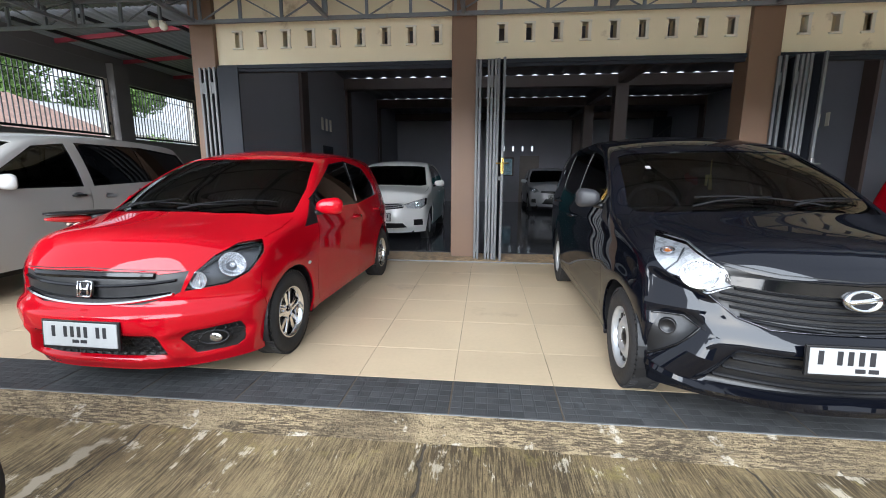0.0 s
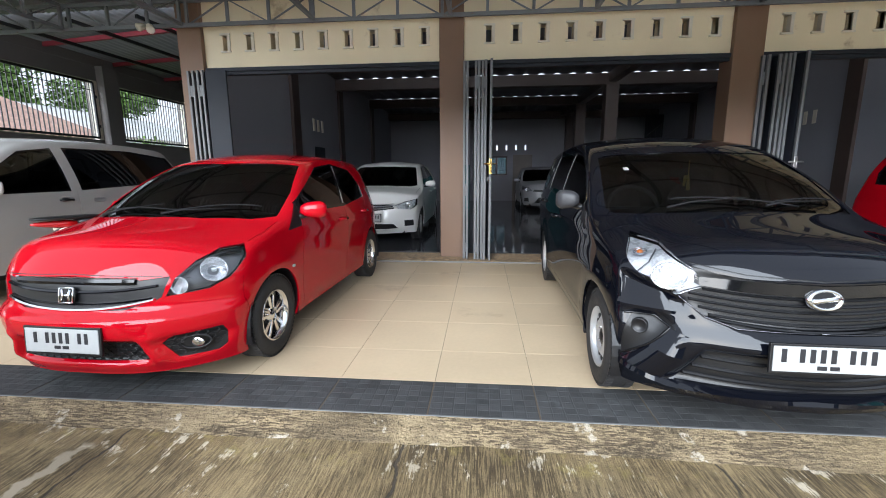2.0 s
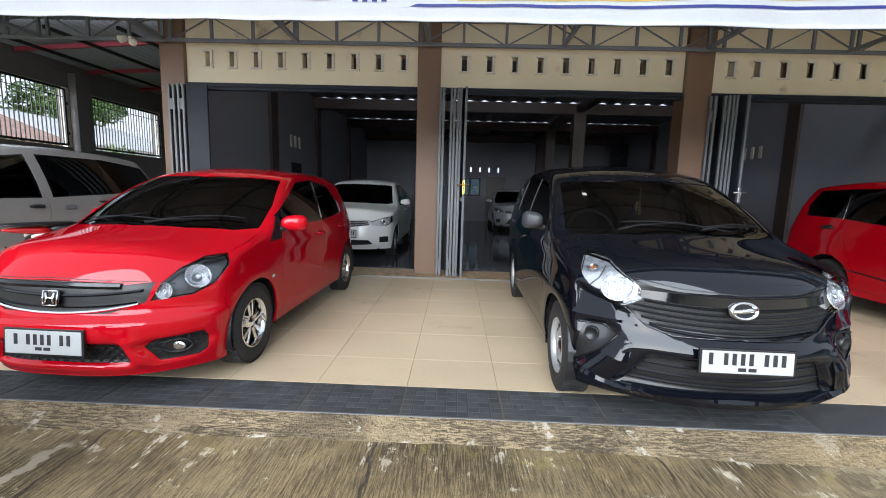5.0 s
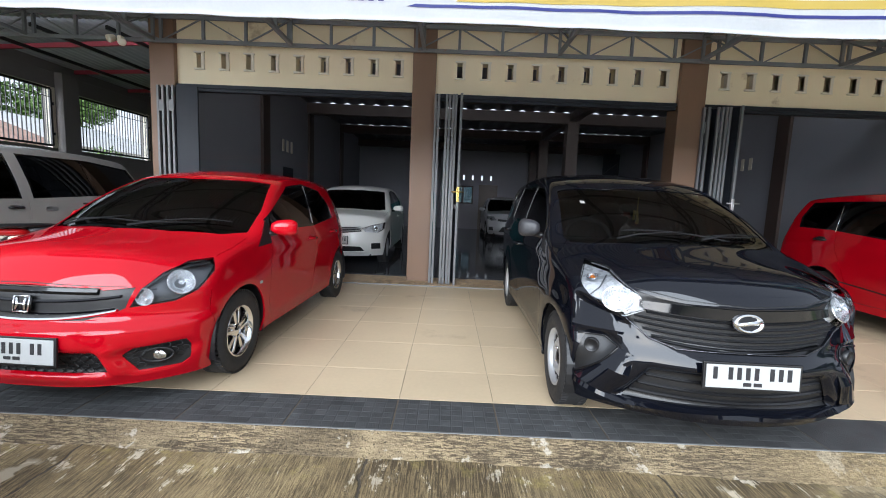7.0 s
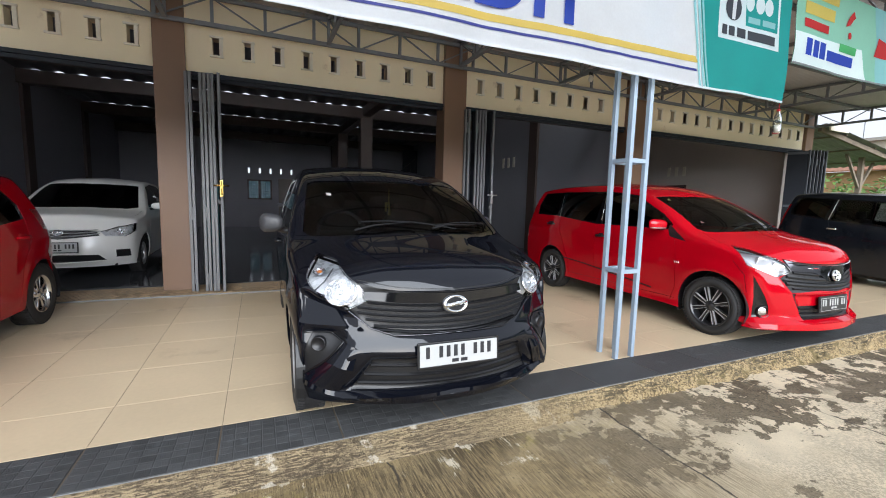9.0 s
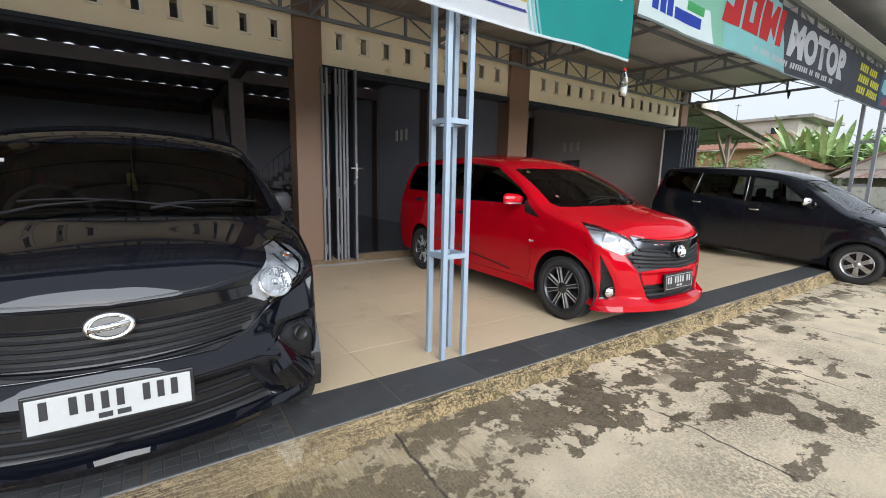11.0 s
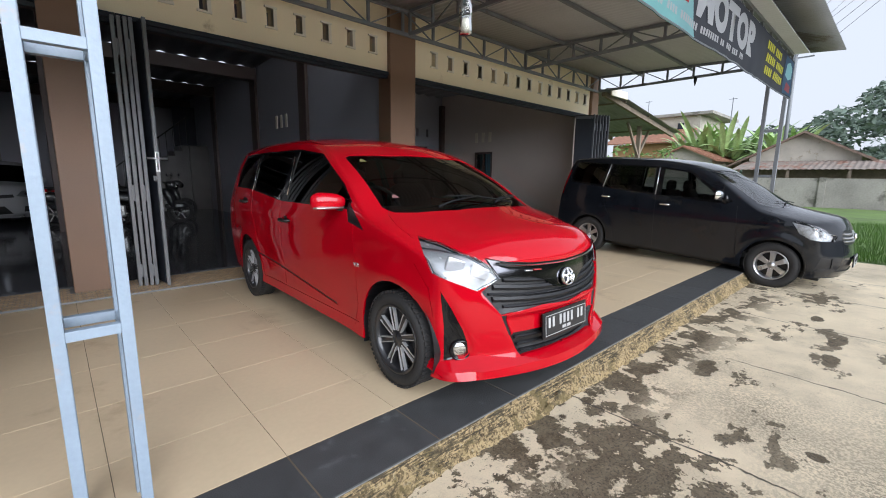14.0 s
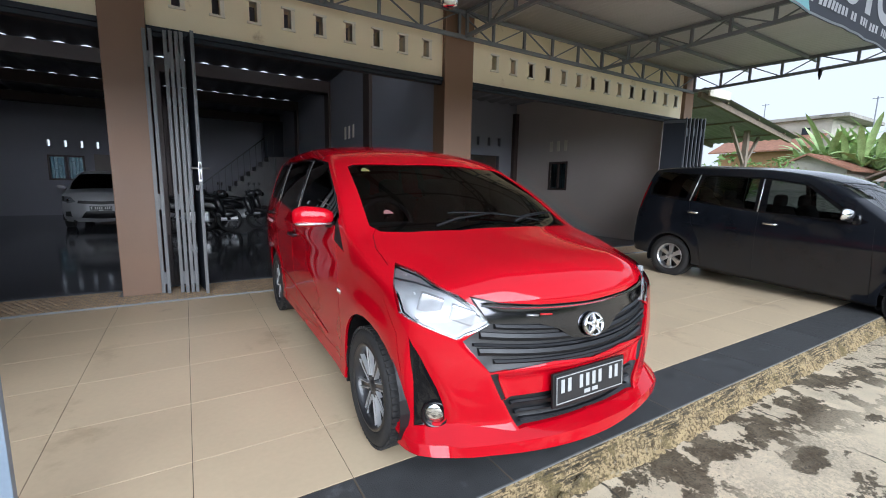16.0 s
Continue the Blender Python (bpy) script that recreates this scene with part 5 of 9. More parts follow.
def door_mirror(car, s, mid, size, paint, split=None):
    """A wing mirror on its foot."""
    base = new("door_mirror")
    base.parent = car
    x, y, z = mid
    bm = bmesh.new()
    vs = add_pillow(bm, (0, 0, 0), size, 0.62)
    for v in vs:
        t = (v.co.x * s) / size[0] + 0.5
        v.co.z *= 0.78 + 0.3 * t
        v.co.y += 0.05 * t * (1 if v.co.y > 0 else 0.9)
        if v.co.y > size[1] * 0.22:
            v.co.y = size[1] * 0.22
    bmesh.ops.translate(bm, vec=(s * x, y, z), verts=vs)
    part("mirror_cap", bm, paint, base)
    if split:
        bm = bmesh.new()
        add_pillow(bm, (s * x, y - size[1] * 0.2 + 0.02, z - size[2] * 0.30), (size[0] * 0.92, size[1] * 0.7, size[2] * 0.16), 0.6)
        part("mirror_lamp", bm, split, base)
    bm = bmesh.new()
    add_box(bm, (s * x - size[0] * 0.40, y + size[1] * 0.19, z - size[2] * 0.34), (s * x + size[0] * 0.40, y + size[1] * 0.235, z + size[2] * 0.34), 0.008)
    part("mirror_glass", bm, M_chrome, base)
    bm = bmesh.new()
    inner = x - size[0] * 0.5
    add_tube(bm, [(s * (inner + 0.03), y + 0.03, z - size[2] * 0.30), (s * (inner - 0.045), y + 0.01, z - size[2] * 0.45), (s * (inner - 0.13), y + 0.015, z - size[2] * 0.6)], 0.02, 10, radii=[0.024, 0.02, 0.03])
    part("mirror_foot", bm, M_black, base)
    return base


def cabin(car, S, seat_y=1.75, belt=1.0):
    """Dashboard, wheel, seats and a dark tub, seen faintly through the panes."""
    hw = S["half_width"]
    back = S["length"] - 0.35
    part("cabin_floor", box((-hw * 0.86, 0.95, 0.34), (hw * 0.86, back, 0.42), 0.01), M_cabin, car)
    bm = bmesh.new()
    add_pillow(bm, (0, 1.22, belt - 0.09), (hw * 1.62, 0.48, 0.22), 0.4)
    part("dashboard", bm, M_cabin, car)
    bm = bmesh.new()
    ring = [(0.185 * math.cos(t), 0, 0.185 * math.sin(t)) for t in [2 * math.pi * k / 24 for k in range(25)]]
    add_tube(bm, ring, 0.015, 8, caps=False)
    add_tube(bm, [(-0.17, 0, 0), (0.17, 0, 0)], 0.02, 8)
    add_tube(bm, [(0, -0.02, 0), (0, -0.02, -0.17)], 0.02, 8)
    bmesh.ops.transform(bm, matrix=pose(-hw * 0.45, 1.46, belt - 0.0, -28, 0, 0), verts=bm.verts)
    part("steering_wheel", bm, M_wheelrim, car)
    rows_ = [(seat_y, (-0.45, 0.45), 0.5)] + [(seat_y + 0.95, (-0.42, 0.42), 0.62)]
    for y, xs_, w in rows_:
        for f in xs_:
            seat = new("car_seat")
            seat.parent = car
            x = f * hw
            bm = bmesh.new()
            add_pillow(bm, (x, y, 0.56), (w, 0.5, 0.2), 0.4)
            part("cushion", bm, M_seat, seat)
            bm = bmesh.new()
            add_pillow(bm, (0, 0, 0), (w, 0.17, 0.66), 0.4)
            bmesh.ops.transform(bm, matrix=pose(x, y + 0.3, 0.86, -14, 0, 0), verts=bm.verts)
            part("backrest", bm, M_seat, seat)
            bm = bmesh.new()
            add_pillow(bm, (x, y + 0.41, 1.24), (0.27, 0.1, 0.17), 0.5)
            part("headrest", bm, M_seat, seat)
    bm = bmesh.new()
    add_pillow(bm, (0, 1.55, S["top"][7][1] - 0.14), (0.22, 0.03, 0.07), 0.4)
    part("rear_view_mirror", bm, M_cabin, car)


def build_car(name, S, m, paint, label, panels, tint, rim, rim_r=0.178, tyre_r=0.292, tyre_w=0.178, group="parked cars", fine=False):
    """A car from its shape and its panels. Panels: lists of (part name, view, outline, sides apart?, material, depth, collar, label)."""
    car = thing(name, label, "car", group, m)
    bm = car_shell(S, 120, 66, 50, 17) if fine else car_shell(S)
    surf = Surface(bm)
    layer = bm.faces.layers.int.new("panel")
    layer = bm.faces.layers.int["panel"]
    hw = S["half_width"]
    for yw, zw, r in S["arches"]:
        pts = [(yw + r * math.cos(t), zw + r * math.sin(t)) for t in [2 * math.pi * k / 28 for k in range(28)]]
        carve(bm, layer, 1, "side", pts, lambda c: c.x > hw * 0.72)
    for k, (view, pts, width) in enumerate(panels.get("seams", ())):
        carve_line(bm, layer, 1000 + k, view, pts, width)
    todo = []
    for k, (pname, view, outline, apart, material, depth, collar, plabel) in enumerate(panels["cuts"]):
        carve(bm, layer, 10 + k, view, outline, panels.get("limits", {}).get(pname))
        todo.append((10 + k, pname, apart, material, depth, collar, plabel))
    body = part("body", lift(bm, layer, 0, skirt=0.014, surf=surf), paint, car)
    for k in sorted({f[layer] for f in bm.faces if f[layer] >= 1000}):
        for s in (1, -1):
            part("panel_gap", lift(bm, layer, k, (s,), -0.006, 0.0), M_black, car)
    made = {}
    for rid, pname, apart, material, depth, collar, plabel in todo:
        for sides in (((1,), (-1,)) if apart else ((1, -1),)):
            ob = part(pname, lift(bm, layer, rid, sides, -depth, collar, surf), material or paint, car, plabel)
            made.setdefault(pname, []).append(ob)
            if pname == "headlight":
                part("lamp_housing", lift(bm, layer, rid, sides, -depth - panels.get("lamp_depth", 0.045), 0.0), panels.get("lamp_back", M_housing), ob)
    for s in (1, -1):
        for yw, zw, r in S["arches"]:
            b2 = bmesh.new()
            m2 = Matrix.Translation((0, yw, zw))
            rings = []
            for x_, rr in ((hw - 0.03, r + 0.012), (hw - 0.30, r + 0.012), (hw - 0.30, 0.02)):
                rings.append([b2.verts.new((s * x_, yw + rr * math.cos(t), max(0.19, zw + rr * math.sin(t)))) for t in [math.pi * (-0.15 + 1.3 * k / 24) for k in range(25)]])
            for a, b in zip(rings, rings[1:]):
                for k in range(24):
                    b2.faces.new((a[k], b[k], b[k + 1], a[k + 1]))
            part("wheel_housing", b2, M_black, car)
        for n_, (yw, zw, r) in enumerate(S["arches"]):
            x_ = hw - tyre_w / 2 - panels.get("inset", 0.028)
            wheel(car, "wheel", pose(s * x_, yw, tyre_r, 0, 0, 0 if s > 0 else 180), tyre_r, tyre_w, rim_r, rim)
    b2 = box((-hw * 0.7, 0.25, 0.17), (hw * 0.7, S["length"] - 0.3, 0.26), 0.01)
    part("underbody", b2, M_black, car)
    for name_, hy, hz in panels.get("handles", ()):
        for s in (1, -1):
            p = surf.side(hy, hz, 0.0, s)
            b2 = bmesh.new()
            add_pillow(b2, (p.x - s * 0.006, p.y, p.z), (0.012, 0.15, 0.075), 0.7)
            part("handle_cup", b2, panels.get("cup", paint), car)
            b2 = bmesh.new()
            add_tube(b2, [(p.x - s * 0.004, p.y - 0.085, p.z), (p.x + s * 0.028, p.y - 0.06, p.z), (p.x + s * 0.032, p.y + 0.05, p.z), (p.x - s * 0.004, p.y + 0.085, p.z)], 0.013, 10, radii=[0.010, 0.014, 0.015, 0.012])
            part("door_handle", b2, panels.get("handle", paint), car)
    return car, surf, made


def wiper(car, surf, a, b, blade):
    """An arm from a to b (x, y seen from above) and its blade across the glass."""
    base = new("wiper")
    base.parent = car
    p, q = surf.top(*a, 0.012), surf.top(*b, 0.028)
    bm = bmesh.new()
    add_tube(bm, [p, p.lerp(q, 0.3) + Vector((0, -0.005, 0.015)), q], 0.005, 8, radii=[0.008, 0.006, 0.003])
    part("wiper_arm", bm, M_wiper, base)
    bm = bmesh.new()
    (x0, y0), (x1, y1) = blade
    pts = [surf.top(x0 + (x1 - x0) * k / 10, y0 + (y1 - y0) * k / 10, 0.016) for k in range(11)]
    add_tube(bm, pts, 0.0045, 6)
    part("wiper_blade", bm, M_wiper, base)


def slats(car, surf, rows_, material, name="grille_slat", out=-0.012):
    """Bars across the nose: (z at the middle, z at the end, half length, height)."""
    for z0, z1, half, high in rows_:
        bm = bmesh.new()
        pts = []
        for k in range(-12, 13):
            f = k / 12
            pts.append(surf.front(f * half, z0 + (z1 - z0) * f * f, out))
        add_strip(bm, pts, high, 0.025)
        part(name, bm, material, car)


# ---- the cars ----
def small_mpv_glass(paint):
    """Panes shared by the two small people carriers."""
    return [
        ("window_surround", "side", [(1.15, 1.085), (1.30, 1.195), (1.75, 1.412), (2.22, 1.462), (3.10, 1.462), (3.60, 1.445), (3.69, 1.25), (3.66, 1.115), (3.15, 1.105), (2.33, 1.03), (1.18, 1.03)], True, M_gloss_black, 0.003, 0.01, "black window surround"),
        ("corner_trim", "side", [(1.19, 1.085), (0.95, 0.915), (1.16, 0.955), (1.20, 1.03)], True, M_black, 0.003, 0.01, ""),
        ("front_window", "side", [(1.18, 1.085), (1.31, 1.182), (1.755, 1.396), (2.20, 1.446), (2.20, 1.042), (1.22, 1.045)], True, M_tint, 0.006, 0.012, "dark tinted glass"),
        ("rear_window", "side", [(2.30, 1.448), (3.07, 1.45), (3.05, 1.113), (2.325, 1.05)], True, M_tint, 0.006, 0.012, "dark tinted glass"),
        ("quarter_window", "side", [(3.16, 1.448), (3.56, 1.435), (3.655, 1.25), (3.62, 1.135), (3.15, 1.122)], True, M_tint, 0.006, 0.012, "dark tinted glass"),
        ("windshield", "top", [(-0.001, 0.66), (0.30, 0.685), (0.56, 0.785), (0.675, 0.865), (0.708, 0.945), (0.63, 1.55), (0.585, 1.565), (0.30, 1.46), (-0.001, 1.435)], False, M_tint_front, 0.005, 0.012, "dark tinted windscreen"),
        ("tail_light", "tail", [(0.79, 3.80, 1.20), (0.6, 4.1, 1.16), (0.6, 4.1, 0.98), (0.80, 3.88, 0.98)], True, M_tail, 0.002, 0.01, "red tail lamp"),
    ]


SMALL_SEAMS = [
    ("side", [(1.09, 0.945), (1.06, 0.70), (1.05, 0.42), (1.10, 0.27)], 0.006),
    ("side", [(2.31, 1.03), (2.29, 0.70), (2.27, 0.27)], 0.006),
    ("side", [(3.08, 1.10), (3.00, 0.85), (2.88, 0.62), (2.80, 0.42), (2.78, 0.28)], 0.006),
    ("top", [(0.765, 0.56), (0.76, 0.72), (0.72, 0.86), (0.67, 0.93)], 0.0035),
    ("side", [(0.47, 0.78), (0.36, 0.66), (0.33, 0.50)], 0.005),
    ("side", [(1.05, 0.295), (2.80, 0.30)], 0.005),
]

# the black one: white plate, steel rims, grey mirrors
BLACK_SHAPE = dict(SMALL_MPV)
BLACK_SHAPE["front"] = [(0.165, 0.12), (0.2, 0.09), (0.26, 0.035), (0.34, 0.004), (0.455, 0.0), (0.495, 0.006), (0.55, 0.048), (0.60, 0.052), (0.74, 0.058), (0.80, 0.09), (0.845, 0.14)]
BLACK_SHAPE["hood_drop"] = (0.04, 0.34, 0.72, 0.30, 0.80, 0.70, 0.86)
BLACK_SHAPE["sweep_power"] = 2.1
BLACK_SHAPE["nose_sweep"] = 0.27
BLACK_SHAPE["sill"] = [(0.0, 0.215), (0.4, 0.20), (1.2, 0.22), (2.8, 0.23), (3.5, 0.25), (4.07, 0.28)]
BLACK_SHAPE["recess"] = [([(0.50, 0.585), (0.50, 0.67), (0.58, 0.695), (0.69, 0.75), (0.76, 0.80), (0.77, 0.60)], (0.06, 0.60, 0.74), 0.014), ([(0.74, 0.60), (0.61, 0.60), (0.545, 0.54), (0.74, 0.32), (0.79, 0.36)], 0.035, 0.022),
                   ([(-0.1, 0.462), (0.44, 0.468), (0.58, 0.27), (-0.1, 0.245)], 0.045, 0.022),
                   ([(0.50, 0.50), (0.545, 0.52), (0.755, 0.30), (0.63, 0.245)], -0.028, 0.03),
                   ([(-0.1, 0.248), (0.60, 0.27), (0.82, 0.30), (0.82, 0.15), (-0.1, 0.15)], -0.028, 0.022),
                   ([(-0.1, 0.785), (0.30, 0.79), (0.50, 0.83), (0.56, 0.70), (0.45, 0.60), (0.32, 0.562), (-0.1, 0.566)], 0.016, 0.024)]
cuts = small_mpv_glass(M_blackpaint) + [
    ("headlight", "corner", [(0.705, 0.55, 0.948), (0.63, 0.37, 0.926), (0.585, 0.26, 0.888), (0.505, 0.175, 0.828), (0.425, 0.105, 0.748), (0.575, 0.170, 0.695), (0.684, 0.255, 0.757), (0.74, 0.326, 0.82)], True, M_lens, 0.0, 0.02, "clear halogen headlamp with an amber turn bulb"),
    ("grille", "front", [(-0.001, 0.785), (0.25, 0.792), (0.38, 0.806), (0.50, 0.838), (0.475, 0.80), (0.445, 0.748), (0.545, 0.695), (0.44, 0.604), (0.32, 0.562), (-0.001, 0.566)], False, M_black, 0.012, 0.014, "black slatted grille"),
    ("fog_bezel", "corner", [(0.735, 0.27, 0.572), (0.62, 0.183, 0.58), (0.566, 0.141, 0.528), (0.748, 0.30, 0.338), (0.765, 0.31, 0.366)], True, M_black, 0.008, 0.012, "matt black fog lamp bezel"),
    ("lower_intake", "front", [(-0.001, 0.45), (0.43, 0.446), (0.535, 0.275), (-0.001, 0.255)], False, M_black, 0.012, 0.014, "black lower air intake"),
]
car, surf, made = build_car("black_mpv", BLACK_SHAPE, pose(2.105, 2.135, 0.0, 0, 0, -1.2), M_blackpaint, "glossy black compact people carrier with steel rims and a white plate",
                            dict(cuts=cuts, seams=SMALL_SEAMS + [("front", [(0.0, 0.80), (0.3, 0.815), (0.50, 0.85)], 0.006)], handles=[("h", 2.17, 0.88), ("h", 3.2, 0.96)], lamp_depth=0.04, lamp_back=M_lampwhite), M_tint, "steel", fine=True)
slats(car, surf, [(0.755, 0.772, 0.45, 0.018), (0.715, 0.735, 0.45, 0.012), (0.685, 0.71, 0.50, 0.012), (0.655, 0.682, 0.50, 0.012), (0.625, 0.648, 0.46, 0.012), (0.597, 0.615, 0.42, 0.012)], M_black, out=-0.002)
plate_on("grille_band", car, surf, [[(0.0, 0.782, 0.002), (0.30, 0.79, 0.002), (0.47, 0.79, 0.002)], [(0.0, 0.728, 0.012), (0.30, 0.738, 0.012), (0.47, 0.752, 0.008)]], M_gloss_black, "gloss black band across the grille")
plate_on("bumper_wing", car, surf, [[(0.60, 0.695, 0.0), (0.755, 0.745, 0.0)], [(0.555, 0.617, 0.024), (0.778, 0.612, 0.006)], [(0.56, 0.602, 0.020), (0.778, 0.596, 0.004)]], M_blackpaint)
plate_on("bumper_blade", car, surf, [[(0.505, 0.505, 0.0), (0.57, 0.53, 0.010)], [(0.535, 0.40, 0.020), (0.655, 0.43, 0.012)], [(0.60, 0.270, 0.012), (0.758, 0.325, 0.014)]], M_blackpaint)
plate_on("chin_lip", car, surf, [[(0.0, 0.278, 0.004), (0.58, 0.272, 0.006), (0.765, 0.318, 0.010)], [(0.0, 0.258, 0.020), (0.58, 0.246, 0.028), (0.778, 0.296, 0.034)], [(0.0, 0.240, 0.010), (0.58, 0.226, 0.016), (0.765, 0.272, 0.018)]], M_blackpaint)
bead_on("bezel_rim", car, surf, [(0.75, 0.565), (0.62, 0.575), (0.566, 0.532), (0.65, 0.435), (0.755, 0.345)], 0.006, M_gloss_black)
bead_on("grille_edge", car, surf, [(0.0, 0.568), (0.32, 0.565), (0.44, 0.604), (0.545, 0.695)], 0.004, M_smoke, 0.006, label="thin grey line under the grille")
slats(car, surf, [(0.40, 0.41, 0.44, 0.014), (0.35, 0.36, 0.47, 0.014), (0.305, 0.312, 0.50, 0.014)], M_black, out=-0.002)
slats(car, surf, [(0.572, 0.600, 0.43, 0.012)], M_gloss_black, "grille_edge", 0.003)
emblem(car, surf, 0.722, 0.150, 0.098, "oval")
number_plate(car, surf, 0.478, True, 0.468, 0.135)
for n_, ob in enumerate(made["headlight"]):
    s = 1 if n_ == 0 else -1
    lamp_bowl(ob, surf, s * 0.582, 0.787, 0.088, 0.82, 0.05, M_chrome, M_facets)
    lamp_bowl(ob, surf, s * 0.668, 0.880, 0.036, 0.85, 0.03, M_amber, M_facets)
for n_, ob in enumerate(made["headlight"]):
    s = 1 if n_ == 0 else -1
    for k in range(9):
        bm = bmesh.new()
        x = 0.525 + 0.014 * k
        add_tube(bm, [surf.front(s * x, 0.742 + 0.002 * k, -0.010), surf.front(s * x, 0.825 + 0.004 * k, -0.010)], 0.0016, 5)
        part("lens_rib", bm, M_alloy, ob)
    bm = bmesh.new()
    add_tube(bm, [surf.front(s * 0.705, 0.79, -0.012), surf.front(s * 0.655, 0.835, -0.012), surf.front(s * 0.60, 0.895, -0.012)], 0.004, 6)
    part("lamp_divider", bm, M_smoky_housing, ob)
for ob in made["fog_bezel"]:
    s = 1 if ob is made["fog_bezel"][0] else -1
    p = surf.front(s * 0.685, 0.512)
    bm = bmesh.new()
    add_lathe(bm, [(0.01, 0.040), (-0.012, 0.039), (-0.014, 0.034), (-0.006, 0.031), (-0.006, 0.0005)], 24, "y", Matrix.Translation((p.x, p.y, p.z)) @ pose(0, 0, 0, 0, 0, s * 25))
    part("fog_cover", bm, M_black, ob)
for s in (1, -1):
    door_mirror(car, s, (0.895, 1.25, 1.085) if s < 0 else (0.845, 1.36, 1.075), (0.16, 0.13, 0.14), M_grey_plastic)
wiper(car, surf, (-0.40, 0.77), (0.02, 0.79), ((-0.36, 0.85), (0.30, 0.745)))
wiper(car, surf, (0.12, 0.73), (0.50, 0.87), ((0.16, 0.77), (0.62, 0.96)))
cabin(car, S=BLACK_SHAPE)
tassel = new("hanging_charm")
tassel.parent = car
bm = bmesh.new()
add_tube(bm, [(0.02, 1.50, 1.36), (0.02, 1.50, 1.25)], 0.004, 6)
add_tube(bm, [(0.02, 1.50, 1.25), (0.025, 1.50, 1.14)], 0.012, 8, radii=[0.008, 0.014])
add_tube(bm, [(0.0, 1.50, 1.25), (-0.006, 1.50, 1.17)], 0.01, 8, radii=[0.012, 0.009])
part("tassel", bm, M_yellow, tassel, "yellow tassel")
p = surf.top(-0.50, 1.27, 0.004)
bm = bmesh.new()
add_box(bm, (-0.017, -0.001, -0.015), (0.017, 0.001, 0.015))
bmesh.ops.transform(bm, matrix=pose(p.x, p.y, p.z + 0.002, -52, 0, 8), verts=bm.verts)
part("sticker", bm, M_sticker, car, "small white sticker on the windscreen")

# the red one beside the lattice post: black plate, bladed alloys, red lip
RED_SHAPE = dict(SMALL_MPV)
RED_SHAPE["half_width"] = 0.85
RED_SHAPE["hood_drop"] = (0.05, 0.36, 0.76, 0.30, 0.80, 0.70, 0.86)
RED_SHAPE["sweep_power"] = 2.0
RED_SHAPE["nose_sweep"] = 0.25
RED_SHAPE["arches"] = [(0.66, 0.305, 0.345), (3.19, 0.305, 0.345)]
RED_SHAPE["front"] = [(0.145, 0.015), (0.19, -0.035), (0.23, -0.03), (0.28, 0.02), (0.36, 0.01), (0.48, 0.01), (0.56, 0.02), (0.64, 0.035), (0.74, 0.05), (0.80, 0.085), (0.845, 0.14)]
RED_SHAPE["sill"] = [(0.0, 0.175), (0.4, 0.175), (1.2, 0.21), (2.8, 0.22), (3.5, 0.24), (4.07, 0.28)]
RED_SHAPE["wide"] = [(0.15, 1.0), (0.2, 0.99), (0.26, 0.965), (0.5, 0.985), (0.7, 1.0), (0.9, 0.995), (1.0, 0.975), (1.15, 0.93), (1.3, 0.875), (1.45, 0.805), (1.56, 0.73)]
RED_SHAPE["recess"] = [([(0.77, 0.68), (0.72, 0.52), (0.665, 0.40), (0.64, 0.28), (0.66, 0.215), (0.80, 0.20), (0.80, 0.5)], 0.034, 0.02),
                   ([(-0.1, 0.515), (0.49, 0.505), (0.37, 0.255), (-0.1, 0.245)], 0.034, 0.024),
                   ([(-0.1, 0.80), (0.45, 0.80), (0.56, 0.82), (0.60, 0.65), (0.505, 0.515), (-0.1, 0.52)], 0.014, 0.024)]
cuts = small_mpv_glass(M_red) + [
    ("headlight", "corner", [(0.772, 0.52, 0.918), (0.72, 0.38, 0.89), (0.60, 0.222, 0.826), (0.55, 0.175, 0.786), (0.485, 0.129, 0.708), (0.617, 0.193, 0.655), (0.73, 0.29, 0.716), (0.787, 0.372, 0.752), (0.793, 0.437, 0.855)], True, M_lens, 0.0, 0.02, "clear angular headlamp"),
    ("grille", "front", [(-0.001, 0.775), (0.28, 0.783), (0.45, 0.80), (0.558, 0.825), (0.55, 0.798), (0.49, 0.712), (0.605, 0.648), (0.505, 0.515), (0.22, 0.538), (-0.001, 0.525)], False, M_black, 0.014, 0.016, "black slatted grille"),
    ("chrome_band", "front", [(-0.001, 0.768), (0.28, 0.775), (0.45, 0.792), (0.55, 0.815), (0.492, 0.715), (0.278, 0.703), (0.186, 0.672), (0.12, 0.628), (-0.001, 0.61)], False, M_smoke, -0.003, 0.014, "smoked chrome grille band"),
    ("fog_vent", "corner", [(0.775, 0.31, 0.662), (0.735, 0.262, 0.56), (0.69, 0.225, 0.45), (0.66, 0.215, 0.37), (0.645, 0.225, 0.31), (0.66, 0.265, 0.262), (0.70, 0.305, 0.245), (0.735, 0.32, 0.27), (0.745, 0.31, 0.46)], True, M_gloss_black, 0.006, 0.014, "gloss black vertical fog lamp vent"),
    ("lower_intake", "front", [(-0.001, 0.395), (0.45, 0.392), (0.375, 0.25), (-0.001, 0.25)], False, M_black, 0.012, 0.014, "black lower air intake"),
    ("side_trim", "front", [(0.505, 0.51), (0.47, 0.51), (0.43, 0.395), (0.455, 0.392)], True, M_black, 0.004, 0.008, ""),
]
SIDE_STRIPE = ("side", [(3.19, 0.525), (2.46, 0.466), (1.36, 0.35)], 0.018)
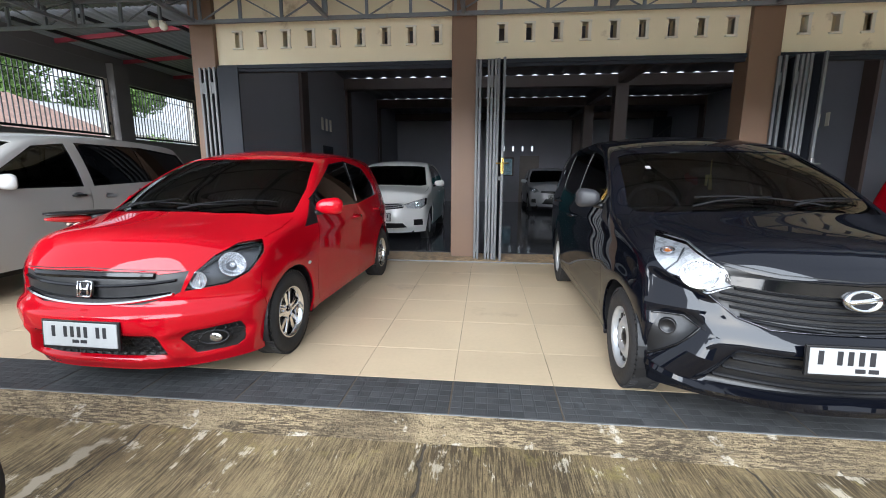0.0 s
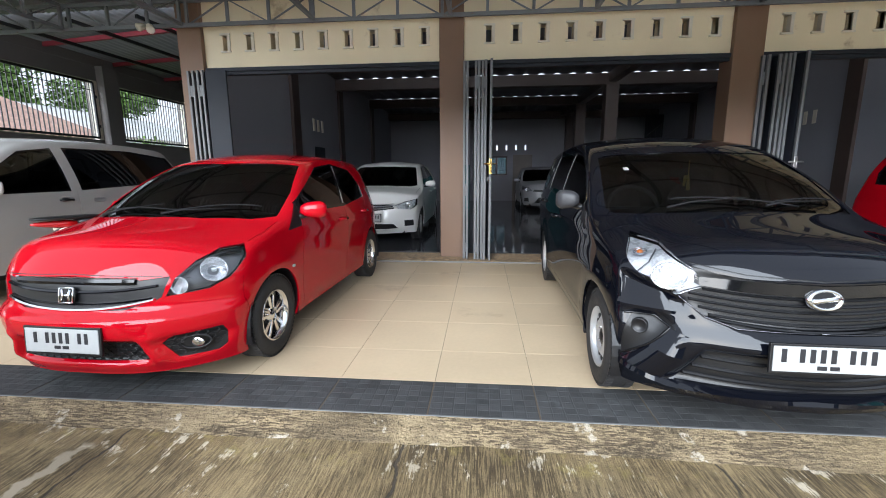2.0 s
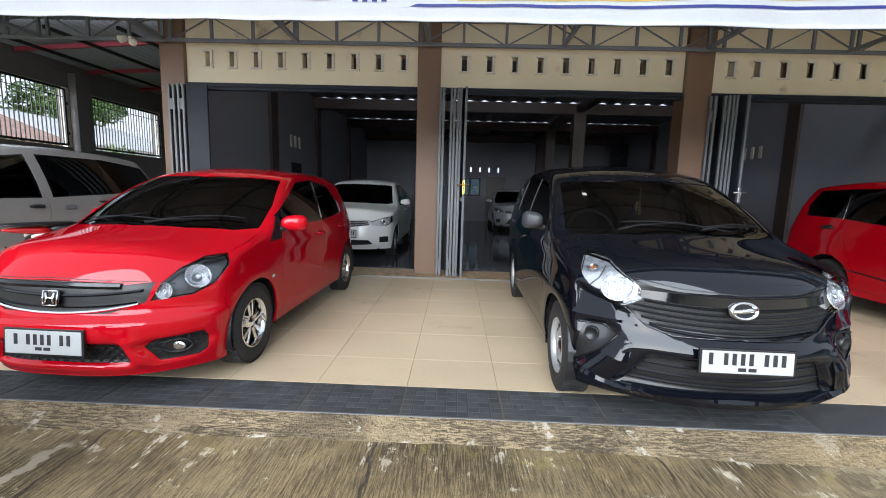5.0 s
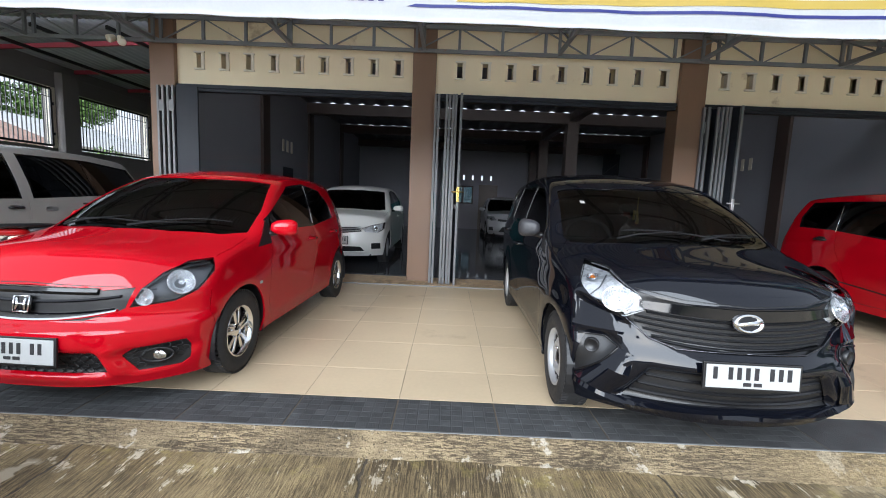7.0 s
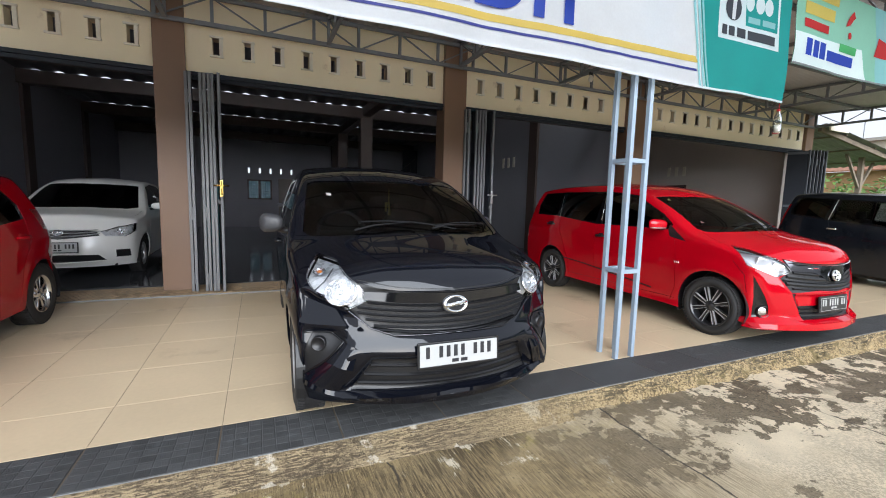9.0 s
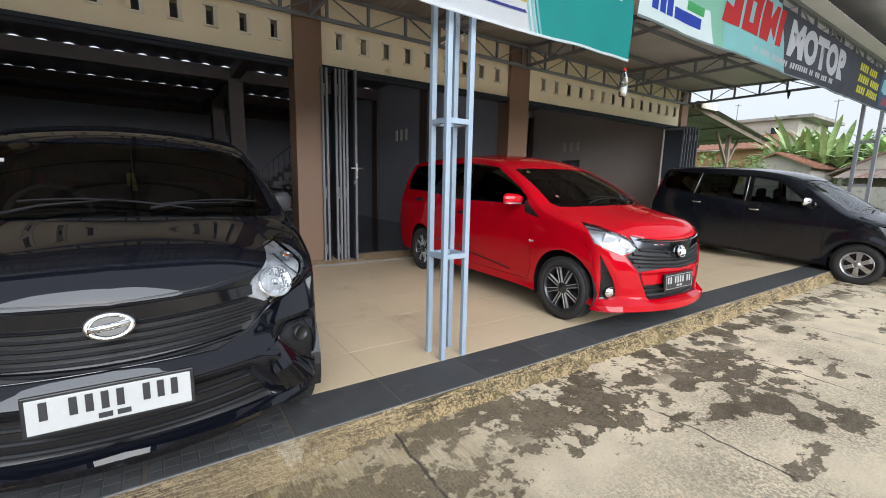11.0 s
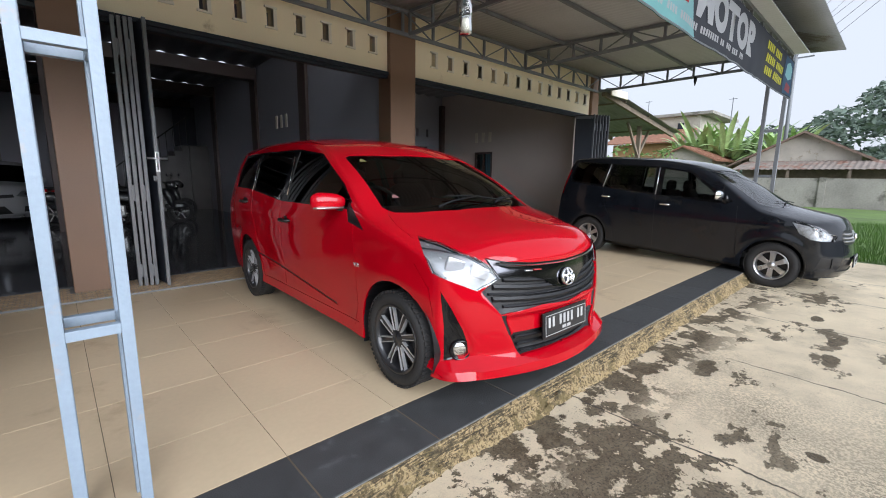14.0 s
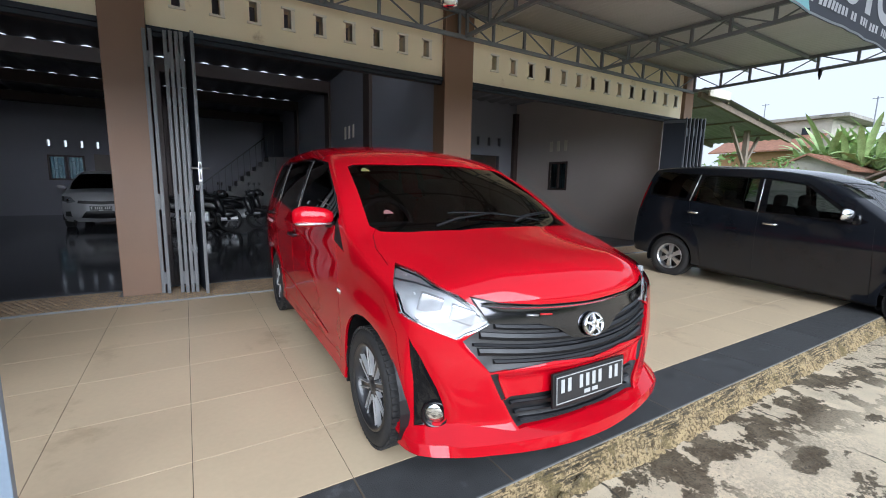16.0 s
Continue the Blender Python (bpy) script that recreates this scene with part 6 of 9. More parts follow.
car, surf, made = build_car("red_mpv", RED_SHAPE, pose(6.115, 2.25, 0.0, 0, 0, -0.7), M_red, "bright red people carrier with bladed alloys and a black plate",
                            dict(cuts=cuts, seams=SMALL_SEAMS + [SIDE_STRIPE], handles=[("h", 2.17, 0.88), ("h", 3.25, 0.98)], handle=M_black, cup=M_black, lamp_depth=0.03, lamp_back=M_reflector, inset=0.012), M_tint, "blade", rim_r=0.208, fine=True)
slats(car, surf, [(0.675, 0.70, 0.47, 0.022), (0.635, 0.665, 0.53, 0.03), (0.60, 0.63, 0.56, 0.012), (0.575, 0.60, 0.54, 0.03), (0.545, 0.555, 0.48, 0.016)], M_black, out=-0.004)
slats(car, surf, [(0.36, 0.365, 0.40, 0.014), (0.315, 0.32, 0.38, 0.014), (0.28, 0.284, 0.36, 0.012)], M_black, out=-0.002)
slats(car, surf, [(0.762, 0.786, 0.52, 0.007)], M_chrome, "chrome_strip", 0.004)
plate_on("front_lip", car, surf, [[(0.0, 0.268, 0.0), (0.42, 0.262, 0.0), (0.62, 0.300, 0.0), (0.79, 0.262, 0.0)], [(0.0, 0.240, 0.020), (0.40, 0.236, 0.024), (0.60, 0.232, 0.034), (0.81, 0.225, 0.044)], [(0.0, 0.196, 0.012), (0.40, 0.192, 0.016), (0.60, 0.186, 0.024), (0.80, 0.190, 0.030)]], M_red, "red front lip with pointed corners")
emblem(car, surf, 0.672, 0.125, 0.11, "ring")
number_plate(car, surf, 0.405, False, 0.468, 0.155, (2, 4, 2))
for n_, ob in enumerate(made["headlight"]):
    s = 1 if n_ == 0 else -1
    for x, z, w, h in ((0.60, 0.745, 0.105, 0.065), (0.705, 0.785, 0.10, 0.075)):
        p = surf.front(s * x, z)
        bm = bmesh.new()
        add_box(bm, (p.x - w / 2, p.y + 0.018, p.z - h / 2), (p.x + w / 2, p.y + 0.06, p.z + h / 2), 0.008, Matrix.Translation(p) @ pose(0, 0, 0, 0, -s * 18, s * 28) @ Matrix.Translation(-p))
        part("reflector", bm, M_reflector, ob)
    bm = bmesh.new()
    pts = [surf.front(s * x, z, -0.022) for x, z in ((0.765, 0.882), (0.70, 0.872), (0.62, 0.838), (0.565, 0.79), (0.525, 0.742))]
    add_tube(bm, pts, 0.004, 8)
    part("lamp_bezel", bm, M_smoky_housing, ob)
for n_, ob in enumerate(made["fog_vent"]):
    s = 1 if n_ == 0 else -1
    p = surf.front(s * 0.69, 0.325)
    m_ = Matrix.Translation((p.x, p.y, p.z)) @ pose(0, 0, 0, 0, 0, s * 30)
    bm = bmesh.new()
    add_lathe(bm, [(0.02, 0.062), (-0.010, 0.060), (-0.014, 0.050), (0.002, 0.044)], 24, "y", m_)
    part("fog_ring", bm, M_gloss_black, ob)
    bm = bmesh.new()
    add_lathe(bm, [(0.004, 0.044), (-0.002, 0.034), (-0.004, 0.012), (-0.004, 0.0005)], 24, "y", m_)
    part("fog_lens", bm, M_chrome, ob)
for s in (1, -1):
    door_mirror(car, s, (0.93, 1.24, 1.08) if s < 0 else (0.87, 1.33, 1.07), (0.225, 0.12, 0.125) if s < 0 else (0.17, 0.13, 0.12), M_red, M_alloy)
wiper(car, surf, (-0.40, 0.76), (0.02, 0.80), ((-0.28, 0.85), (0.32, 0.75)))
wiper(car, surf, (0.10, 0.72), (0.45, 0.86), ((0.16, 0.77), (0.60, 0.95)))
cabin(car, S=RED_SHAPE)
for s in (1, -1):
    part("mud_flap", box((s * 0.785 - 0.04, 1.0, 0.17), (s * 0.785 + 0.02, 1.012, 0.38), 0.004), M_black, car)
    for y in (2.245, 3.11):
        bm = bmesh.new()
        add_tube(bm, [surf.side(y - 0.03, 1.08, 0.0, s), surf.side(y + 0.015, 1.40, 0.0, s)], 0.005, 6)
        part("window_strip", bm, M_chrome, car)
for x, y, mt in ((-0.55, 1.44, M_olive), (-0.585, 0.985, M_redmark)):
    p = surf.top(x, y, 0.004)
    bm = bmesh.new()
    add_plate(bm, [(-0.034, -0.014), (0.034, -0.014), (0.012, 0.016), (-0.012, 0.016)], -0.001, 0.001)
    bmesh.ops.transform(bm, matrix=pose(p.x, p.y, p.z + 0.002, -52, 0, 8), verts=bm.verts)
    part("sticker", bm, mt, car, "small sticker on the windscreen")

for s in (1, -1):
    for k in range(3):
        bm = bmesh.new()
        a, b = surf.side(1.015 + 0.024 * k, 0.675, 0.001, s), surf.side(1.022 + 0.024 * k, 0.70, 0.001, s)
        add_tube(bm, [a, b], 0.0045, 6)
        part("badge_bar", bm, M_chrome, car)
for x, w, mt in ((-0.335, 0.05, M_alloy), (-0.275, 0.055, M_tail)):
    bm = bmesh.new()
    add_tube(bm, [surf.front(x, 0.742, 0.006), surf.front(x + w, 0.738, 0.006)], 0.005, 6)
    part("badge_bar", bm, mt, car)

# the red hatchback: white plate, chrome alloys
RED_HATCH_SHAPE = dict(HATCH)
RED_HATCH_SHAPE["sweep_power"] = 3.0
RED_HATCH_SHAPE["hood_drop"] = (0.035, 0.40, 0.78, 0.30, 0.80, 0.62, 0.78)
RED_HATCH_SHAPE["ledge"] = [(0.14, 0.0), (0.34, 0.0), (0.40, -0.026), (0.475, -0.034), (0.495, -0.028), (0.530, 0.014), (0.56, 0.016), (0.70, 0.0), (0.78, 0.0)]
RED_HATCH_SHAPE["front"] = [(0.15, 0.07), (0.19, 0.02), (0.25, 0.005), (0.38, 0.0), (0.5, 0.01), (0.6, 0.035), (0.68, 0.07), (0.765, 0.15)]
RED_HATCH_SHAPE["sill"] = [(0.0, 0.15), (0.5, 0.155), (1.2, 0.2), (2.5, 0.21), (3.1, 0.24), (3.64, 0.27)]
RED_HATCH_SHAPE["recess"] = [([(-0.1, 0.385), (0.37, 0.375), (0.44, 0.215), (-0.1, 0.225)], 0.04, 0.03),
                  ([(0.445, 0.335), (0.50, 0.385), (0.74, 0.41), (0.77, 0.33), (0.68, 0.215), (0.50, 0.215)], 0.025, 0.03),
                  ([(0.36, 0.38), (0.45, 0.41), (0.50, 0.385), (0.455, 0.335), (0.52, 0.215), (0.42, 0.20)], -0.022, 0.03)]
cuts = [
    ("window_surround", "side", [(1.18, 1.055), (1.36, 1.13), (1.86, 1.335), (2.30, 1.375), (2.75, 1.315), (2.93, 1.14), (2.93, 1.015), (2.20, 0.955), (1.42, 0.965), (1.20, 0.985)], True, M_gloss_black, 0.003, 0.01, "black window surround"),
    ("corner_trim", "side", [(1.20, 1.06), (0.97, 0.865), (1.20, 0.875), (1.22, 0.98)], True, M_black, 0.003, 0.01, ""),
    ("front_window", "side", [(1.25, 1.065), (1.37, 1.115), (1.88, 1.318), (2.27, 1.36), (2.15, 0.98), (1.40, 0.985), (1.23, 1.0)], True, M_tint, 0.006, 0.012, "dark tinted glass"),
    ("rear_window", "side", [(2.38, 1.352), (2.73, 1.30), (2.90, 1.13), (2.90, 1.028), (2.22, 0.972)], True, M_tint, 0.006, 0.012, "dark tinted glass"),
    ("windshield", "top", [(-0.001, 0.655), (0.35, 0.70), (0.62, 0.84), (0.735, 0.985), (0.715, 1.26), (0.60, 1.69), (0.30, 1.565), (-0.001, 1.51)], False, M_tint, 0.005, 0.012, "dark tinted windscreen"),
    ("headlight", "corner", [(0.497, 0.135, 0.602), (0.531, 0.18, 0.70), (0.606, 0.269, 0.784), (0.687, 0.384, 0.837), (0.774, 0.503, 0.843), (0.80, 0.462, 0.77), (0.757, 0.357, 0.672), (0.675, 0.265, 0.619)], True, M_lens, 0.0, 0.02, "swept-back clear headlamp"),
    ("grille", "front", [(-0.001, 0.725), (0.37, 0.712), (0.39, 0.70), (0.525, 0.712), (0.49, 0.60), (0.458, 0.582), (0.315, 0.54), (-0.001, 0.535)], False, M_black, 0.012, 0.014, "gloss black grille with a chrome lower edge"),
    ("fog_bezel", "corner", [(0.462, 0.11, 0.335), (0.515, 0.131, 0.378), (0.715, 0.289, 0.39), (0.733, 0.313, 0.343), (0.709, 0.329, 0.262), (0.661, 0.313, 0.234), (0.494, 0.184, 0.236)], True, M_black, 0.008, 0.012, "black honeycomb fog lamp bezel"),
    ("lower_intake", "front", [(-0.001, 0.365), (0.355, 0.355), (0.40, 0.24), (-0.001, 0.245)], False, M_black, 0.014, 0.014, "black honeycomb lower intake"),
    ("tail_light", "tail", [(0.80, 3.18, 1.10), (0.60, 3.52, 1.08), (0.62, 3.56, 0.86), (0.82, 3.28, 0.90)], True, M_tail, 0.002, 0.01, "red tail lamp"),
]
seams = [("side", [(1.19, 0.90), (1.16, 0.62), (1.15, 0.36), (1.20, 0.24)], 0.006), ("side", [(2.20, 0.955), (2.20, 0.6), (2.16, 0.24)], 0.006),
         ("side", [(2.93, 1.015), (2.88, 0.8), (2.74, 0.62), (2.70, 0.4), (2.68, 0.26)], 0.006), ("top", [(0.755, 0.56), (0.775, 0.72), (0.76, 0.93)], 0.0035),
         ("side", [(0.42, 0.66), (0.41, 0.52), (0.45, 0.42)], 0.005), ("front", [(0.0, 0.735), (0.37, 0.722), (0.49, 0.715)], 0.005)]
car, surf, made = build_car("red_hatchback", RED_HATCH_SHAPE, pose(-1.645, 2.30, 0.0, 0, 0, -1.6), M_red, "bright red hatchback with chrome alloys and a white plate",
                            dict(cuts=cuts, seams=seams, handles=[("h", 2.06, 0.84), ("h", 2.76, 0.86)], lamp_depth=0.05, lamp_back=M_smoky_housing), M_tint, "chrome", fine=True)
slats(car, surf, [(0.695, 0.692, 0.37, 0.034), (0.638, 0.665, 0.47, 0.016), (0.570, 0.598, 0.44, 0.010)], M_gloss_black, out=0.0)
slats(car, surf, [(0.538, 0.588, 0.455, 0.016)], M_chrome, "chrome_strip", 0.006)
slats(car, surf, [(0.715, 0.708, 0.38, 0.008)], M_chrome, "chrome_strip", 0.004)
for r_ in range(5):
    bm = bmesh.new()
    for k in range(-7, 8):
        x = k * 0.052 + (0.026 if r_ % 2 else 0)
        if abs(x) < 0.37:
            p = surf.front(x, 0.345 - 0.023 * r_, -0.004)
            pts = [(p.x + 0.028 * math.cos(t), p.y, p.z + 0.0135 * math.sin(t)) for t in [math.pi / 3 * j for j in range(7)]]
            add_tube(bm, pts, 0.0028, 4, caps=False)
    part("honeycomb_mesh", bm, M_black, car)
emblem(car, surf, 0.625, 0.088, 0.082, "square")
number_plate(car, surf, 0.385, True, 0.472, 0.155, (1, 4, 2))
for n_, ob in enumerate(made["headlight"]):
    s = 1 if n_ == 0 else -1
    lamp_bowl(ob, surf, s * 0.690, 0.727, 0.076, 1.0, 0.05, M_chrome, M_facets)
    lamp_bowl(ob, surf, s * 0.563, 0.655, 0.044, 1.15, 0.03, M_chrome, M_facets)
    bm = bmesh.new()
    pts = [surf.front(s * x, z, -0.02) for x, z in ((0.515, 0.625), (0.545, 0.695), (0.61, 0.768), (0.69, 0.818), (0.755, 0.825))]
    add_tube(bm, pts, 0.012, 8)
    part("lamp_bezel", bm, M_housing_dark, ob)
for n_, ob in enumerate(made["fog_bezel"]):
    s = 1 if n_ == 0 else -1
    p = surf.front(s * 0.605, 0.312)
    bm = bmesh.new()
    add_pillow(bm, (p.x, p.y + 0.003, p.z), (0.10, 0.022, 0.058), 0.9)
    part("fog_lens", bm, M_chrome, ob)
    bm = bmesh.new()
    ring = [(p.x + 0.066 * math.cos(t), p.y + s * 0.04 * math.cos(t) + 0.004, p.z + 0.04 * math.sin(t)) for t in [2 * math.pi * k / 20 for k in range(21)]]
    add_tube(bm, ring, 0.008, 6, caps=False)
    part("fog_ring", bm, M_black, ob)
    bm = bmesh.new()
    for i in range(6):
        for j in range(4):
            x, z = 0.50 + 0.042 * i + (0.02 if j % 2 else 0), 0.262 + 0.034 * j
            if inside([(0.475, 0.33), (0.52, 0.37), (0.71, 0.38), (0.72, 0.34), (0.66, 0.25), (0.51, 0.25)], (x, z)) and math.hypot((x - 0.605) / 1.6, z - 0.312) > 0.043:
                q = surf.front(s * x, z, -0.002)
                add_tube(bm, [(q.x + 0.019 * math.cos(t), q.y + s * 0.012 * math.cos(t), q.z + 0.016 * math.sin(t)) for t in [math.pi / 3 * k for k in range(7)]], 0.003, 4, caps=False)
    part("honeycomb_mesh", bm, M_black, ob)
for s in (1, -1):
    door_mirror(car, s, (0.925, 1.20, 1.0) if s > 0 else (0.84, 1.30, 1.0), (0.20, 0.13, 0.135) if s > 0 else (0.15, 0.16, 0.13), M_red)
    p = surf.side(0.98, 0.60, 0.002, s)
    bm = bmesh.new()
    add_pillow(bm, p, (0.012, 0.04, 0.022), 0.6)
    part("side_repeater", bm, M_white_plate, car)
    bm = bmesh.new()
    add_tube(bm, [surf.side(2.19, 0.985, 0.003, s), surf.side(2.30, 1.35, 0.003, s)], 0.006, 6)
    part("window_strip", bm, M_alloy, car)
wiper(car, surf, (-0.45, 0.76), (-0.02, 0.83), ((-0.50, 0.85), (0.15, 0.76)))
wiper(car, surf, (0.05, 0.70), (0.48, 0.87), ((0.10, 0.76), (0.62, 0.99)))
cabin(car, S=RED_HATCH_SHAPE, belt=0.95, seat_y=1.7)

# the black one at the far end: silver alloys, half over the kerb
cuts = [
    ("window_surround", "side", [(1.28, 1.10), (1.48, 1.215), (1.87, 1.475), (2.30, 1.53), (3.10, 1.54), (3.74, 1.56), (3.86, 1.33), (3.84, 1.20), (3.20, 1.145), (2.30, 1.09), (1.36, 1.055)], True, M_gloss_black, 0.003, 0.01, "black window surround"),
    ("front_window", "side", [(1.40, 1.10), (1.56, 1.215), (1.89, 1.457), (2.27, 1.505), (2.24, 1.105)], True, M_tint_light, 0.006, 0.012, "lightly tinted glass"),
    ("rear_window", "side", [(2.40, 1.513), (3.08, 1.52), (3.17, 1.165), (2.37, 1.12)], True, M_tint_light, 0.006, 0.012, "lightly tinted glass"),
    ("quarter_window", "side", [(3.19, 1.53), (3.71, 1.545), (3.82, 1.33), (3.80, 1.22), (3.27, 1.19)], True, M_tint, 0.006, 0.012, "dark tinted glass"),
    ("windshield", "top", [(-0.001, 0.69), (0.35, 0.73), (0.58, 0.85), (0.70, 1.0), (0.60, 1.64), (0.3, 1.535), (-0.001, 1.50)], False, M_clear_glass, 0.005, 0.012, "clear windscreen"),
    ("headlight", "corner", [(0.80, 0.62, 0.915), (0.783, 0.494, 0.918), (0.68, 0.24, 0.80), (0.56, 0.15, 0.77), (0.60, 0.17, 0.70), (0.741, 0.28, 0.70), (0.795, 0.393, 0.706), (0.80, 0.52, 0.77)], True, M_lens, 0.0, 0.02, "clear headlamp"),
    ("grille", "front", [(-0.001, 0.82), (0.42, 0.83), (0.50, 0.76), (0.42, 0.66), (-0.001, 0.655)], False, M_black, 0.012, 0.014, "black grille"),
    ("lower_intake", "front", [(-0.001, 0.47), (0.45, 0.47), (0.52, 0.32), (-0.001, 0.31)], False, M_black, 0.014, 0.014, ""),
    ("fog_bezel", "corner", [(0.735, 0.27, 0.50), (0.62, 0.17, 0.49), (0.60, 0.17, 0.36), (0.745, 0.31, 0.34)], True, M_black, 0.008, 0.012, ""),
    ("rear_glass", "rear", [(-0.001, 1.50), (0.52, 1.48), (0.66, 1.16), (-0.001, 1.14)], False, M_tint, 0.005, 0.01, "dark tinted rear glass"),
    ("tail_light", "tail", [(0.77, 3.93, 1.40), (0.62, 4.05, 1.38), (0.66, 4.12, 0.95), (0.80, 3.98, 0.98)], True, M_tail, 0.002, 0.01, "red tail lamp"),
]
seams = [("side", [(1.22, 1.04), (1.18, 0.7), (1.14, 0.30)], 0.006), ("side", [(2.31, 1.09), (2.29, 0.7), (2.27, 0.30)], 0.006),
         ("side", [(3.20, 1.145), (3.12, 0.85), (2.98, 0.62), (2.92, 0.30)], 0.006), ("top", [(0.76, 0.66), (0.77, 0.92)], 0.006)]
WAGON_POSE = pose(11.59, 1.33, -0.19, 2.9, 0, -0.5)
car, surf, made = build_car("black_wagon", OLD_MPV, WAGON_POSE, M_dustyblack, "dusty black people carrier with silver alloys parked over the kerb",
                            dict(cuts=cuts, seams=seams, handles=[("h", 2.16, 0.965), ("h", 3.12, 1.0)], handle=M_chrome, lamp_depth=0.05, lamp_back=M_lampwhite), M_tint, "six", rim_r=0.19, tyre_r=0.305, tyre_w=0.19)
slats(car, surf, [(0.78, 0.79, 0.42, 0.02), (0.73, 0.74, 0.44, 0.02), (0.69, 0.70, 0.42, 0.02)], M_alloy, out=0.0)
emblem(car, surf, 0.745, 0.11, 0.08, "ring")
number_plate(car, surf, 0.43, True, 0.44, 0.14)
for n_, ob in enumerate(made["headlight"]):
    s = 1 if n_ == 0 else -1
    lamp_bowl(ob, surf, s * 0.69, 0.79, 0.055, 0.9, 0.04, M_chrome, M_lampwhite)
    lamp_bowl(ob, surf, s * 0.765, 0.845, 0.03, 0.8, 0.03, M_tail, M_lampwhite)
for s in (1, -1):
    door_mirror(car, s, (0.945, 1.42, 1.17), (0.19, 0.12, 0.14), M_chrome)
    for a, b in (((2.325, 1.10), (2.345, 1.51)), ((3.20, 1.16), (3.14, 1.53))):
        bm = bmesh.new()
        add_tube(bm, [surf.side(*a, 0.002, s), surf.side(*b, 0.002, s)], 0.007, 6)
        part("window_strip", bm, M_alloy, car)
wiper(car, surf, (-0.40, 0.78), (0.02, 0.83), ((-0.40, 0.88), (0.25, 0.78)))
cabin(car, S=OLD_MPV, belt=1.0, seat_y=1.85)

# the white people carrier under the side roof
cuts = [
    ("window_surround", "side", [(1.20, 1.125), (1.42, 1.26), (1.86, 1.535), (2.35, 1.60), (3.35, 1.60), (4.05, 1.53), (4.24, 1.28), (4.20, 1.20), (3.30, 1.13), (2.35, 1.09), (1.3, 1.085)], True, M_gloss_black, 0.002, 0.01, "black window surround"),
    ("front_window", "side", [(1.34, 1.13), (1.48, 1.26), (1.89, 1.515), (2.22, 1.565), (2.27, 1.11), (1.40, 1.10)], True, M_tint, 0.006, 0.012, "dark tinted glass"),
    ("pillar_cover", "side", [(2.24, 1.60), (2.37, 1.61), (2.42, 1.09), (2.29, 1.085)], True, M_shadedwhite, -0.001, 0.01, ""),
    ("rear_window", "side", [(2.42, 1.585), (3.22, 1.585), (3.30, 1.15), (2.45, 1.11)], True, M_tint, 0.006, 0.012, "dark tinted glass"),
    ("quarter_window", "side", [(3.28, 1.585), (4.02, 1.515), (4.18, 1.28), (4.15, 1.22), (3.36, 1.155)], True, M_tint, 0.006, 0.012, "dark tinted glass"),
    ("windshield", "top", [(-0.001, 0.72), (0.4, 0.78), (0.68, 0.98), (0.70, 1.10), (0.64, 1.75), (0.3, 1.64), (-0.001, 1.60)], False, M_tint, 0.005, 0.012, "dark windscreen"),
    ("headlight", "corner", [(0.80, 0.60, 0.96), (0.62, 0.25, 0.93), (0.55, 0.17, 0.78), (0.80, 0.42, 0.78)], True, M_lens, 0.0, 0.02, "clear headlamp"),
    ("grille", "front", [(-0.001, 0.88), (0.5, 0.88), (0.45, 0.72), (-0.001, 0.70)], False, M_black, 0.012, 0.014, ""),
]
seams = [("side", [(1.24, 1.08), (1.20, 0.7), (1.18, 0.32)], 0.006), ("side", [(2.36, 1.09), (2.34, 0.7), (2.32, 0.32)], 0.006), ("side", [(3.32, 1.13), (3.24, 0.9), (3.08, 0.68), (3.04, 0.34)], 0.006)]
car, surf, made = build_car("white_wagon", BIG_MPV, pose(-5.09, 2.62, 0.0, 0, 0, 0), M_shadedwhite, "white large people carrier with dark windows and black handles",
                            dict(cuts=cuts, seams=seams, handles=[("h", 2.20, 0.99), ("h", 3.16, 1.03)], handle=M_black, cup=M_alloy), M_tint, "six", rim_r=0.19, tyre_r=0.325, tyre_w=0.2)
for s in (1, -1):
    door_mirror(car, s, (1.0, 1.34, 1.16), (0.23, 0.13, 0.16), M_shadedwhite)
    p = surf.side(2.62, 0.97, 0.002, s)
    bm = bmesh.new()
    add_pillow(bm, p, (0.014, 0.17, 0.06), 0.6)
    part("side_garnish", bm, M_alloy, car)
cabin(car, S=BIG_MPV, belt=1.02, seat_y=1.95)

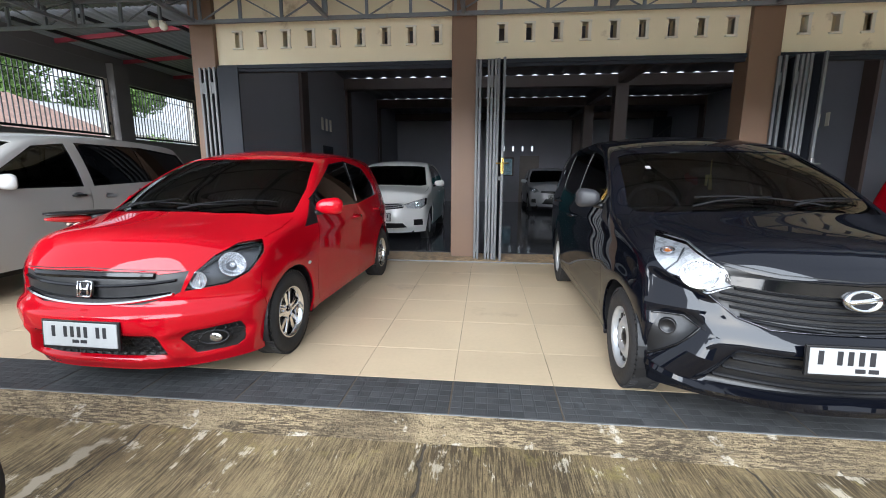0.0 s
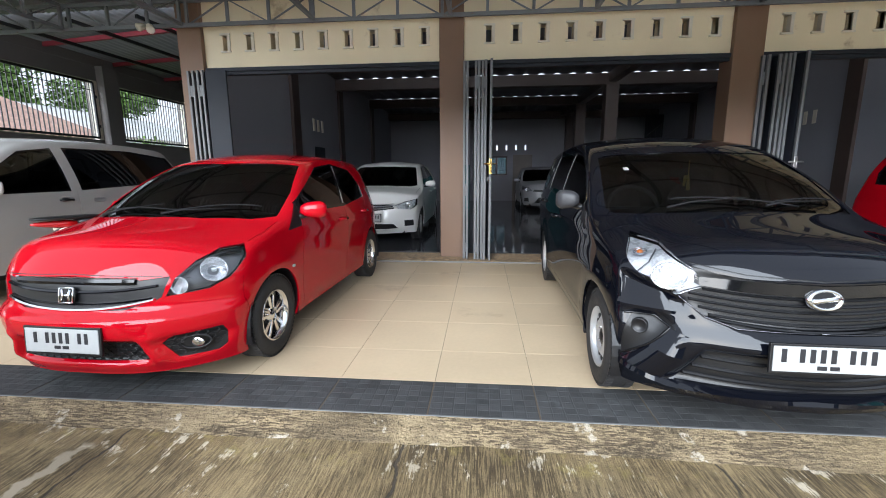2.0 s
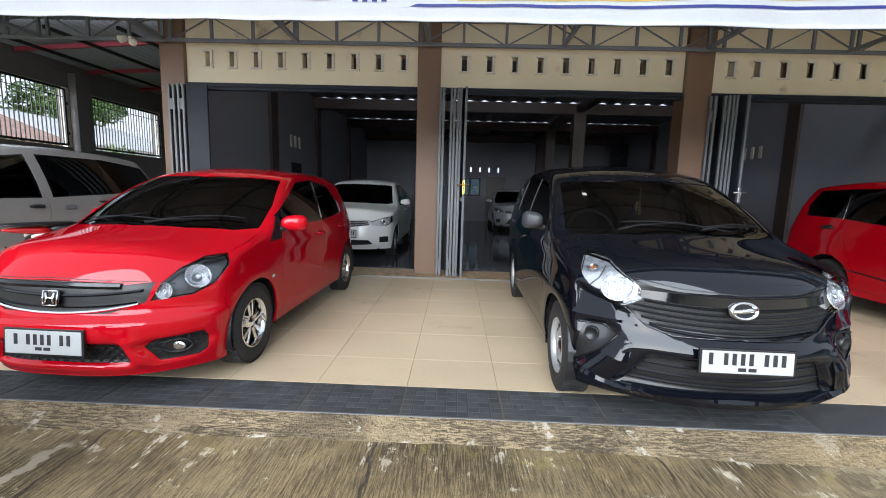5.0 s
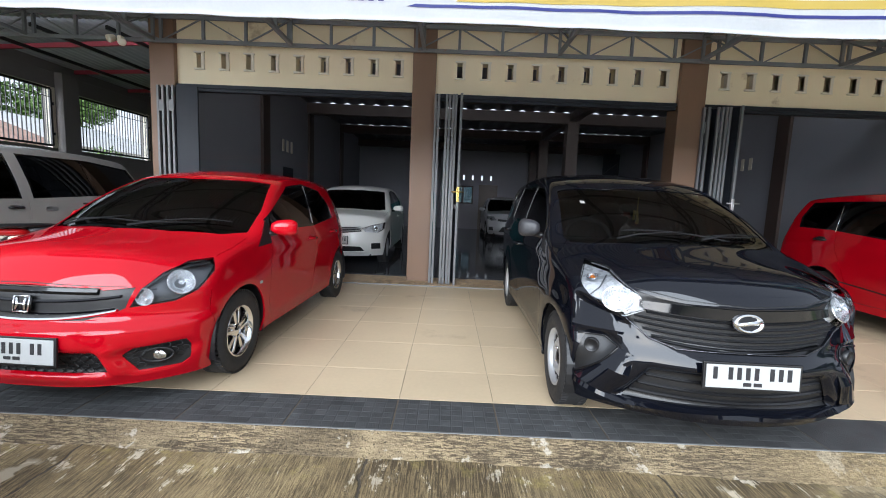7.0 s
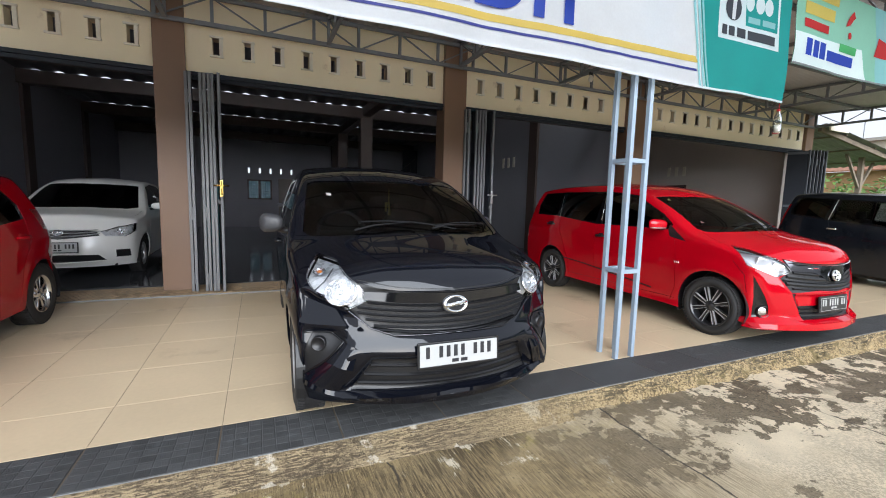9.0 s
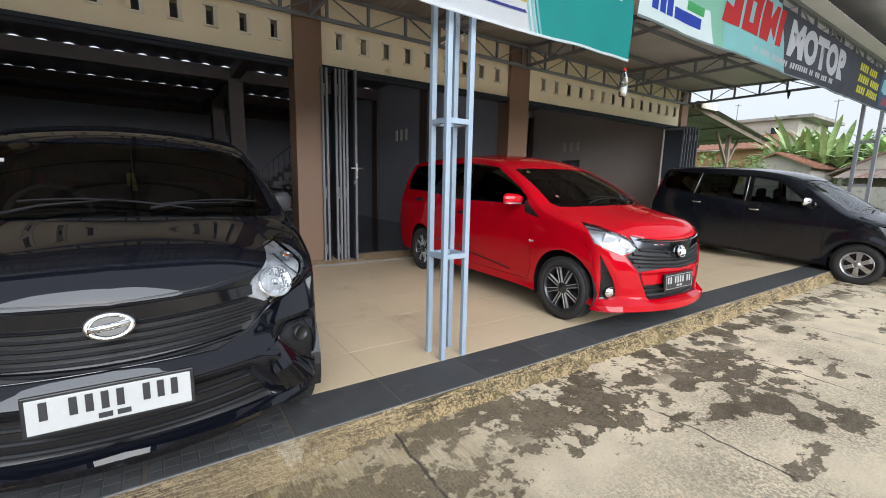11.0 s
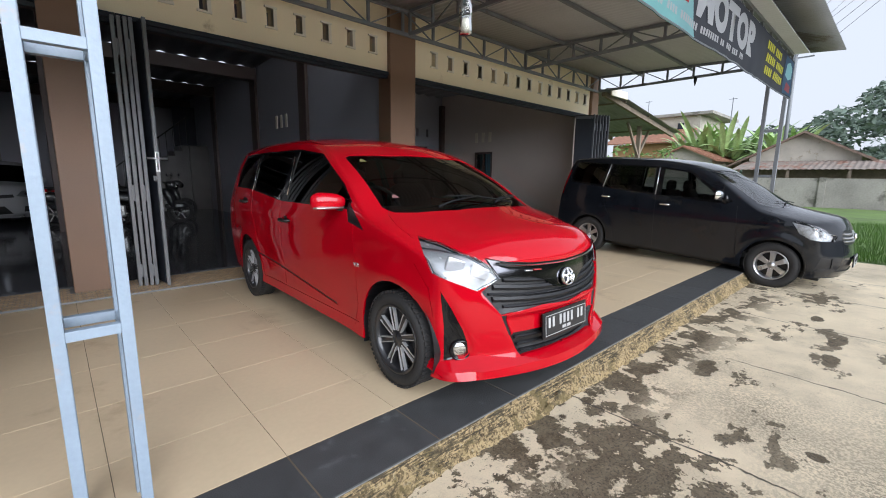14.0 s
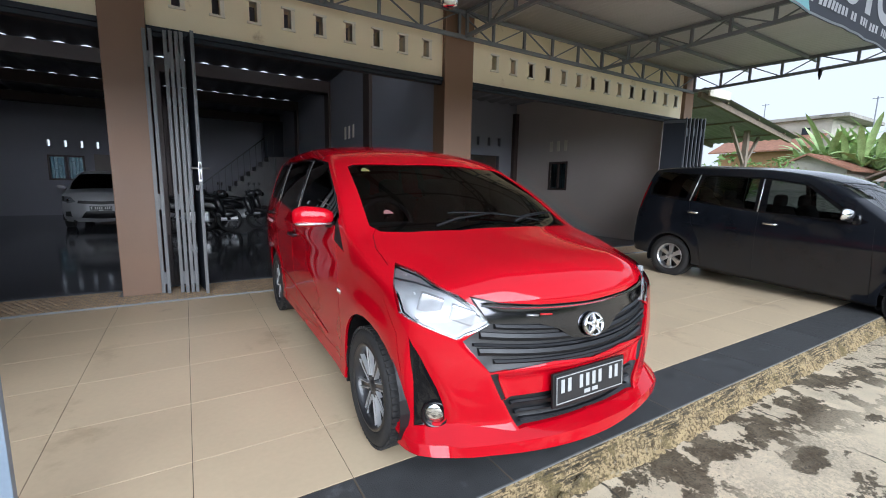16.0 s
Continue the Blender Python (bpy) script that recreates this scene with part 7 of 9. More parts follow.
# the white saloon inside
cuts = [
    ("window_surround", "side", [(1.30, 1.06), (1.75, 1.36), (2.2, 1.42), (2.75, 1.39), (3.20, 1.16), (3.1, 1.05), (1.3, 1.01)], True, M_gloss_black, 0.003, 0.01, ""),
    ("front_window", "side", [(1.38, 1.07), (1.77, 1.335), (2.15, 1.395), (2.15, 1.035), (1.4, 1.03)], True, M_tint, 0.006, 0.012, "dark tinted glass"),
    ("rear_window", "side", [(2.24, 1.395), (2.72, 1.37), (3.10, 1.16), (3.05, 1.075), (2.24, 1.04)], True, M_tint, 0.006, 0.012, "dark tinted glass"),
    ("windshield", "top", [(-0.001, 0.72), (0.35, 0.76), (0.60, 0.89), (0.72, 1.03), (0.60, 1.66), (0.3, 1.53), (-0.001, 1.49)], False, M_tint, 0.005, 0.012, "dark windscreen"),
    ("headlight", "corner", [(0.45, 0.11, 0.69), (0.62, 0.24, 0.75), (0.78, 0.50, 0.80), (0.80, 0.42, 0.68), (0.70, 0.27, 0.61), (0.50, 0.13, 0.62)], True, M_lens, 0.0, 0.02, "clear headlamp"),
    ("grille", "front", [(-0.001, 0.72), (0.40, 0.70), (0.44, 0.63), (-0.001, 0.585)], False, M_black, 0.01, 0.014, "dark grille with silver bars"),
    ("lower_intake", "front", [(-0.001, 0.37), (0.42, 0.36), (0.50, 0.27), (-0.001, 0.25)], False, M_black, 0.014, 0.014, "black lower air intake"),
    ("fog_bezel", "corner", [(0.60, 0.17, 0.42), (0.74, 0.30, 0.42), (0.75, 0.33, 0.31), (0.60, 0.19, 0.31)], True, M_black, 0.006, 0.012, ""),
]
seams = [("side", [(1.20, 0.98), (1.16, 0.6), (1.2, 0.26)], 0.006), ("side", [(2.20, 1.04), (2.18, 0.26)], 0.006), ("top", [(0.76, 0.6), (0.77, 0.98)], 0.006)]
car, surf, made = build_car("white_saloon", SEDAN, pose(-1.36, 7.55, 0.03, 0, 0, 0), M_whitepaint, "white saloon parked inside the hall behind the door",
                            dict(cuts=cuts, seams=seams, handles=[("h", 2.05, 0.86), ("h", 2.95, 0.9)], lamp_back=M_lampwhite), M_tint, "six")
slats(car, surf, [(0.70, 0.715, 0.42, 0.014), (0.665, 0.69, 0.44, 0.014), (0.625, 0.66, 0.44, 0.014)], M_alloy, out=0.006)
emblem(car, surf, 0.675, 0.12, 0.085, "ring")
number_plate(car, surf, 0.475, True, 0.45, 0.15)
for n_, ob in enumerate(made["headlight"]):
    lamp_bowl(ob, surf, (1 if n_ == 0 else -1) * 0.66, 0.69, 0.05, 0.9, 0.05)
for n_, ob in enumerate(made["fog_bezel"]):
    lamp_bowl(ob, surf, (1 if n_ == 0 else -1) * 0.68, 0.365, 0.034, 1.0, 0.03)
for s in (1, -1):
    door_mirror(car, s, (0.94, 1.32, 1.04), (0.2, 0.12, 0.13), M_whitepaint)
cabin(car, S=SEDAN, belt=0.98, seat_y=1.85)

# the small hatchback at the back of the hall
AGYA = dict(HATCH)
cuts = [
    ("front_window", "side", [(1.25, 1.065), (1.37, 1.115), (1.88, 1.318), (2.27, 1.36), (2.15, 0.98), (1.40, 0.985), (1.23, 1.0)], True, M_tint, 0.004, 0.012, "dark tinted glass"),
    ("rear_window", "side", [(2.36, 1.352), (2.73, 1.30), (2.90, 1.13), (2.90, 1.028), (2.22, 0.972)], True, M_tint, 0.004, 0.012, "dark tinted glass"),
    ("windshield", "top", [(-0.001, 0.655), (0.35, 0.70), (0.62, 0.84), (0.735, 0.985), (0.715, 1.26), (0.60, 1.69), (0.30, 1.565), (-0.001, 1.51)], False, M_tint, 0.005, 0.012, "dark windscreen"),
    ("headlight", "corner", [(0.50, 0.135, 0.66), (0.60, 0.25, 0.78), (0.774, 0.50, 0.80), (0.80, 0.45, 0.70), (0.66, 0.25, 0.63)], True, M_lens, 0.0, 0.02, "clear headlamp"),
    ("grille", "front", [(-0.001, 0.68), (0.45, 0.70), (0.47, 0.63), (-0.001, 0.60)], False, M_black, 0.01, 0.014, "black upper grille"),
    ("lower_intake", "front", [(-0.001, 0.44), (0.30, 0.44), (0.42, 0.26), (-0.001, 0.24)], False, M_black, 0.014, 0.014, "black lower air intake"),
    ("fog_bezel", "corner", [(0.60, 0.20, 0.43), (0.73, 0.31, 0.42), (0.73, 0.33, 0.30), (0.58, 0.21, 0.30)], True, M_black, 0.006, 0.012, ""),
]
car, surf, made = build_car("small_silver_hatchback", AGYA, pose(2.78, 14.4, 0.03, 0, 0, 0), M_silverpaint, "small silver hatchback at the back of the dark hall",
                            dict(cuts=cuts, seams=[], handles=[("h", 2.06, 0.84)]), M_tint, "six")
number_plate(car, surf, 0.5, False, 0.44, 0.14)
for n_, ob in enumerate(made["headlight"]):
    lamp_bowl(ob, surf, (1 if n_ == 0 else -1) * 0.67, 0.70, 0.05, 0.9, 0.05)
for s in (1, -1):
    door_mirror(car, s, (0.925, 1.20, 1.0), (0.20, 0.13, 0.13), M_silverpaint)


# ---- folding doors ----
M_doorslate = mat("slate_steel_slat", (0.11, 0.12, 0.14), 0.45, vary=0.1)
def folding_door(x0, flip, ys, front_lean, label, lock_m, leaf=True, paint=M_doorgrey):
    """A folded-back stack of steel slats standing out from the doorway, a dark leaf beside it and a bolt on the last slat."""
    ob = thing("folding_door", label, "folding door", "folding doors", pose(0, 0, 0))
    n_ = len(ys)
    for k, (dx, y) in enumerate(ys):
        x = x0 + flip * dx
        bm = bmesh.new()
        add_box(bm, (x - 0.017, y - 0.028, 0.022), (x + 0.017, y + 0.012, 2.79), 0.005)
        part("slat", bm, paint, ob)
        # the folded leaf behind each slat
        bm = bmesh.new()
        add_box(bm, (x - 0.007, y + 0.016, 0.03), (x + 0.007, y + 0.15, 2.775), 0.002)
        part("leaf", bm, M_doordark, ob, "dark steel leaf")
    for k, (dx, y) in enumerate(ys[:-1]):
        if k % 2 == 0:
            bm = bmesh.new()
            xa, xb = sorted((x0 + flip * dx, x0 + flip * ys[k + 1][0]))
            add_box(bm, (xa + 0.004, y - 0.024, 0.95), (xb - 0.004, y - 0.012, 1.12), 0.003)
            add_box(bm, (xa + 0.004, y - 0.024, 2.42), (xb - 0.004, y - 0.012, 2.58), 0.003)
            add_box(bm, (xa + 0.004, y - 0.024, 0.12), (xb - 0.004, y - 0.012, 0.26), 0.003)
            part("hinge_plate", bm, paint, ob)
    if leaf:
        dx, y = ys[-1]
        x = x0 + flip * (dx + 0.01)
        bm = bmesh.new()
        add_bar(bm, (x - flip * 0.02, y + 0.05, 1.41), (x - flip * 0.07, y + 0.38, 1.41), 0.012, 2.75)
        part("leaf", bm, M_doordark, ob, "dark steel leaf")
    if lock_m:
        dx, y = ys[-1]
        x = x0 + flip * dx
        bm = bmesh.new()
        add_box(bm, (x - 0.018, y - 0.042, 1.26), (x + 0.018, y - 0.028, 1.47), 0.004)
        add_tube(bm, [(x - 0.09, y - 0.05, 1.40), (x + 0.09, y - 0.05, 1.40)], 0.011, 10)
        add_tube(bm, [(x - 0.0, y - 0.058, 1.28), (x, y - 0.058, 1.46)], 0.009, 10)
        part("bolt", bm, lock_m, ob, "brass bolt" if lock_m is M_brass else "steel bolt")
        bm = bmesh.new()
        add_box(bm, (x - 0.05, y - 0.04, 1.17), (x - 0.01, y - 0.03, 1.22), 0.004)
        add_tube(bm, [(x - 0.03, y - 0.045, 1.215), (x - 0.03, y - 0.045, 1.16)], 0.012, 8)
        part("hasp", bm, M_doorgrey, ob)
    return ob


M_brass = mat("brass", (0.75, 0.5, 0.14), 0.25, metal=1.0, vary=0.08)
stack_b = [(0.03, 6.46), (0.075, 6.44), (0.19, 6.43), (0.235, 6.42), (0.285, 6.41), (0.325, 6.40), (0.40, 6.34)]
folding_door(0.335, 1, stack_b, 0, "folded grey steel slat door with a brass bolt", M_brass)
stack_c = [(0.02, 6.60), (0.075, 6.57), (0.20, 6.55), (0.25, 6.53), (0.30, 6.52), (0.345, 6.51), (0.44, 6.40)]
folding_door(4.30, 1, stack_c, 0, "folded grey steel slat door with a steel bolt", M_alloy)
stack_a = [(0.05, 6.55), (0.13, 6.54), (0.21, 6.53), (0.29, 6.52)]
folding_door(-3.80, 1, stack_a, 0, "folded grey steel slat door beside the carport", None)
stack_d = [(0.0, 6.28), (0.085, 6.25), (0.17, 6.22), (0.255, 6.19), (0.34, 6.16), (0.42, 6.13)]
end_door = folding_door(13.70, 1, stack_d, 0, "folded dark steel door at the end bay", None, False, M_doorslate)
bm = bmesh.new()
add_bar(bm, (13.49, 6.645, 1.40), (13.685, 6.285, 1.40), 0.02, 2.74)
part("leaf", bm, M_doordark, end_door, "dark steel leaf")
for z in (0.06, 1.4, 2.72):
    bm = bmesh.new()
    add_bar(bm, (13.478, 6.635, z), (13.672, 6.278, z), 0.02, 0.06)
    part("leaf_rail", bm, M_doorslate, end_door)
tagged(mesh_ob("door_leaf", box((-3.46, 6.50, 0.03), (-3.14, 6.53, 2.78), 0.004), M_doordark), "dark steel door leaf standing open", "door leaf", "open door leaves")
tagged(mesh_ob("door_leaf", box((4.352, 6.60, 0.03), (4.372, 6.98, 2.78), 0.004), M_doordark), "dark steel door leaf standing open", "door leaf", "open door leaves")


# ---- lattice posts ----
def lattice_post(name, x0, x1, y0, y1, z0, z1, rungs, w, material, label):
    ob = thing(name, label, "post", "", pose(0, 0, 0))
    for x in (x0, x1):
        for y in (y0, y1):
            bm = bmesh.new()
            add_box(bm, (x - w / 2, y - w / 2, z0), (x + w / 2, y + w / 2, z1), 0.003)
            part("leg", bm, material, ob)
    for z in rungs:
        for a, b in (((x0 + w / 2, y0, z), (x1 - w / 2, y0, z)), ((x0 + w / 2, y1, z), (x1 - w / 2, y1, z)), ((x0, y0 + w / 2, z), (x0, y1 - w / 2, z)), ((x1, y0 + w / 2, z), (x1, y1 - w / 2, z))):
            bm = bmesh.new()
            add_bar(bm, a, b, w * 0.96, w * 0.96, bevel=0.002)
            part("rung", bm, material, ob)
    return ob


lattice_post("lattice_post", 3.853, 4.03, 2.716, 2.893, 0.0, 3.38, (0.735, 1.63, 2.52), 0.036, M_post, "pale blue-grey steel lattice post on the terrace")
post_end = thing("lattice_post", "grey steel lattice post at the end of the canopy", "post", "", pose(0, 0, 0))
for y in (2.70, 2.98):
    bm = bmesh.new()
    add_bar(bm, (14.05, y, -0.22), (14.05, y, 3.4), 0.06, 0.06, bevel=0.004)
    part("leg", bm, M_truss, post_end)
for z in (0.5, 1.35, 2.2, 3.05):
    bm = bmesh.new()
    add_bar(bm, (14.05, 2.73, z), (14.05, 2.95, z), 0.05, 0.05)
    part("rung", bm, M_truss, post_end)

# small lamps under the trusses
def bulb_lamp(x, y, z, label):
    ob = thing("ceiling_bulb", label, "lamp", "lamps under the canopy", pose(x, y, z))
    bm = bmesh.new()
    add_lathe(bm, [(0.0, 0.03), (-0.03, 0.034), (-0.05, 0.026)], 16, "z")
    part("lamp_holder", bm, M_black, ob)
    bm = bmesh.new()
    add_lathe(bm, [(-0.05, 0.018), (-0.07, 0.032), (-0.10, 0.042), (-0.13, 0.036), (-0.148, 0.018), (-0.152, 0.0006)], 20, "z")
    part("bulb", bm, M_trim_white, ob, "white bulb, unlit")
    return ob


bulb_lamp(6.1, 5.7, 3.40, "white unlit bulb hanging from a canopy truss")
ob = thing("twin_lamp", "white twin spotlight fixed to a truss", "lamp", "", pose(-4.2, 6.42, 3.36))
for s in (-1, 1):
    bm = bmesh.new()
    add_lathe(bm, [(0.02, 0.03), (0.0, 0.045), (-0.07, 0.055), (-0.085, 0.05), (-0.086, 0.0006)], 18, "y", Matrix.Translation((s * 0.06, -0.02, -0.02 * s)) @ pose(0, 0, 0, 25, 0, s * 30))
    part("lamp_head", bm, M_trim_white, ob)
bm = bmesh.new()
add_box(bm, (-0.03, -0.01, 0.0), (0.03, 0.06, 0.06), 0.006)
part("bracket", bm, M_trim_white, ob)
bm = bmesh.new()
add_tube(bm, [(14.2, 4.3, 3.42), (14.2, 4.3, 3.33), (14.2, 4.3, 3.24)], 0.03, 8, radii=[0.035, 0.03, 0.008])
tagged(mesh_ob("lamp_holder", bm, M_black), "black empty lamp holder under the end truss", "lamp holder")


# ---- banners ----
def cloth(name, x0, x1, y, z0, z1, sag, waves, material, parent, nx=60, nz=10, bottom=None):
    bm = bmesh.new()
    grid = []
    for j in range(nz + 1):
        row = []
        for i in range(nx + 1):
            f, g = i / nx, j / nz
            x = x0 + (x1 - x0) * f
            lo = (bottom(x) if bottom else z0) - sag * math.sin(math.pi * f)
            z = lo + (z1 - lo) * g
            yy = y + waves * (noise.noise((x * 1.3, g * 1.5, 2.2)) + 0.4 * noise.noise((x * 4, g * 2.5, 5.1))) * (1.2 - g)
            row.append(bm.verts.new((x, yy, z)))
        grid.append(row)
    for a, b in zip(grid, grid[1:]):
        for i in range(nx):
            bm.faces.new((a[i], a[i + 1], b[i + 1], b[i])).smooth = True
    return part(name, bm, material, parent)


def banner_height(x, g, x0, x1, y, z0, z1, sag, waves, bottom=None):
    f = (x - x0) / (x1 - x0)
    lo = (bottom(x) if bottom else z0) - sag * math.sin(math.pi * f)
    return y + waves * (noise.noise((x * 1.3, g * 1.5, 2.2)) + 0.4 * noise.noise((x * 4, g * 2.5, 5.1))) * (1.2 - g), lo + (z1 - lo) * g


def on_cloth(name, outline, spec, material, parent, off=0.004, cell=0.07):
    """A printed shape that follows the cloth: an outline of (x, height share) filled on a fine grid."""
    bm = bmesh.new()
    xs_ = [p[0] for p in outline]
    gs_ = [p[1] for p in outline]
    vs = [bm.verts.new((p[0], 0, p[1])) for p in outline]
    bm.faces.new(vs)
    k = int((max(xs_) - min(xs_)) / cell)
    for i in range(1, k + 1):
        bmesh.ops.bisect_plane(bm, geom=list(bm.verts) + list(bm.edges) + list(bm.faces), plane_co=(min(xs_) + i * cell, 0, 0), plane_no=(1, 0, 0))
    for i in range(1, 10):
        bmesh.ops.bisect_plane(bm, geom=list(bm.verts) + list(bm.edges) + list(bm.faces), plane_co=(0, 0, i / 10), plane_no=(0, 0, 1))
    for v in bm.verts:
        y, z = banner_height(v.co.x, v.co.z, *spec)
        v.co.y, v.co.z = y - off, z
    for f in bm.faces:
        f.smooth = True
        f.normal_update()
    ob = part(name, bm, material, parent)
    return ob


def print_mat(name, c, rough=0.45):
    return cloth_print(name, c)


P_white = print_mat("banner_white", (0.82, 0.85, 0.88))
P_yellow = print_mat("banner_yellow", (0.68, 0.52, 0.13))
P_navy = print_mat("banner_navy", (0.05, 0.06, 0.28))
P_blue = print_mat("banner_blue", (0.03, 0.07, 0.42))
P_teal = print_mat("banner_teal", (0.02, 0.33, 0.31))
P_pale_teal = print_mat("banner_pale_teal", (0.30, 0.58, 0.60))
P_mint = print_mat("banner_mint", (0.32, 0.66, 0.50))
P_green = print_mat("banner_green", (0.10, 0.42, 0.16))
P_dark = print_mat("banner_charcoal", (0.06, 0.065, 0.08))
P_red = print_mat("banner_red", (0.55, 0.03, 0.03))
P_lime = print_mat("banner_lime_yellow", (0.62, 0.60, 0.08))
P_slate = print_mat("banner_slate_blue", (0.06, 0.12, 0.2))
P_plum = print_mat("banner_plum", (0.3, 0.08, 0.1))
P_silver = print_mat("banner_silver", (0.55, 0.56, 0.58))
P_grey = print_mat("banner_grey", (0.25, 0.27, 0.28))

ban1 = thing("banner", "white sales banner with yellow and navy stripes and a teal end", "banner", "banners on the eave", pose(0, 0, 0))
B1 = (-3.7, 5.535, 2.60, 2.235, 3.5, 0.0, 0.035)
cloth("cloth", *B1, P_white, ban1, 130, 10)
gz = lambda z: (z - 2.235) / (3.5 - 2.235)
for nm, x0, za, zb, high, m_ in (("navy_stripe", 0.33, 2.311, 2.358, 0.017, P_navy), ("yellow_stripe", 0.60, 2.348, 2.422, 0.045, P_yellow)):
    on_cloth(nm, [(x0, gz(za)), (4.40, gz(zb)), (4.40 - high, gz(zb + high)), (x0 + 0.05, gz(za + high))], B1, m_, ban1)
on_cloth("teal_panel", [(4.52, 0.0), (5.53, 0.0), (5.53, 0.999), (4.18, 0.999)], B1, P_teal, ban1, 0.004)
for k in range(3):
    on_cloth("teal_line", [(4.44 + 0.045 * k, 0.0), (4.46 + 0.045 * k, 0.0), (4.12 + 0.045 * k, 0.999), (4.09 + 0.045 * k, 0.999)], B1, P_pale_teal, ban1, 0.006 + 0.001 * k)
on_cloth("white_panel", [(4.60, gz(2.655)), (5.385, gz(2.655)), (5.36, gz(3.15)), (4.56, gz(3.15))], B1, P_white, ban1, 0.008)
on_cloth("white_hem", [(-3.7, 0.0), (5.53, 0.0), (5.53, gz(2.252)), (-3.7, gz(2.252))], B1, P_white, ban1, 0.009)
# the mark on the white panel and the lines under it, as plain shapes
on_cloth("mark_ground", [(4.93, gz(2.80)), (5.35, gz(2.80)), (5.33, gz(3.12)), (4.91, gz(3.12))], B1, P_teal, ban1, 0.0095)
ring = [(4.76 + 0.10 * math.cos(t), gz(2.91 + 0.10 * math.sin(t))) for t in [2 * math.pi * k / 20 for k in range(20)]]
on_cloth("mark", ring, B1, P_dark, ban1, 0.011)
on_cloth("mark", [(4.745, gz(2.82)), (4.785, gz(2.82)), (4.79, gz(2.99)), (4.74, gz(2.99))], B1, P_white, ban1, 0.0125)
for x in (4.97, 5.10, 5.21):
    ring = [(x + 0.055 * math.cos(t), gz(2.99 + 0.07 * math.sin(t))) for t in [2 * math.pi * k / 16 for k in range(16)]]
    on_cloth("mark", ring, B1, P_white, ban1, 0.0115)
for x, w in ((4.96, 0.15), (5.14, 0.17)):
    on_cloth("text_bar", [(x, gz(2.83)), (x + w, gz(2.83)), (x + w, gz(2.88)), (x, gz(2.88))], B1, P_pale_teal, ban1, 0.011)
for x, w in ((4.64, 0.06), (4.72, 0.07), (4.82, 0.11), (4.96, 0.36)):
    on_cloth("text_bar", [(x, gz(2.69)), (x + w, gz(2.69)), (x + w, gz(2.765)), (x, gz(2.765))], B1, P_dark, ban1, 0.011)
for k in range(4):
    on_cloth("text_bar", [(0.01 + 0.055 * k, gz(2.333)), (0.04 + 0.055 * k, gz(2.333)), (0.04 + 0.055 * k, gz(2.42)), (0.01 + 0.055 * k, gz(2.42))], B1, P_navy, ban1, 0.006)
for x, w in ((-0.85, 0.12), (-0.68, 0.2), (-0.42, 0.1), (-0.28, 0.16)):
    on_cloth("text_bar", [(x, gz(2.345)), (x + w, gz(2.345)), (x + w, gz(2.42)), (x, gz(2.42))], B1, P_navy, ban1, 0.006)


def letters(text, x, z, size, material, parent, spec, name="lettering", stretch=1.0, bold=0.012, slant=0.0, label="blue printed letters"):
    """Printed letters laid on the cloth."""
    cu = bpy.data.curves.new(name, "FONT")
    cu.body, cu.size, cu.offset = text, size, bold
    tmp = new("tmp", cu)
    me = bpy.data.meshes.new_from_object(tmp.evaluated_get(bpy.context.evaluated_depsgraph_get()))
    bpy.data.objects.remove(tmp)
    bm = bmesh.new()
    bm.from_mesh(me)
    bpy.data.meshes.remove(me)
    for v in bm.verts:
        px, pz = x + v.co.x * stretch + slant * v.co.y, z + v.co.y
        g = (pz - spec[3]) / (spec[4] - spec[3])
        yy, _ = banner_height(min(max(px, spec[0]), spec[1]), g, *spec)
        v.co = (px, yy - 0.011, pz)
    return part(name, bm, material, parent, label)


letters("KREDIT", 1.34, 2.482, 0.62, P_blue, ban1, B1, stretch=0.918, bold=0.014)

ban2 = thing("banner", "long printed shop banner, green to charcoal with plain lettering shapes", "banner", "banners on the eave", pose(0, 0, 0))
B2 = (5.57, 13.75, 2.58, 2.55, 3.33, 0.0, 0.03, lambda x: 2.585 + 0.012 * (x - 5.5))
cloth("cloth", 5.57, 13.75, 2.58, 2.55, 3.33, 0.0, 0.03, P_dark, ban2, 110, 8, B2[7])
on_cloth("mint_field", [(5.57, 0.0), (8.3, 0.0), (7.7, 0.999), (5.57, 0.999)], B2, P_mint, ban2, 0.004)
on_cloth("pale_teal_field", [(7.1, 0.0), (8.75, 0.0), (8.35, 0.999), (6.9, 0.999)], B2, P_pale_teal, ban2, 0.006)
on_cloth("white_panel", [(5.57, 0.02), (6.9, 0.02), (6.75, 0.40), (5.57, 0.38)], B2, P_white, ban2, 0.007)
for x, w, h in ((5.75, 0.10, 0.2), (5.88, 0.10, 0.2), (6.0, 0.10, 0.2), (6.13, 0.50, 0.13)):
    on_cloth("mark", [(x, 0.14), (x + w, 0.14), (x + w, 0.14 + h), (x, 0.14 + h)], B2, P_blue, ban2, 0.009)
on_cloth("red_bar", [(5.70, 0.46), (6.12, 0.46), (6.12, 0.56), (5.70, 0.56)], B2, P_red, ban2, 0.008)
on_cloth("text_bar", [(5.70, 0.62), (6.2, 0.62), (6.2, 0.76), (5.70, 0.76)], B2, P_yellow, ban2, 0.008)
on_cloth("text_bar", [(5.70, 0.82), (6.25, 0.82), (6.25, 0.94), (5.70, 0.94)], B2, P_yellow, ban2, 0.008)
letters("6", 6.40, 2.90, 0.42, P_red, ban2, B2, stretch=0.9, bold=0.015, label="red printed figure")
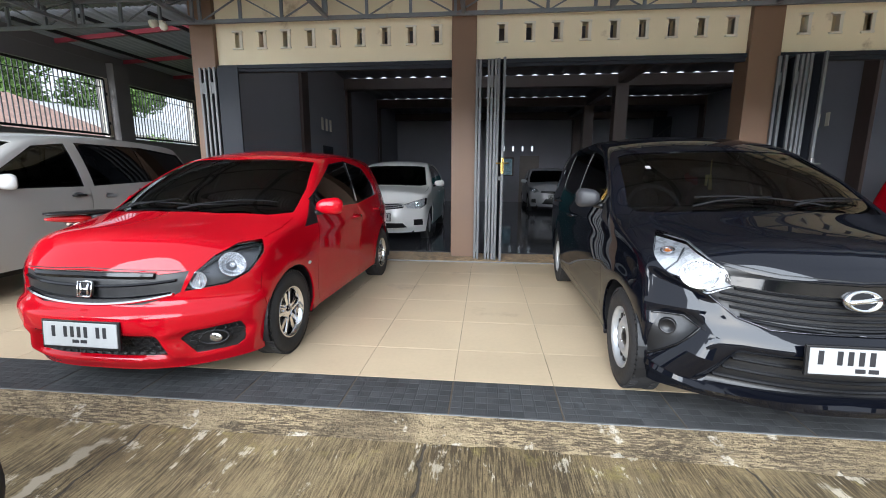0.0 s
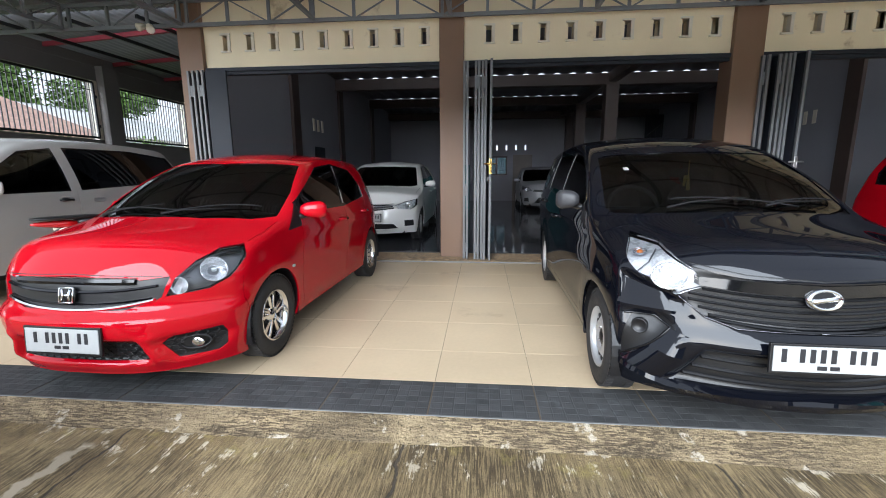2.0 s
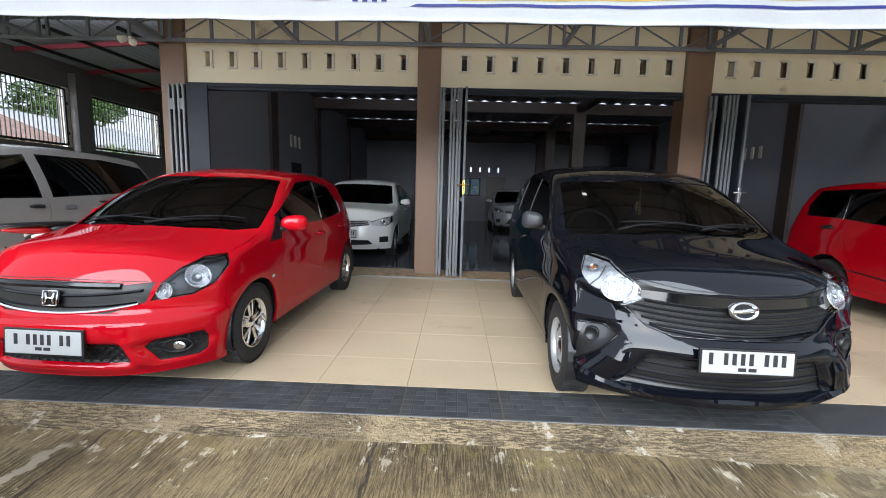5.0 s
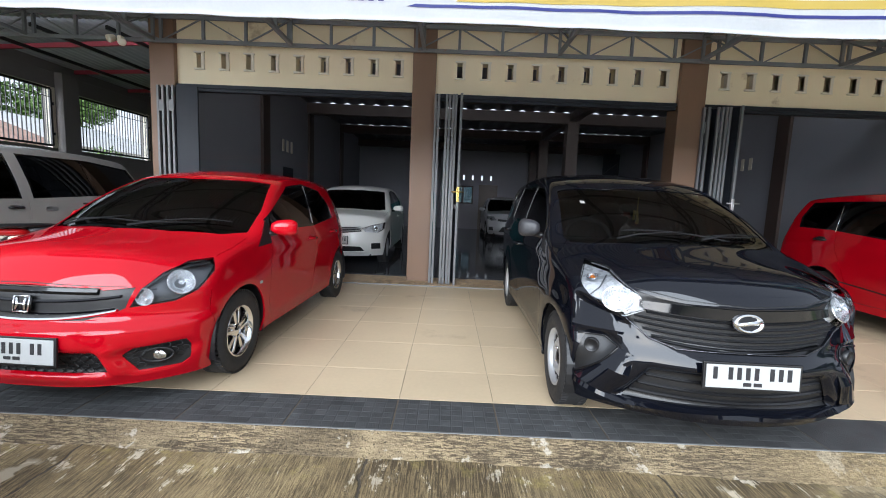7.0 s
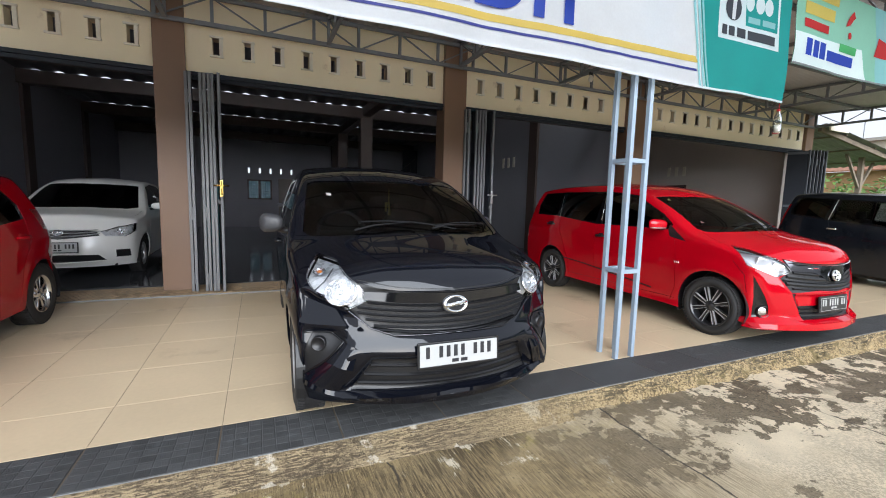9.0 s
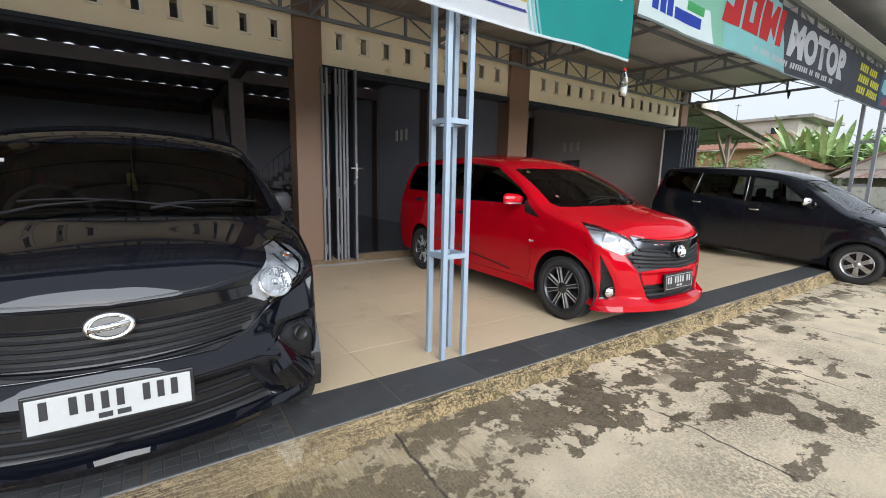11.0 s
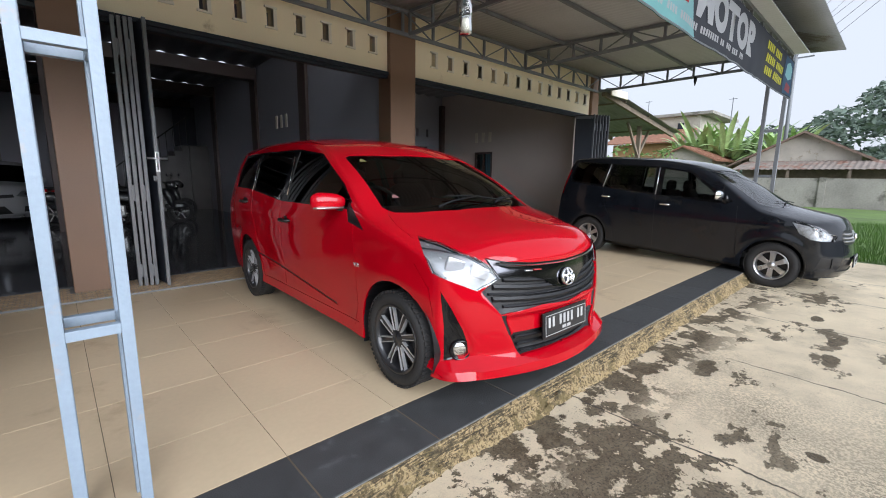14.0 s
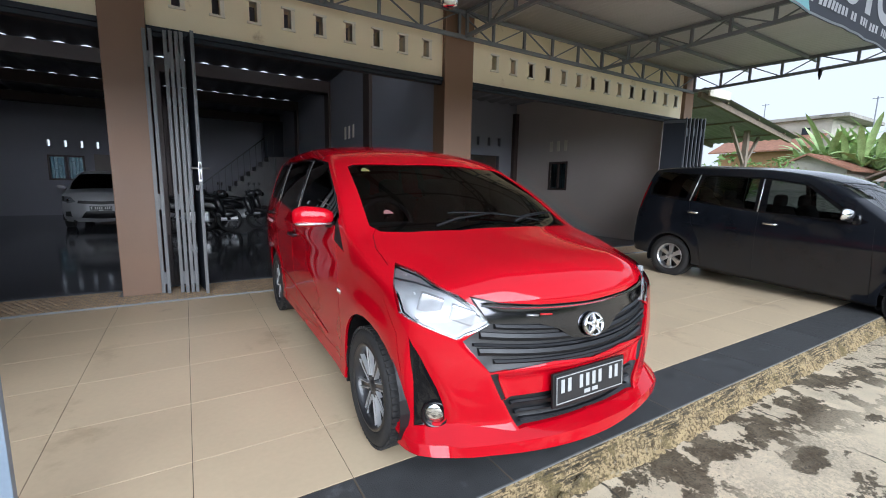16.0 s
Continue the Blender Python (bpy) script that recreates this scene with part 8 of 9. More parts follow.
on_cloth("green_bar", [(6.34, 0.30), (6.66, 0.30), (6.66, 0.40), (6.34, 0.40)], B2, P_green, ban2, 0.010)
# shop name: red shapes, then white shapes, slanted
for k, w in enumerate((0.36, 0.40, 0.40, 0.14)):
    x = 6.98 + (0, 0.42, 0.86, 1.30)[k]
    on_cloth("name_shape", [(x, 0.36), (x + w, 0.36), (x + w + 0.10, 0.93), (x + 0.10, 0.93)], B2, P_red, ban2, 0.009)
    if k == 1:
        on_cloth("name_gap", [(x + 0.16, 0.50), (x + 0.26, 0.50), (x + 0.31, 0.80), (x + 0.21, 0.80)], B2, P_pale_teal, ban2, 0.011)
    if k == 0:
        on_cloth("name_gap", [(x + 0.0, 0.62), (x + 0.2, 0.58), (x + 0.27, 0.94), (x + 0.04, 0.94)], B2, P_pale_teal, ban2, 0.011)
    if k == 2:
        on_cloth("name_gap", [(x + 0.30, 0.58), (x + 0.45, 0.34), (x + 0.24, 0.34)], B2, P_pale_teal, ban2, 0.011)
        on_cloth("name_gap", [(x + 0.26, 0.70), (x + 0.40, 0.94), (x + 0.26, 0.94)], B2, P_pale_teal, ban2, 0.012)
letters("MOTOR", 8.66, 2.865, 0.52, P_silver, ban2, B2, stretch=1.16, bold=0.03, slant=0.16, label="white slanted printed letters")
# address and trade lines as small bars
x = 7.72
for word in (2, 4, 8, 8, 2, 3, 3, 3):
    for k in range(word):
        on_cloth("text_bar", [(x, 0.13), (x + 0.045, 0.13), (x + 0.055, 0.225), (x + 0.01, 0.225)], B2, P_silver, ban2, 0.009, 0.2)
        x += 0.066
    x += 0.07
for r_, words in enumerate(((4, 4), (5, 5), (4, 6))):
    x = 11.62
    for word in words:
        for k in range(word):
            on_cloth("text_bar", [(x, 0.70 - 0.25 * r_), (x + 0.085, 0.70 - 0.25 * r_), (x + 0.115, 0.87 - 0.25 * r_), (x + 0.03, 0.87 - 0.25 * r_)], B2, P_lime, ban2, 0.009, 0.2)
            x += 0.118
        x += 0.08
on_cloth("picture", [(12.98, 0.06), (13.66, 0.06), (13.66, 0.94), (12.98, 0.94)], B2, P_slate, ban2, 0.009)
on_cloth("picture_shape", [(13.08, 0.5), (13.3, 0.42), (13.52, 0.5), (13.58, 0.75), (13.35, 0.86), (13.12, 0.78)], B2, P_pale_teal, ban2, 0.011)
on_cloth("picture_shape", [(13.1, 0.14), (13.5, 0.12), (13.56, 0.3), (13.2, 0.36)], B2, P_plum, ban2, 0.011)
on_cloth("white_hem", [(5.57, 0.0), (13.75, 0.0), (13.75, 0.025), (5.57, 0.025)], B2, P_grey, ban2, 0.010)

for ob_, x0, x1, z in ((ban1, -3.7, 5.53, 3.385), (ban2, 5.57, 13.75, 3.315)):
    bm = bmesh.new()
    add_box(bm, (x0, 2.602, z - 0.02), (x1, 2.705, z + 0.02), 0.003)
    part("batten", bm, M_truss, ob_, "grey batten that holds the sheeting")
# water bottle on a string at the corner of the white banner
bottle = thing("plastic_bottle", "clear plastic bottle hanging on a red string from the banner", "bottle", "", pose(5.52, 2.60, 2.25))
M_pet = glass("clear_plastic", (0.88, 0.92, 0.94), 0.05)
bm = bmesh.new()
add_tube(bm, [(0, 0, 0.02), (0.004, 0, -0.08)], 0.003, 6)
part("string", bm, P_red, bottle)
bm = bmesh.new()
add_lathe(bm, [(-0.08, 0.013), (-0.10, 0.014), (-0.12, 0.024), (-0.15, 0.034), (-0.20, 0.034), (-0.205, 0.031), (-0.21, 0.034), (-0.27, 0.034), (-0.285, 0.030), (-0.288, 0.001)], 20, "z")
part("bottle_body", bm, M_pet, bottle)
bm = bmesh.new()
add_lathe(bm, [(-0.066, 0.001), (-0.066, 0.014), (-0.085, 0.0145)], 16, "z")
part("bottle_cap", bm, P_red, bottle)
bm = bmesh.new()
add_lathe(bm, [(-0.215, 0.001), (-0.215, 0.031), (-0.27, 0.031), (-0.28, 0.001)], 18, "z")
part("water", bm, mat("murky_water", (0.55, 0.5, 0.4), 0.2, vary=0.1), bottle)

# ---- carport on the west side ----
M_redsteel = mat("red_steel_purlin", (0.30, 0.03, 0.05), 0.5, vary=0.1)
# opaque grey; the shading of the carport roof's underside is put into it
M_shadedsheet = mat("shaded_grey_roof_sheet", (0.27, 0.275, 0.30), 0.5, vary=0.1)
holes = [(4.6, 9.36, 2.06, 3.34), (9.92, 12.26, 2.06, 3.32)]
side = wall_with_holes(2.0, 13.2, 8.0, 8.18, -0.1, 3.66, holes)
bmesh.ops.transform(side, matrix=pose(0, 0, 0, 0, 0, 90), verts=side.verts)
tagged(mesh_ob("wall_carport", side, M_carport), "grey concrete carport wall with two barred openings", "wall", kind="structure")
bm = bmesh.new()
for a, b in ((4.6, 9.36), (9.92, 12.26)):
    add_box(bm, (-8.10, b - 0.02, 2.06), (-7.99, b + 0.10, 3.34))
tagged(mesh_ob("trim_carport", bm, M_trim_white), "pale plastered reveals beside the openings", "trim", kind="structure")
tagged(mesh_ob("wall_carport_back", box((-8.2, 13.2, -0.1), (-3.75, 13.35, 3.9)), M_carport), "grey concrete back wall of the carport", "wall", kind="structure")
tagged(mesh_ob("beam_carport_top", box((-8.18, 6.95, 3.662), (-8.0, 13.2, 3.86), 0.0), M_carport), "grey concrete edge beam under the carport roof", "beam", kind="structure")
tagged(mesh_ob("beam_carport", box((-7.98, 9.45, 1.9), (-7.8, 9.85, 3.66), 0.01), M_carport), "grey concrete post between the openings", "post", kind="structure")


M_bargrey = mat("grey_iron_bar", (0.10, 0.10, 0.105), 0.5, vary=0.15)


def window_grille(y0, y1, z0, z1, label):
    ob = thing("window_grille", label, "window grille", "window grilles of the carport", pose(-7.93, 0, 0))
    for nm, a, b in (("frame_bar", (0, y0, z0), (0, y1, z0)), ("frame_bar", (0, y0, z1), (0, y1, z1)), ("frame_bar", (0, y0, z0), (0, y0, z1)), ("frame_bar", (0, y1, z0), (0, y1, z1))):
        bm = bmesh.new()
        add_bar(bm, a, b, 0.035, 0.045)
        part(nm, bm, M_black, ob)
    k = int((y1 - y0) / 0.09)
    for i in range(1, k):
        y = y0 + (y1 - y0) * i / k
        bm = bmesh.new()
        add_bar(bm, (0, y, z0 + 0.02), (0, y, z1 - 0.02), 0.016, 0.016)
        part("upright_bar", bm, M_bargrey, ob)
    bm = bmesh.new()
    add_bar(bm, (0, y0, z1 - 0.17), (0, y1, z1 - 0.17), 0.014, 0.014)
    part("rail", bm, M_black, ob)
    for z in (z0 + 0.25, z1 - 0.3):
        bm = bmesh.new()
        add_box(bm, (-0.04, y1 + 0.0, z - 0.03), (0.02, y1 + 0.06, z + 0.03), 0.004)
        part("wall_fixing", bm, M_black, ob)
    return ob


window_grille(4.62, 9.28, 2.10, 3.28, "black iron bar grille in the carport wall")
window_grille(9.96, 12.18, 2.10, 3.26, "black iron bar grille in the carport wall")
wave_sheet("carport_roof", -8.4, -3.75, 6.9, 3.92, 13.4, 3.85, 0.16, 0.02, M_shadedsheet, "corrugated carport roof sheet, greyed for underside shade")
wave_sheet("carport_roof_front", -9.0, -4.2, 6.9, 3.80, 2.0, 3.585, 0.105, 0.016, M_roof, "grey corrugated metal canopy roof")
for y in (8.0, 9.6, 11.2, 12.6):
    bm = bmesh.new()
    add_bar(bm, (-7.95, y + 0.35, 3.80), (-3.8, y - 0.35, 3.80), 0.05, 0.08)
    tagged(mesh_ob("roof_purlin", bm, M_redsteel), "red painted steel roof purlin", "purlin", "purlins of the carport", "structure")
for x in (-7.2, -6.0, -4.8):
    bm = bmesh.new()
    add_bar(bm, (x, 6.95, 3.72), (x + 0.4, 13.2, 3.72), 0.04, 0.06)
    tagged(mesh_ob("roof_rafter", bm, M_black), "dark steel roof rafter", "rafter", "rafters of the carport", "structure")


# ---- scooters ----
def scooter(m, paint, label, seat_label=""):
    """A small underbone motorcycle, its front wheel towards -y."""
    ob = thing("scooter", label, "scooter", "", m)
    for y, nm in ((0.0, "front_wheel"), (1.24, "rear_wheel")):
        w = new(nm)
        w.parent = ob
        w.location = (0, y, 0.28)
        bm = bmesh.new()
        add_lathe(bm, [(-0.03, 0.225), (-0.045, 0.25), (-0.03, 0.28), (0, 0.288), (0.03, 0.28), (0.045, 0.25), (0.03, 0.225)], 36)
        part("tyre", bm, M_rubber, w)
        bm = bmesh.new()
        add_lathe(bm, [(-0.03, 0.226), (-0.02, 0.205), (0.02, 0.205), (0.03, 0.226)], 32)
        for k in range(6):
            t = math.pi / 3 * k
            add_bar(bm, (0, 0.03 * math.cos(t), 0.03 * math.sin(t)), (0, 0.21 * math.cos(t), 0.21 * math.sin(t)), 0.025, 0.02)
        part("rim", bm, M_rimblack, w)
    bm = bmesh.new()
    add_pillow(bm, (0, 0.22, 0.62), (0.36, 0.16, 0.5), 0.6, pose(0, 0, 0, -18, 0, 0))
    part("leg_shield", bm, paint, ob)
    bm = bmesh.new()
    add_pillow(bm, (0, 0.07, 0.42), (0.16, 0.5, 0.16), 0.6)
    part("front_fender", bm, paint, ob)
    bm = bmesh.new()
    add_pillow(bm, (0, 1.02, 0.62), (0.30, 0.95, 0.26), 0.6, pose(0, 0, 0, 9, 0, 0))
    part("tail_body", bm, paint, ob)
    bm = bmesh.new()
    add_pillow(bm, (0, 0.92, 0.79), (0.27, 0.80, 0.12), 0.55, pose(0, 0, 0, 5, 0, 0))
    part("seat", bm, M_black, ob)
    bm = bmesh.new()
    add_pillow(bm, (0, 0.16, 0.94), (0.26, 0.22, 0.18), 0.6)
    part("handlebar_cover", bm, paint, ob)
    bm = bmesh.new()
    add_tube(bm, [(-0.34, 0.26, 0.98), (-0.15, 0.18, 0.97), (0.15, 0.18, 0.97), (0.34, 0.26, 0.98)], 0.016, 8)
    part("handlebar", bm, M_black, ob)
    for s in (-1, 1):
        bm = bmesh.new()
        add_tube(bm, [(s * 0.22, 0.2, 0.98), (s * 0.27, 0.18, 1.14)], 0.006, 6)
        add_pillow(bm, (s * 0.28, 0.18, 1.18), (0.11, 0.03, 0.075), 0.6)
        part("wing_mirror", bm, M_black, ob)
        bm = bmesh.new()
        add_pillow(bm, (s * 0.085, 1.38, 0.755), (0.05, 0.16, 0.05), 0.7)
        part("turn_light", bm, M_trim_white, ob)
    bm = bmesh.new()
    vs = add_pillow(bm, (0, 1.46, 0.80), (0.22, 0.36, 0.10), 0.6)
    for v in vs:
        f = max(0.0, min(1.0, (v.co.y - 1.28) / 0.36))
        v.co.x *= 1 - 0.75 * f
        v.co.z = 0.835 + (v.co.z - 0.835) * (1 - 0.6 * f)
    part("tail_light", bm, M_tail, ob, "red tail lamp")
    bm = bmesh.new()
    vs = add_pillow(bm, (0, 1.36, 0.868), (0.2, 0.56, 0.035), 0.5)
    part("grab_rail", bm, M_black, ob)
    bm = bmesh.new()
    add_pillow(bm, (0, 0.05, 0.90), (0.18, 0.08, 0.11), 0.6)
    part("headlight", bm, M_lens, ob)
    bm = bmesh.new()
    add_box(bm, (-0.16, 0.45, 0.24), (0.16, 0.95, 0.50), 0.04)
    part("engine", bm, M_alloy, ob)
    bm = bmesh.new()
    add_tube(bm, [(0.10, 0.55, 0.25), (0.17, 0.95, 0.24), (0.18, 1.35, 0.36)], 0.04, 10, radii=[0.02, 0.045, 0.045])
    part("exhaust", bm, M_black, ob)
    bm = bmesh.new()
    add_tube(bm, [(0, 0.0, 0.28), (0, 0.12, 0.55), (0, 0.2, 0.9)], 0.035, 8)
    part("fork", bm, M_black, ob)
    bm = bmesh.new()
    add_tube(bm, [(-0.06, 0.7, 0.26), (-0.17, 0.74, 0.0)], 0.011, 6)
    part("side_stand", bm, M_black, ob)
    bm = bmesh.new()
    add_box(bm, (-0.10, 1.58, 0.42), (0.10, 1.60, 0.66), 0.004)
    part("mud_guard", bm, M_black, ob)
    return ob


M_scootblack = mat("black_scooter_plastic", (0.012, 0.012, 0.014), 0.3, coat=0.5, vary=0.1)
scooter(pose(-2.80, 5.26, 0.0, 0, 0, 153), M_scootblack, "black motor scooter with a red tail between two cars")
scooter(pose(-1.43, 1.40, -0.09, 0, 0, 100), M_scootblack, "black motor scooter standing on the forecourt")
for k, (x, y, r) in enumerate(((5.1, 13.6, 80), (5.5, 12.9, 95), (6.2, 13.2, 88), (6.5, 14.1, 96))):
    scooter(pose(x, y, 0.03, 0, 0, r), M_scootblack, "dusty dark motor scooter stored inside the hall")["group"] = "scooters in the hall"

# ---- stairs and small things in the hall ----
M_stair = mat("dark_stair_tile", (0.07, 0.065, 0.062), 0.4, vary=0.15)
stairs = thing("staircase", "dark tiled staircase with a thin dark iron rail", "staircase", "", pose(0, 0, 0))
steps = 12
for i in range(steps):
    x = 4.9 + 0.21 * i
    part("step", box((x, 17.5, 0.03), (x + 0.21, 18.6, 0.03 + 0.178 * (i + 1)), 0.004), M_stair, stairs)
for i in range(steps + 1):
    x = 5.0 + 0.2 * i
    bm = bmesh.new()
    add_bar(bm, (x, 17.54, 0.1 + 0.178 * (i * 0.955 + 0.5)), (x, 17.54, 0.95 + 0.178 * (i * 0.955 + 0.5)), 0.016, 0.016)
    part("baluster", bm, M_black, stairs)
bm = bmesh.new()
add_bar(bm, (4.95, 17.54, 1.04), (7.45, 17.54, 3.10), 0.045, 0.04)
part("handrail", bm, M_black, stairs)
part("landing", box((7.42, 17.4, 0.03), (8.0, 19.75, 2.17), 0.004), M_stair, stairs)
tagged(mesh_ob("stair_door", box((7.3, 18.9, 2.18), (8.0, 18.96, 3.6), 0.004), M_doordark), "dark blue-black door at the stair head", "door", kind="structure")
# windows
def barred_window(name, m, w, h, label):
    ob = thing(name, label, "window", "", m, "structure")
    bm = bmesh.new()
    for a, b in (((-w / 2 - 0.06, -0.04, -h / 2 - 0.06), (w / 2 + 0.06, 0.06, -h / 2)), ((-w / 2 - 0.06, -0.04, h / 2), (w / 2 + 0.06, 0.06, h / 2 + 0.06)),
                 ((-w / 2 - 0.06, -0.04, -h / 2), (-w / 2, 0.06, h / 2)), ((w / 2, -0.04, -h / 2), (w / 2 + 0.06, 0.06, h / 2)), ((-0.03, -0.03, -h / 2), (0.03, 0.06, h / 2))):
        add_box(bm, a, b, 0.003)
    part("window_frame", bm, M_darkbrown, ob)
    for s in (-1, 1):
        part("pane", box((min(s * 0.03, s * w / 2), 0.02, -h / 2), (max(s * 0.03, s * w / 2), 0.026, h / 2)), M_frost, ob, "bluish figured glass pane")
        for k in range(1, 4):
            bm = bmesh.new()
            x = s * (0.03 + (w / 2 - 0.03) * k / 4)
            add_bar(bm, (x, -0.01, -h / 2), (x, -0.01, h / 2), 0.01, 0.01)
            part("window_bar", bm, M_black, ob)
        for k in range(1, 5):
            bm = bmesh.new()
            z = -h / 2 + h * k / 5
            add_bar(bm, (s * 0.03, -0.012, z), (s * w / 2, -0.012, z), 0.01, 0.01)
            part("window_bar", bm, M_black, ob)
    return ob


M_frost = glass("figured_glass", (0.16, 0.23, 0.25), 0.3)
barred_window("window_1", pose(1.265, HALL_BACK + 0.02, 1.6), 0.83, 0.7, "small barred two-pane window, bluish glass")
barred_window("window_2", pose(13.97, 10.05, 1.62, 0, 0, -90), 0.6, 0.7, "small barred two-pane window, bluish glass")
tagged(mesh_ob("door_1", box((2.0, HALL_BACK - 0.05, 0.03), (2.85, HALL_BACK - 0.005, 2.08), 0.006), mat("grey_brown_door", (0.2, 0.17, 0.15), 0.5)), "plain closed grey-brown door in the back wall", "door", kind="structure")
for x, dx in ((-3.548, 0.02), (7.998, -0.02), (13.948, -0.02)):
    for k in range(3):
        y = (10.7 if x < 13 else 9.75) + 0.28 * k
        tagged(mesh_ob("vent_slot", box((min(x, x + dx), y, 2.33), (max(x, x + dx), y + 0.1, 2.62), 0.003), M_trim_white), "pale vent slot in the wall", "vent", "wall vents", "structure")
    if x < 0:
        tagged(mesh_ob("window_3", box((x, 10.75, 1.3), (x + dx, 11.4, 1.95), 0.003), M_doordark), "small dark closed window", "window", kind="structure")
tagged(mesh_ob("curtain", box((-0.36, 14.9, 0.03), (0.2, 14.95, 1.55), 0.02), mat("teal_cloth", (0.02, 0.12, 0.13), 0.8)), "dull teal cloth hanging in the hall", "curtain")
tagged(mesh_ob("curtain_stand", box((-0.4, 14.9, 0.03), (-0.36, 14.95, 1.6), 0.004), M_black), "thin dark stand for a cloth", "stand")


# ---- beyond the end of the building ----
M_leafdark = mat("tree_leaves_dark", (0.11, 0.165, 0.095), 0.6, vary=0.45, scale=0.7, grain=4)
M_leafmid = mat("tree_leaves", (0.11, 0.19, 0.04), 0.6, vary=0.45, scale=0.8, grain=5)
# distance haze is mixed into this leaf colour, paler and bluer
M_leafhaze = mat("hazed_far_leaves", (0.165, 0.215, 0.17), 0.7, vary=0.35, scale=0.15, grain=1.5)
M_banana = mat("banana_leaf", (0.38, 0.52, 0.22), 0.5, vary=0.35, scale=1.5, grain=12)
M_bark = mat("tree_bark", (0.12, 0.09, 0.06), 0.9, vary=0.3, scale=6, bump=0.5)
M_block = mat("block_wall_plaster", (0.32, 0.30, 0.27), 0.9, vary=0.25, scale=0.9, grain=12, bump=0.4, stain=(0.15, 0.14, 0.12), stain_amount=0.3, stain_scale=0.8)
M_plaster = mat("aged_cream_plaster", (0.46, 0.42, 0.36), 0.85, vary=0.2, scale=1.2, stain=(0.3, 0.26, 0.2), stain_amount=0.15)
M_rust = mat("rusty_sheet", (0.24, 0.20, 0.17), 0.8, vary=0.35, scale=2.0, stain=(0.22, 0.09, 0.05), stain_amount=0.35, stain_scale=1.2)
M_terracotta = mat("terracotta_tiles", (0.30, 0.145, 0.09), 0.8, vary=0.35, scale=3, grain=9, bump=0.5)
M_oldtile = mat("old_brown_roof_tiles", (0.19, 0.135, 0.105), 0.85, vary=0.35, scale=2, grain=9, bump=0.5, stain=(0.33, 0.15, 0.08), stain_amount=0.25, stain_scale=0.7)
M_shedroof = mat("grey_asbestos_sheet", (0.27, 0.265, 0.265), 0.85, vary=0.3, scale=1.5)
M_dullroof = mat("dull_red_roof_tiles", (0.30, 0.19, 0.15), 0.85, vary=0.3, scale=3, grain=9, bump=0.4)
M_wood = mat("grey_weathered_wood", (0.2, 0.16, 0.12), 0.8, vary=0.3, scale=4, bump=0.3)
rnd = random.Random(5)


def scatter_leaves(bm, mid, radii, n, size, r=rnd):
    """Small bent leaves through a rough ball, thicker towards its skin."""
    for _ in range(n):
        d = Vector((r.gauss(0, 1), r.gauss(0, 1), r.gauss(0, 1))).normalized() * (0.45 + 0.55 * r.random() ** 0.5)
        p = Vector((mid[0] + d.x * radii[0], mid[1] + d.y * radii[1], mid[2] + d.z * radii[2]))
        s = size * (0.6 + 0.8 * r.random())
        a = Vector((r.gauss(0, 1), r.gauss(0, 1), r.gauss(0, 0.5))).normalized()
        b = a.cross(Vector((r.gauss(0, 1), r.gauss(0, 1), r.gauss(0, 1)))).normalized()
        v = [bm.verts.new(p + q) for q in (-a * s, b * s * 0.45, a * s, -b * s * 0.45)]
        bm.faces.new(v)


def tree(x, y, base, high, crown, leaves, size, material, label, seed):
    r = random.Random(seed)
    ob = thing("tree", label, "tree", "", pose(x, y, base))
    bm = bmesh.new()
    add_tube(bm, [(0, 0, -0.3), (0.05, 0.05, high * 0.3), (r.uniform(-0.3, 0.3), r.uniform(-0.3, 0.3), high * 0.62)], 0.2, 9, radii=[high * 0.03, high * 0.022, high * 0.012])
    tips = []
    for k in range(7):
        t = 2 * math.pi * k / 7 + r.uniform(-0.3, 0.3)
        z0 = high * r.uniform(0.35, 0.6)
        tip = Vector((math.cos(t) * crown * r.uniform(0.4, 0.8), math.sin(t) * crown * r.uniform(0.4, 0.8), high * r.uniform(0.6, 0.95)))
        add_tube(bm, [(0, 0, z0), tip * 0.5 + Vector((0, 0, z0 * 0.4)), tip], 0.05, 6, radii=[high * 0.012, high * 0.008, high * 0.003])
        tips.append(tip)
    part("trunk", bm, M_bark, ob)
    bm = bmesh.new()
    for tip in tips + [Vector((0, 0, high * 0.92)), Vector((0.2, -0.1, high * 0.75))]:
        for _ in range(3):
            c = tip + Vector((r.uniform(-0.3, 0.3), r.uniform(-0.3, 0.3), r.uniform(-0.2, 0.25))) * crown
            scatter_leaves(bm, c, (crown * 0.36, crown * 0.36, crown * 0.26), leaves, size, r)
    part("crown", bm, material, ob)
    return ob


# grass field with a low wall behind it
def field_height(x, y):
    return -0.155 + 0.02 * noise.noise((x * 0.6, y * 0.6, 0)) + 0.02 * min(1, max(0, (x - 14.3) / 3))


sheet("field", [14.35 + 0.5 * i for i in range(44)] + [40, 60, 120], [0.55 + 0.4 * i for i in range(10)] + [6, 10, 20, 60], field_height, M_field, "rough green grass field beside the forecourt")
bm = bmesh.new()
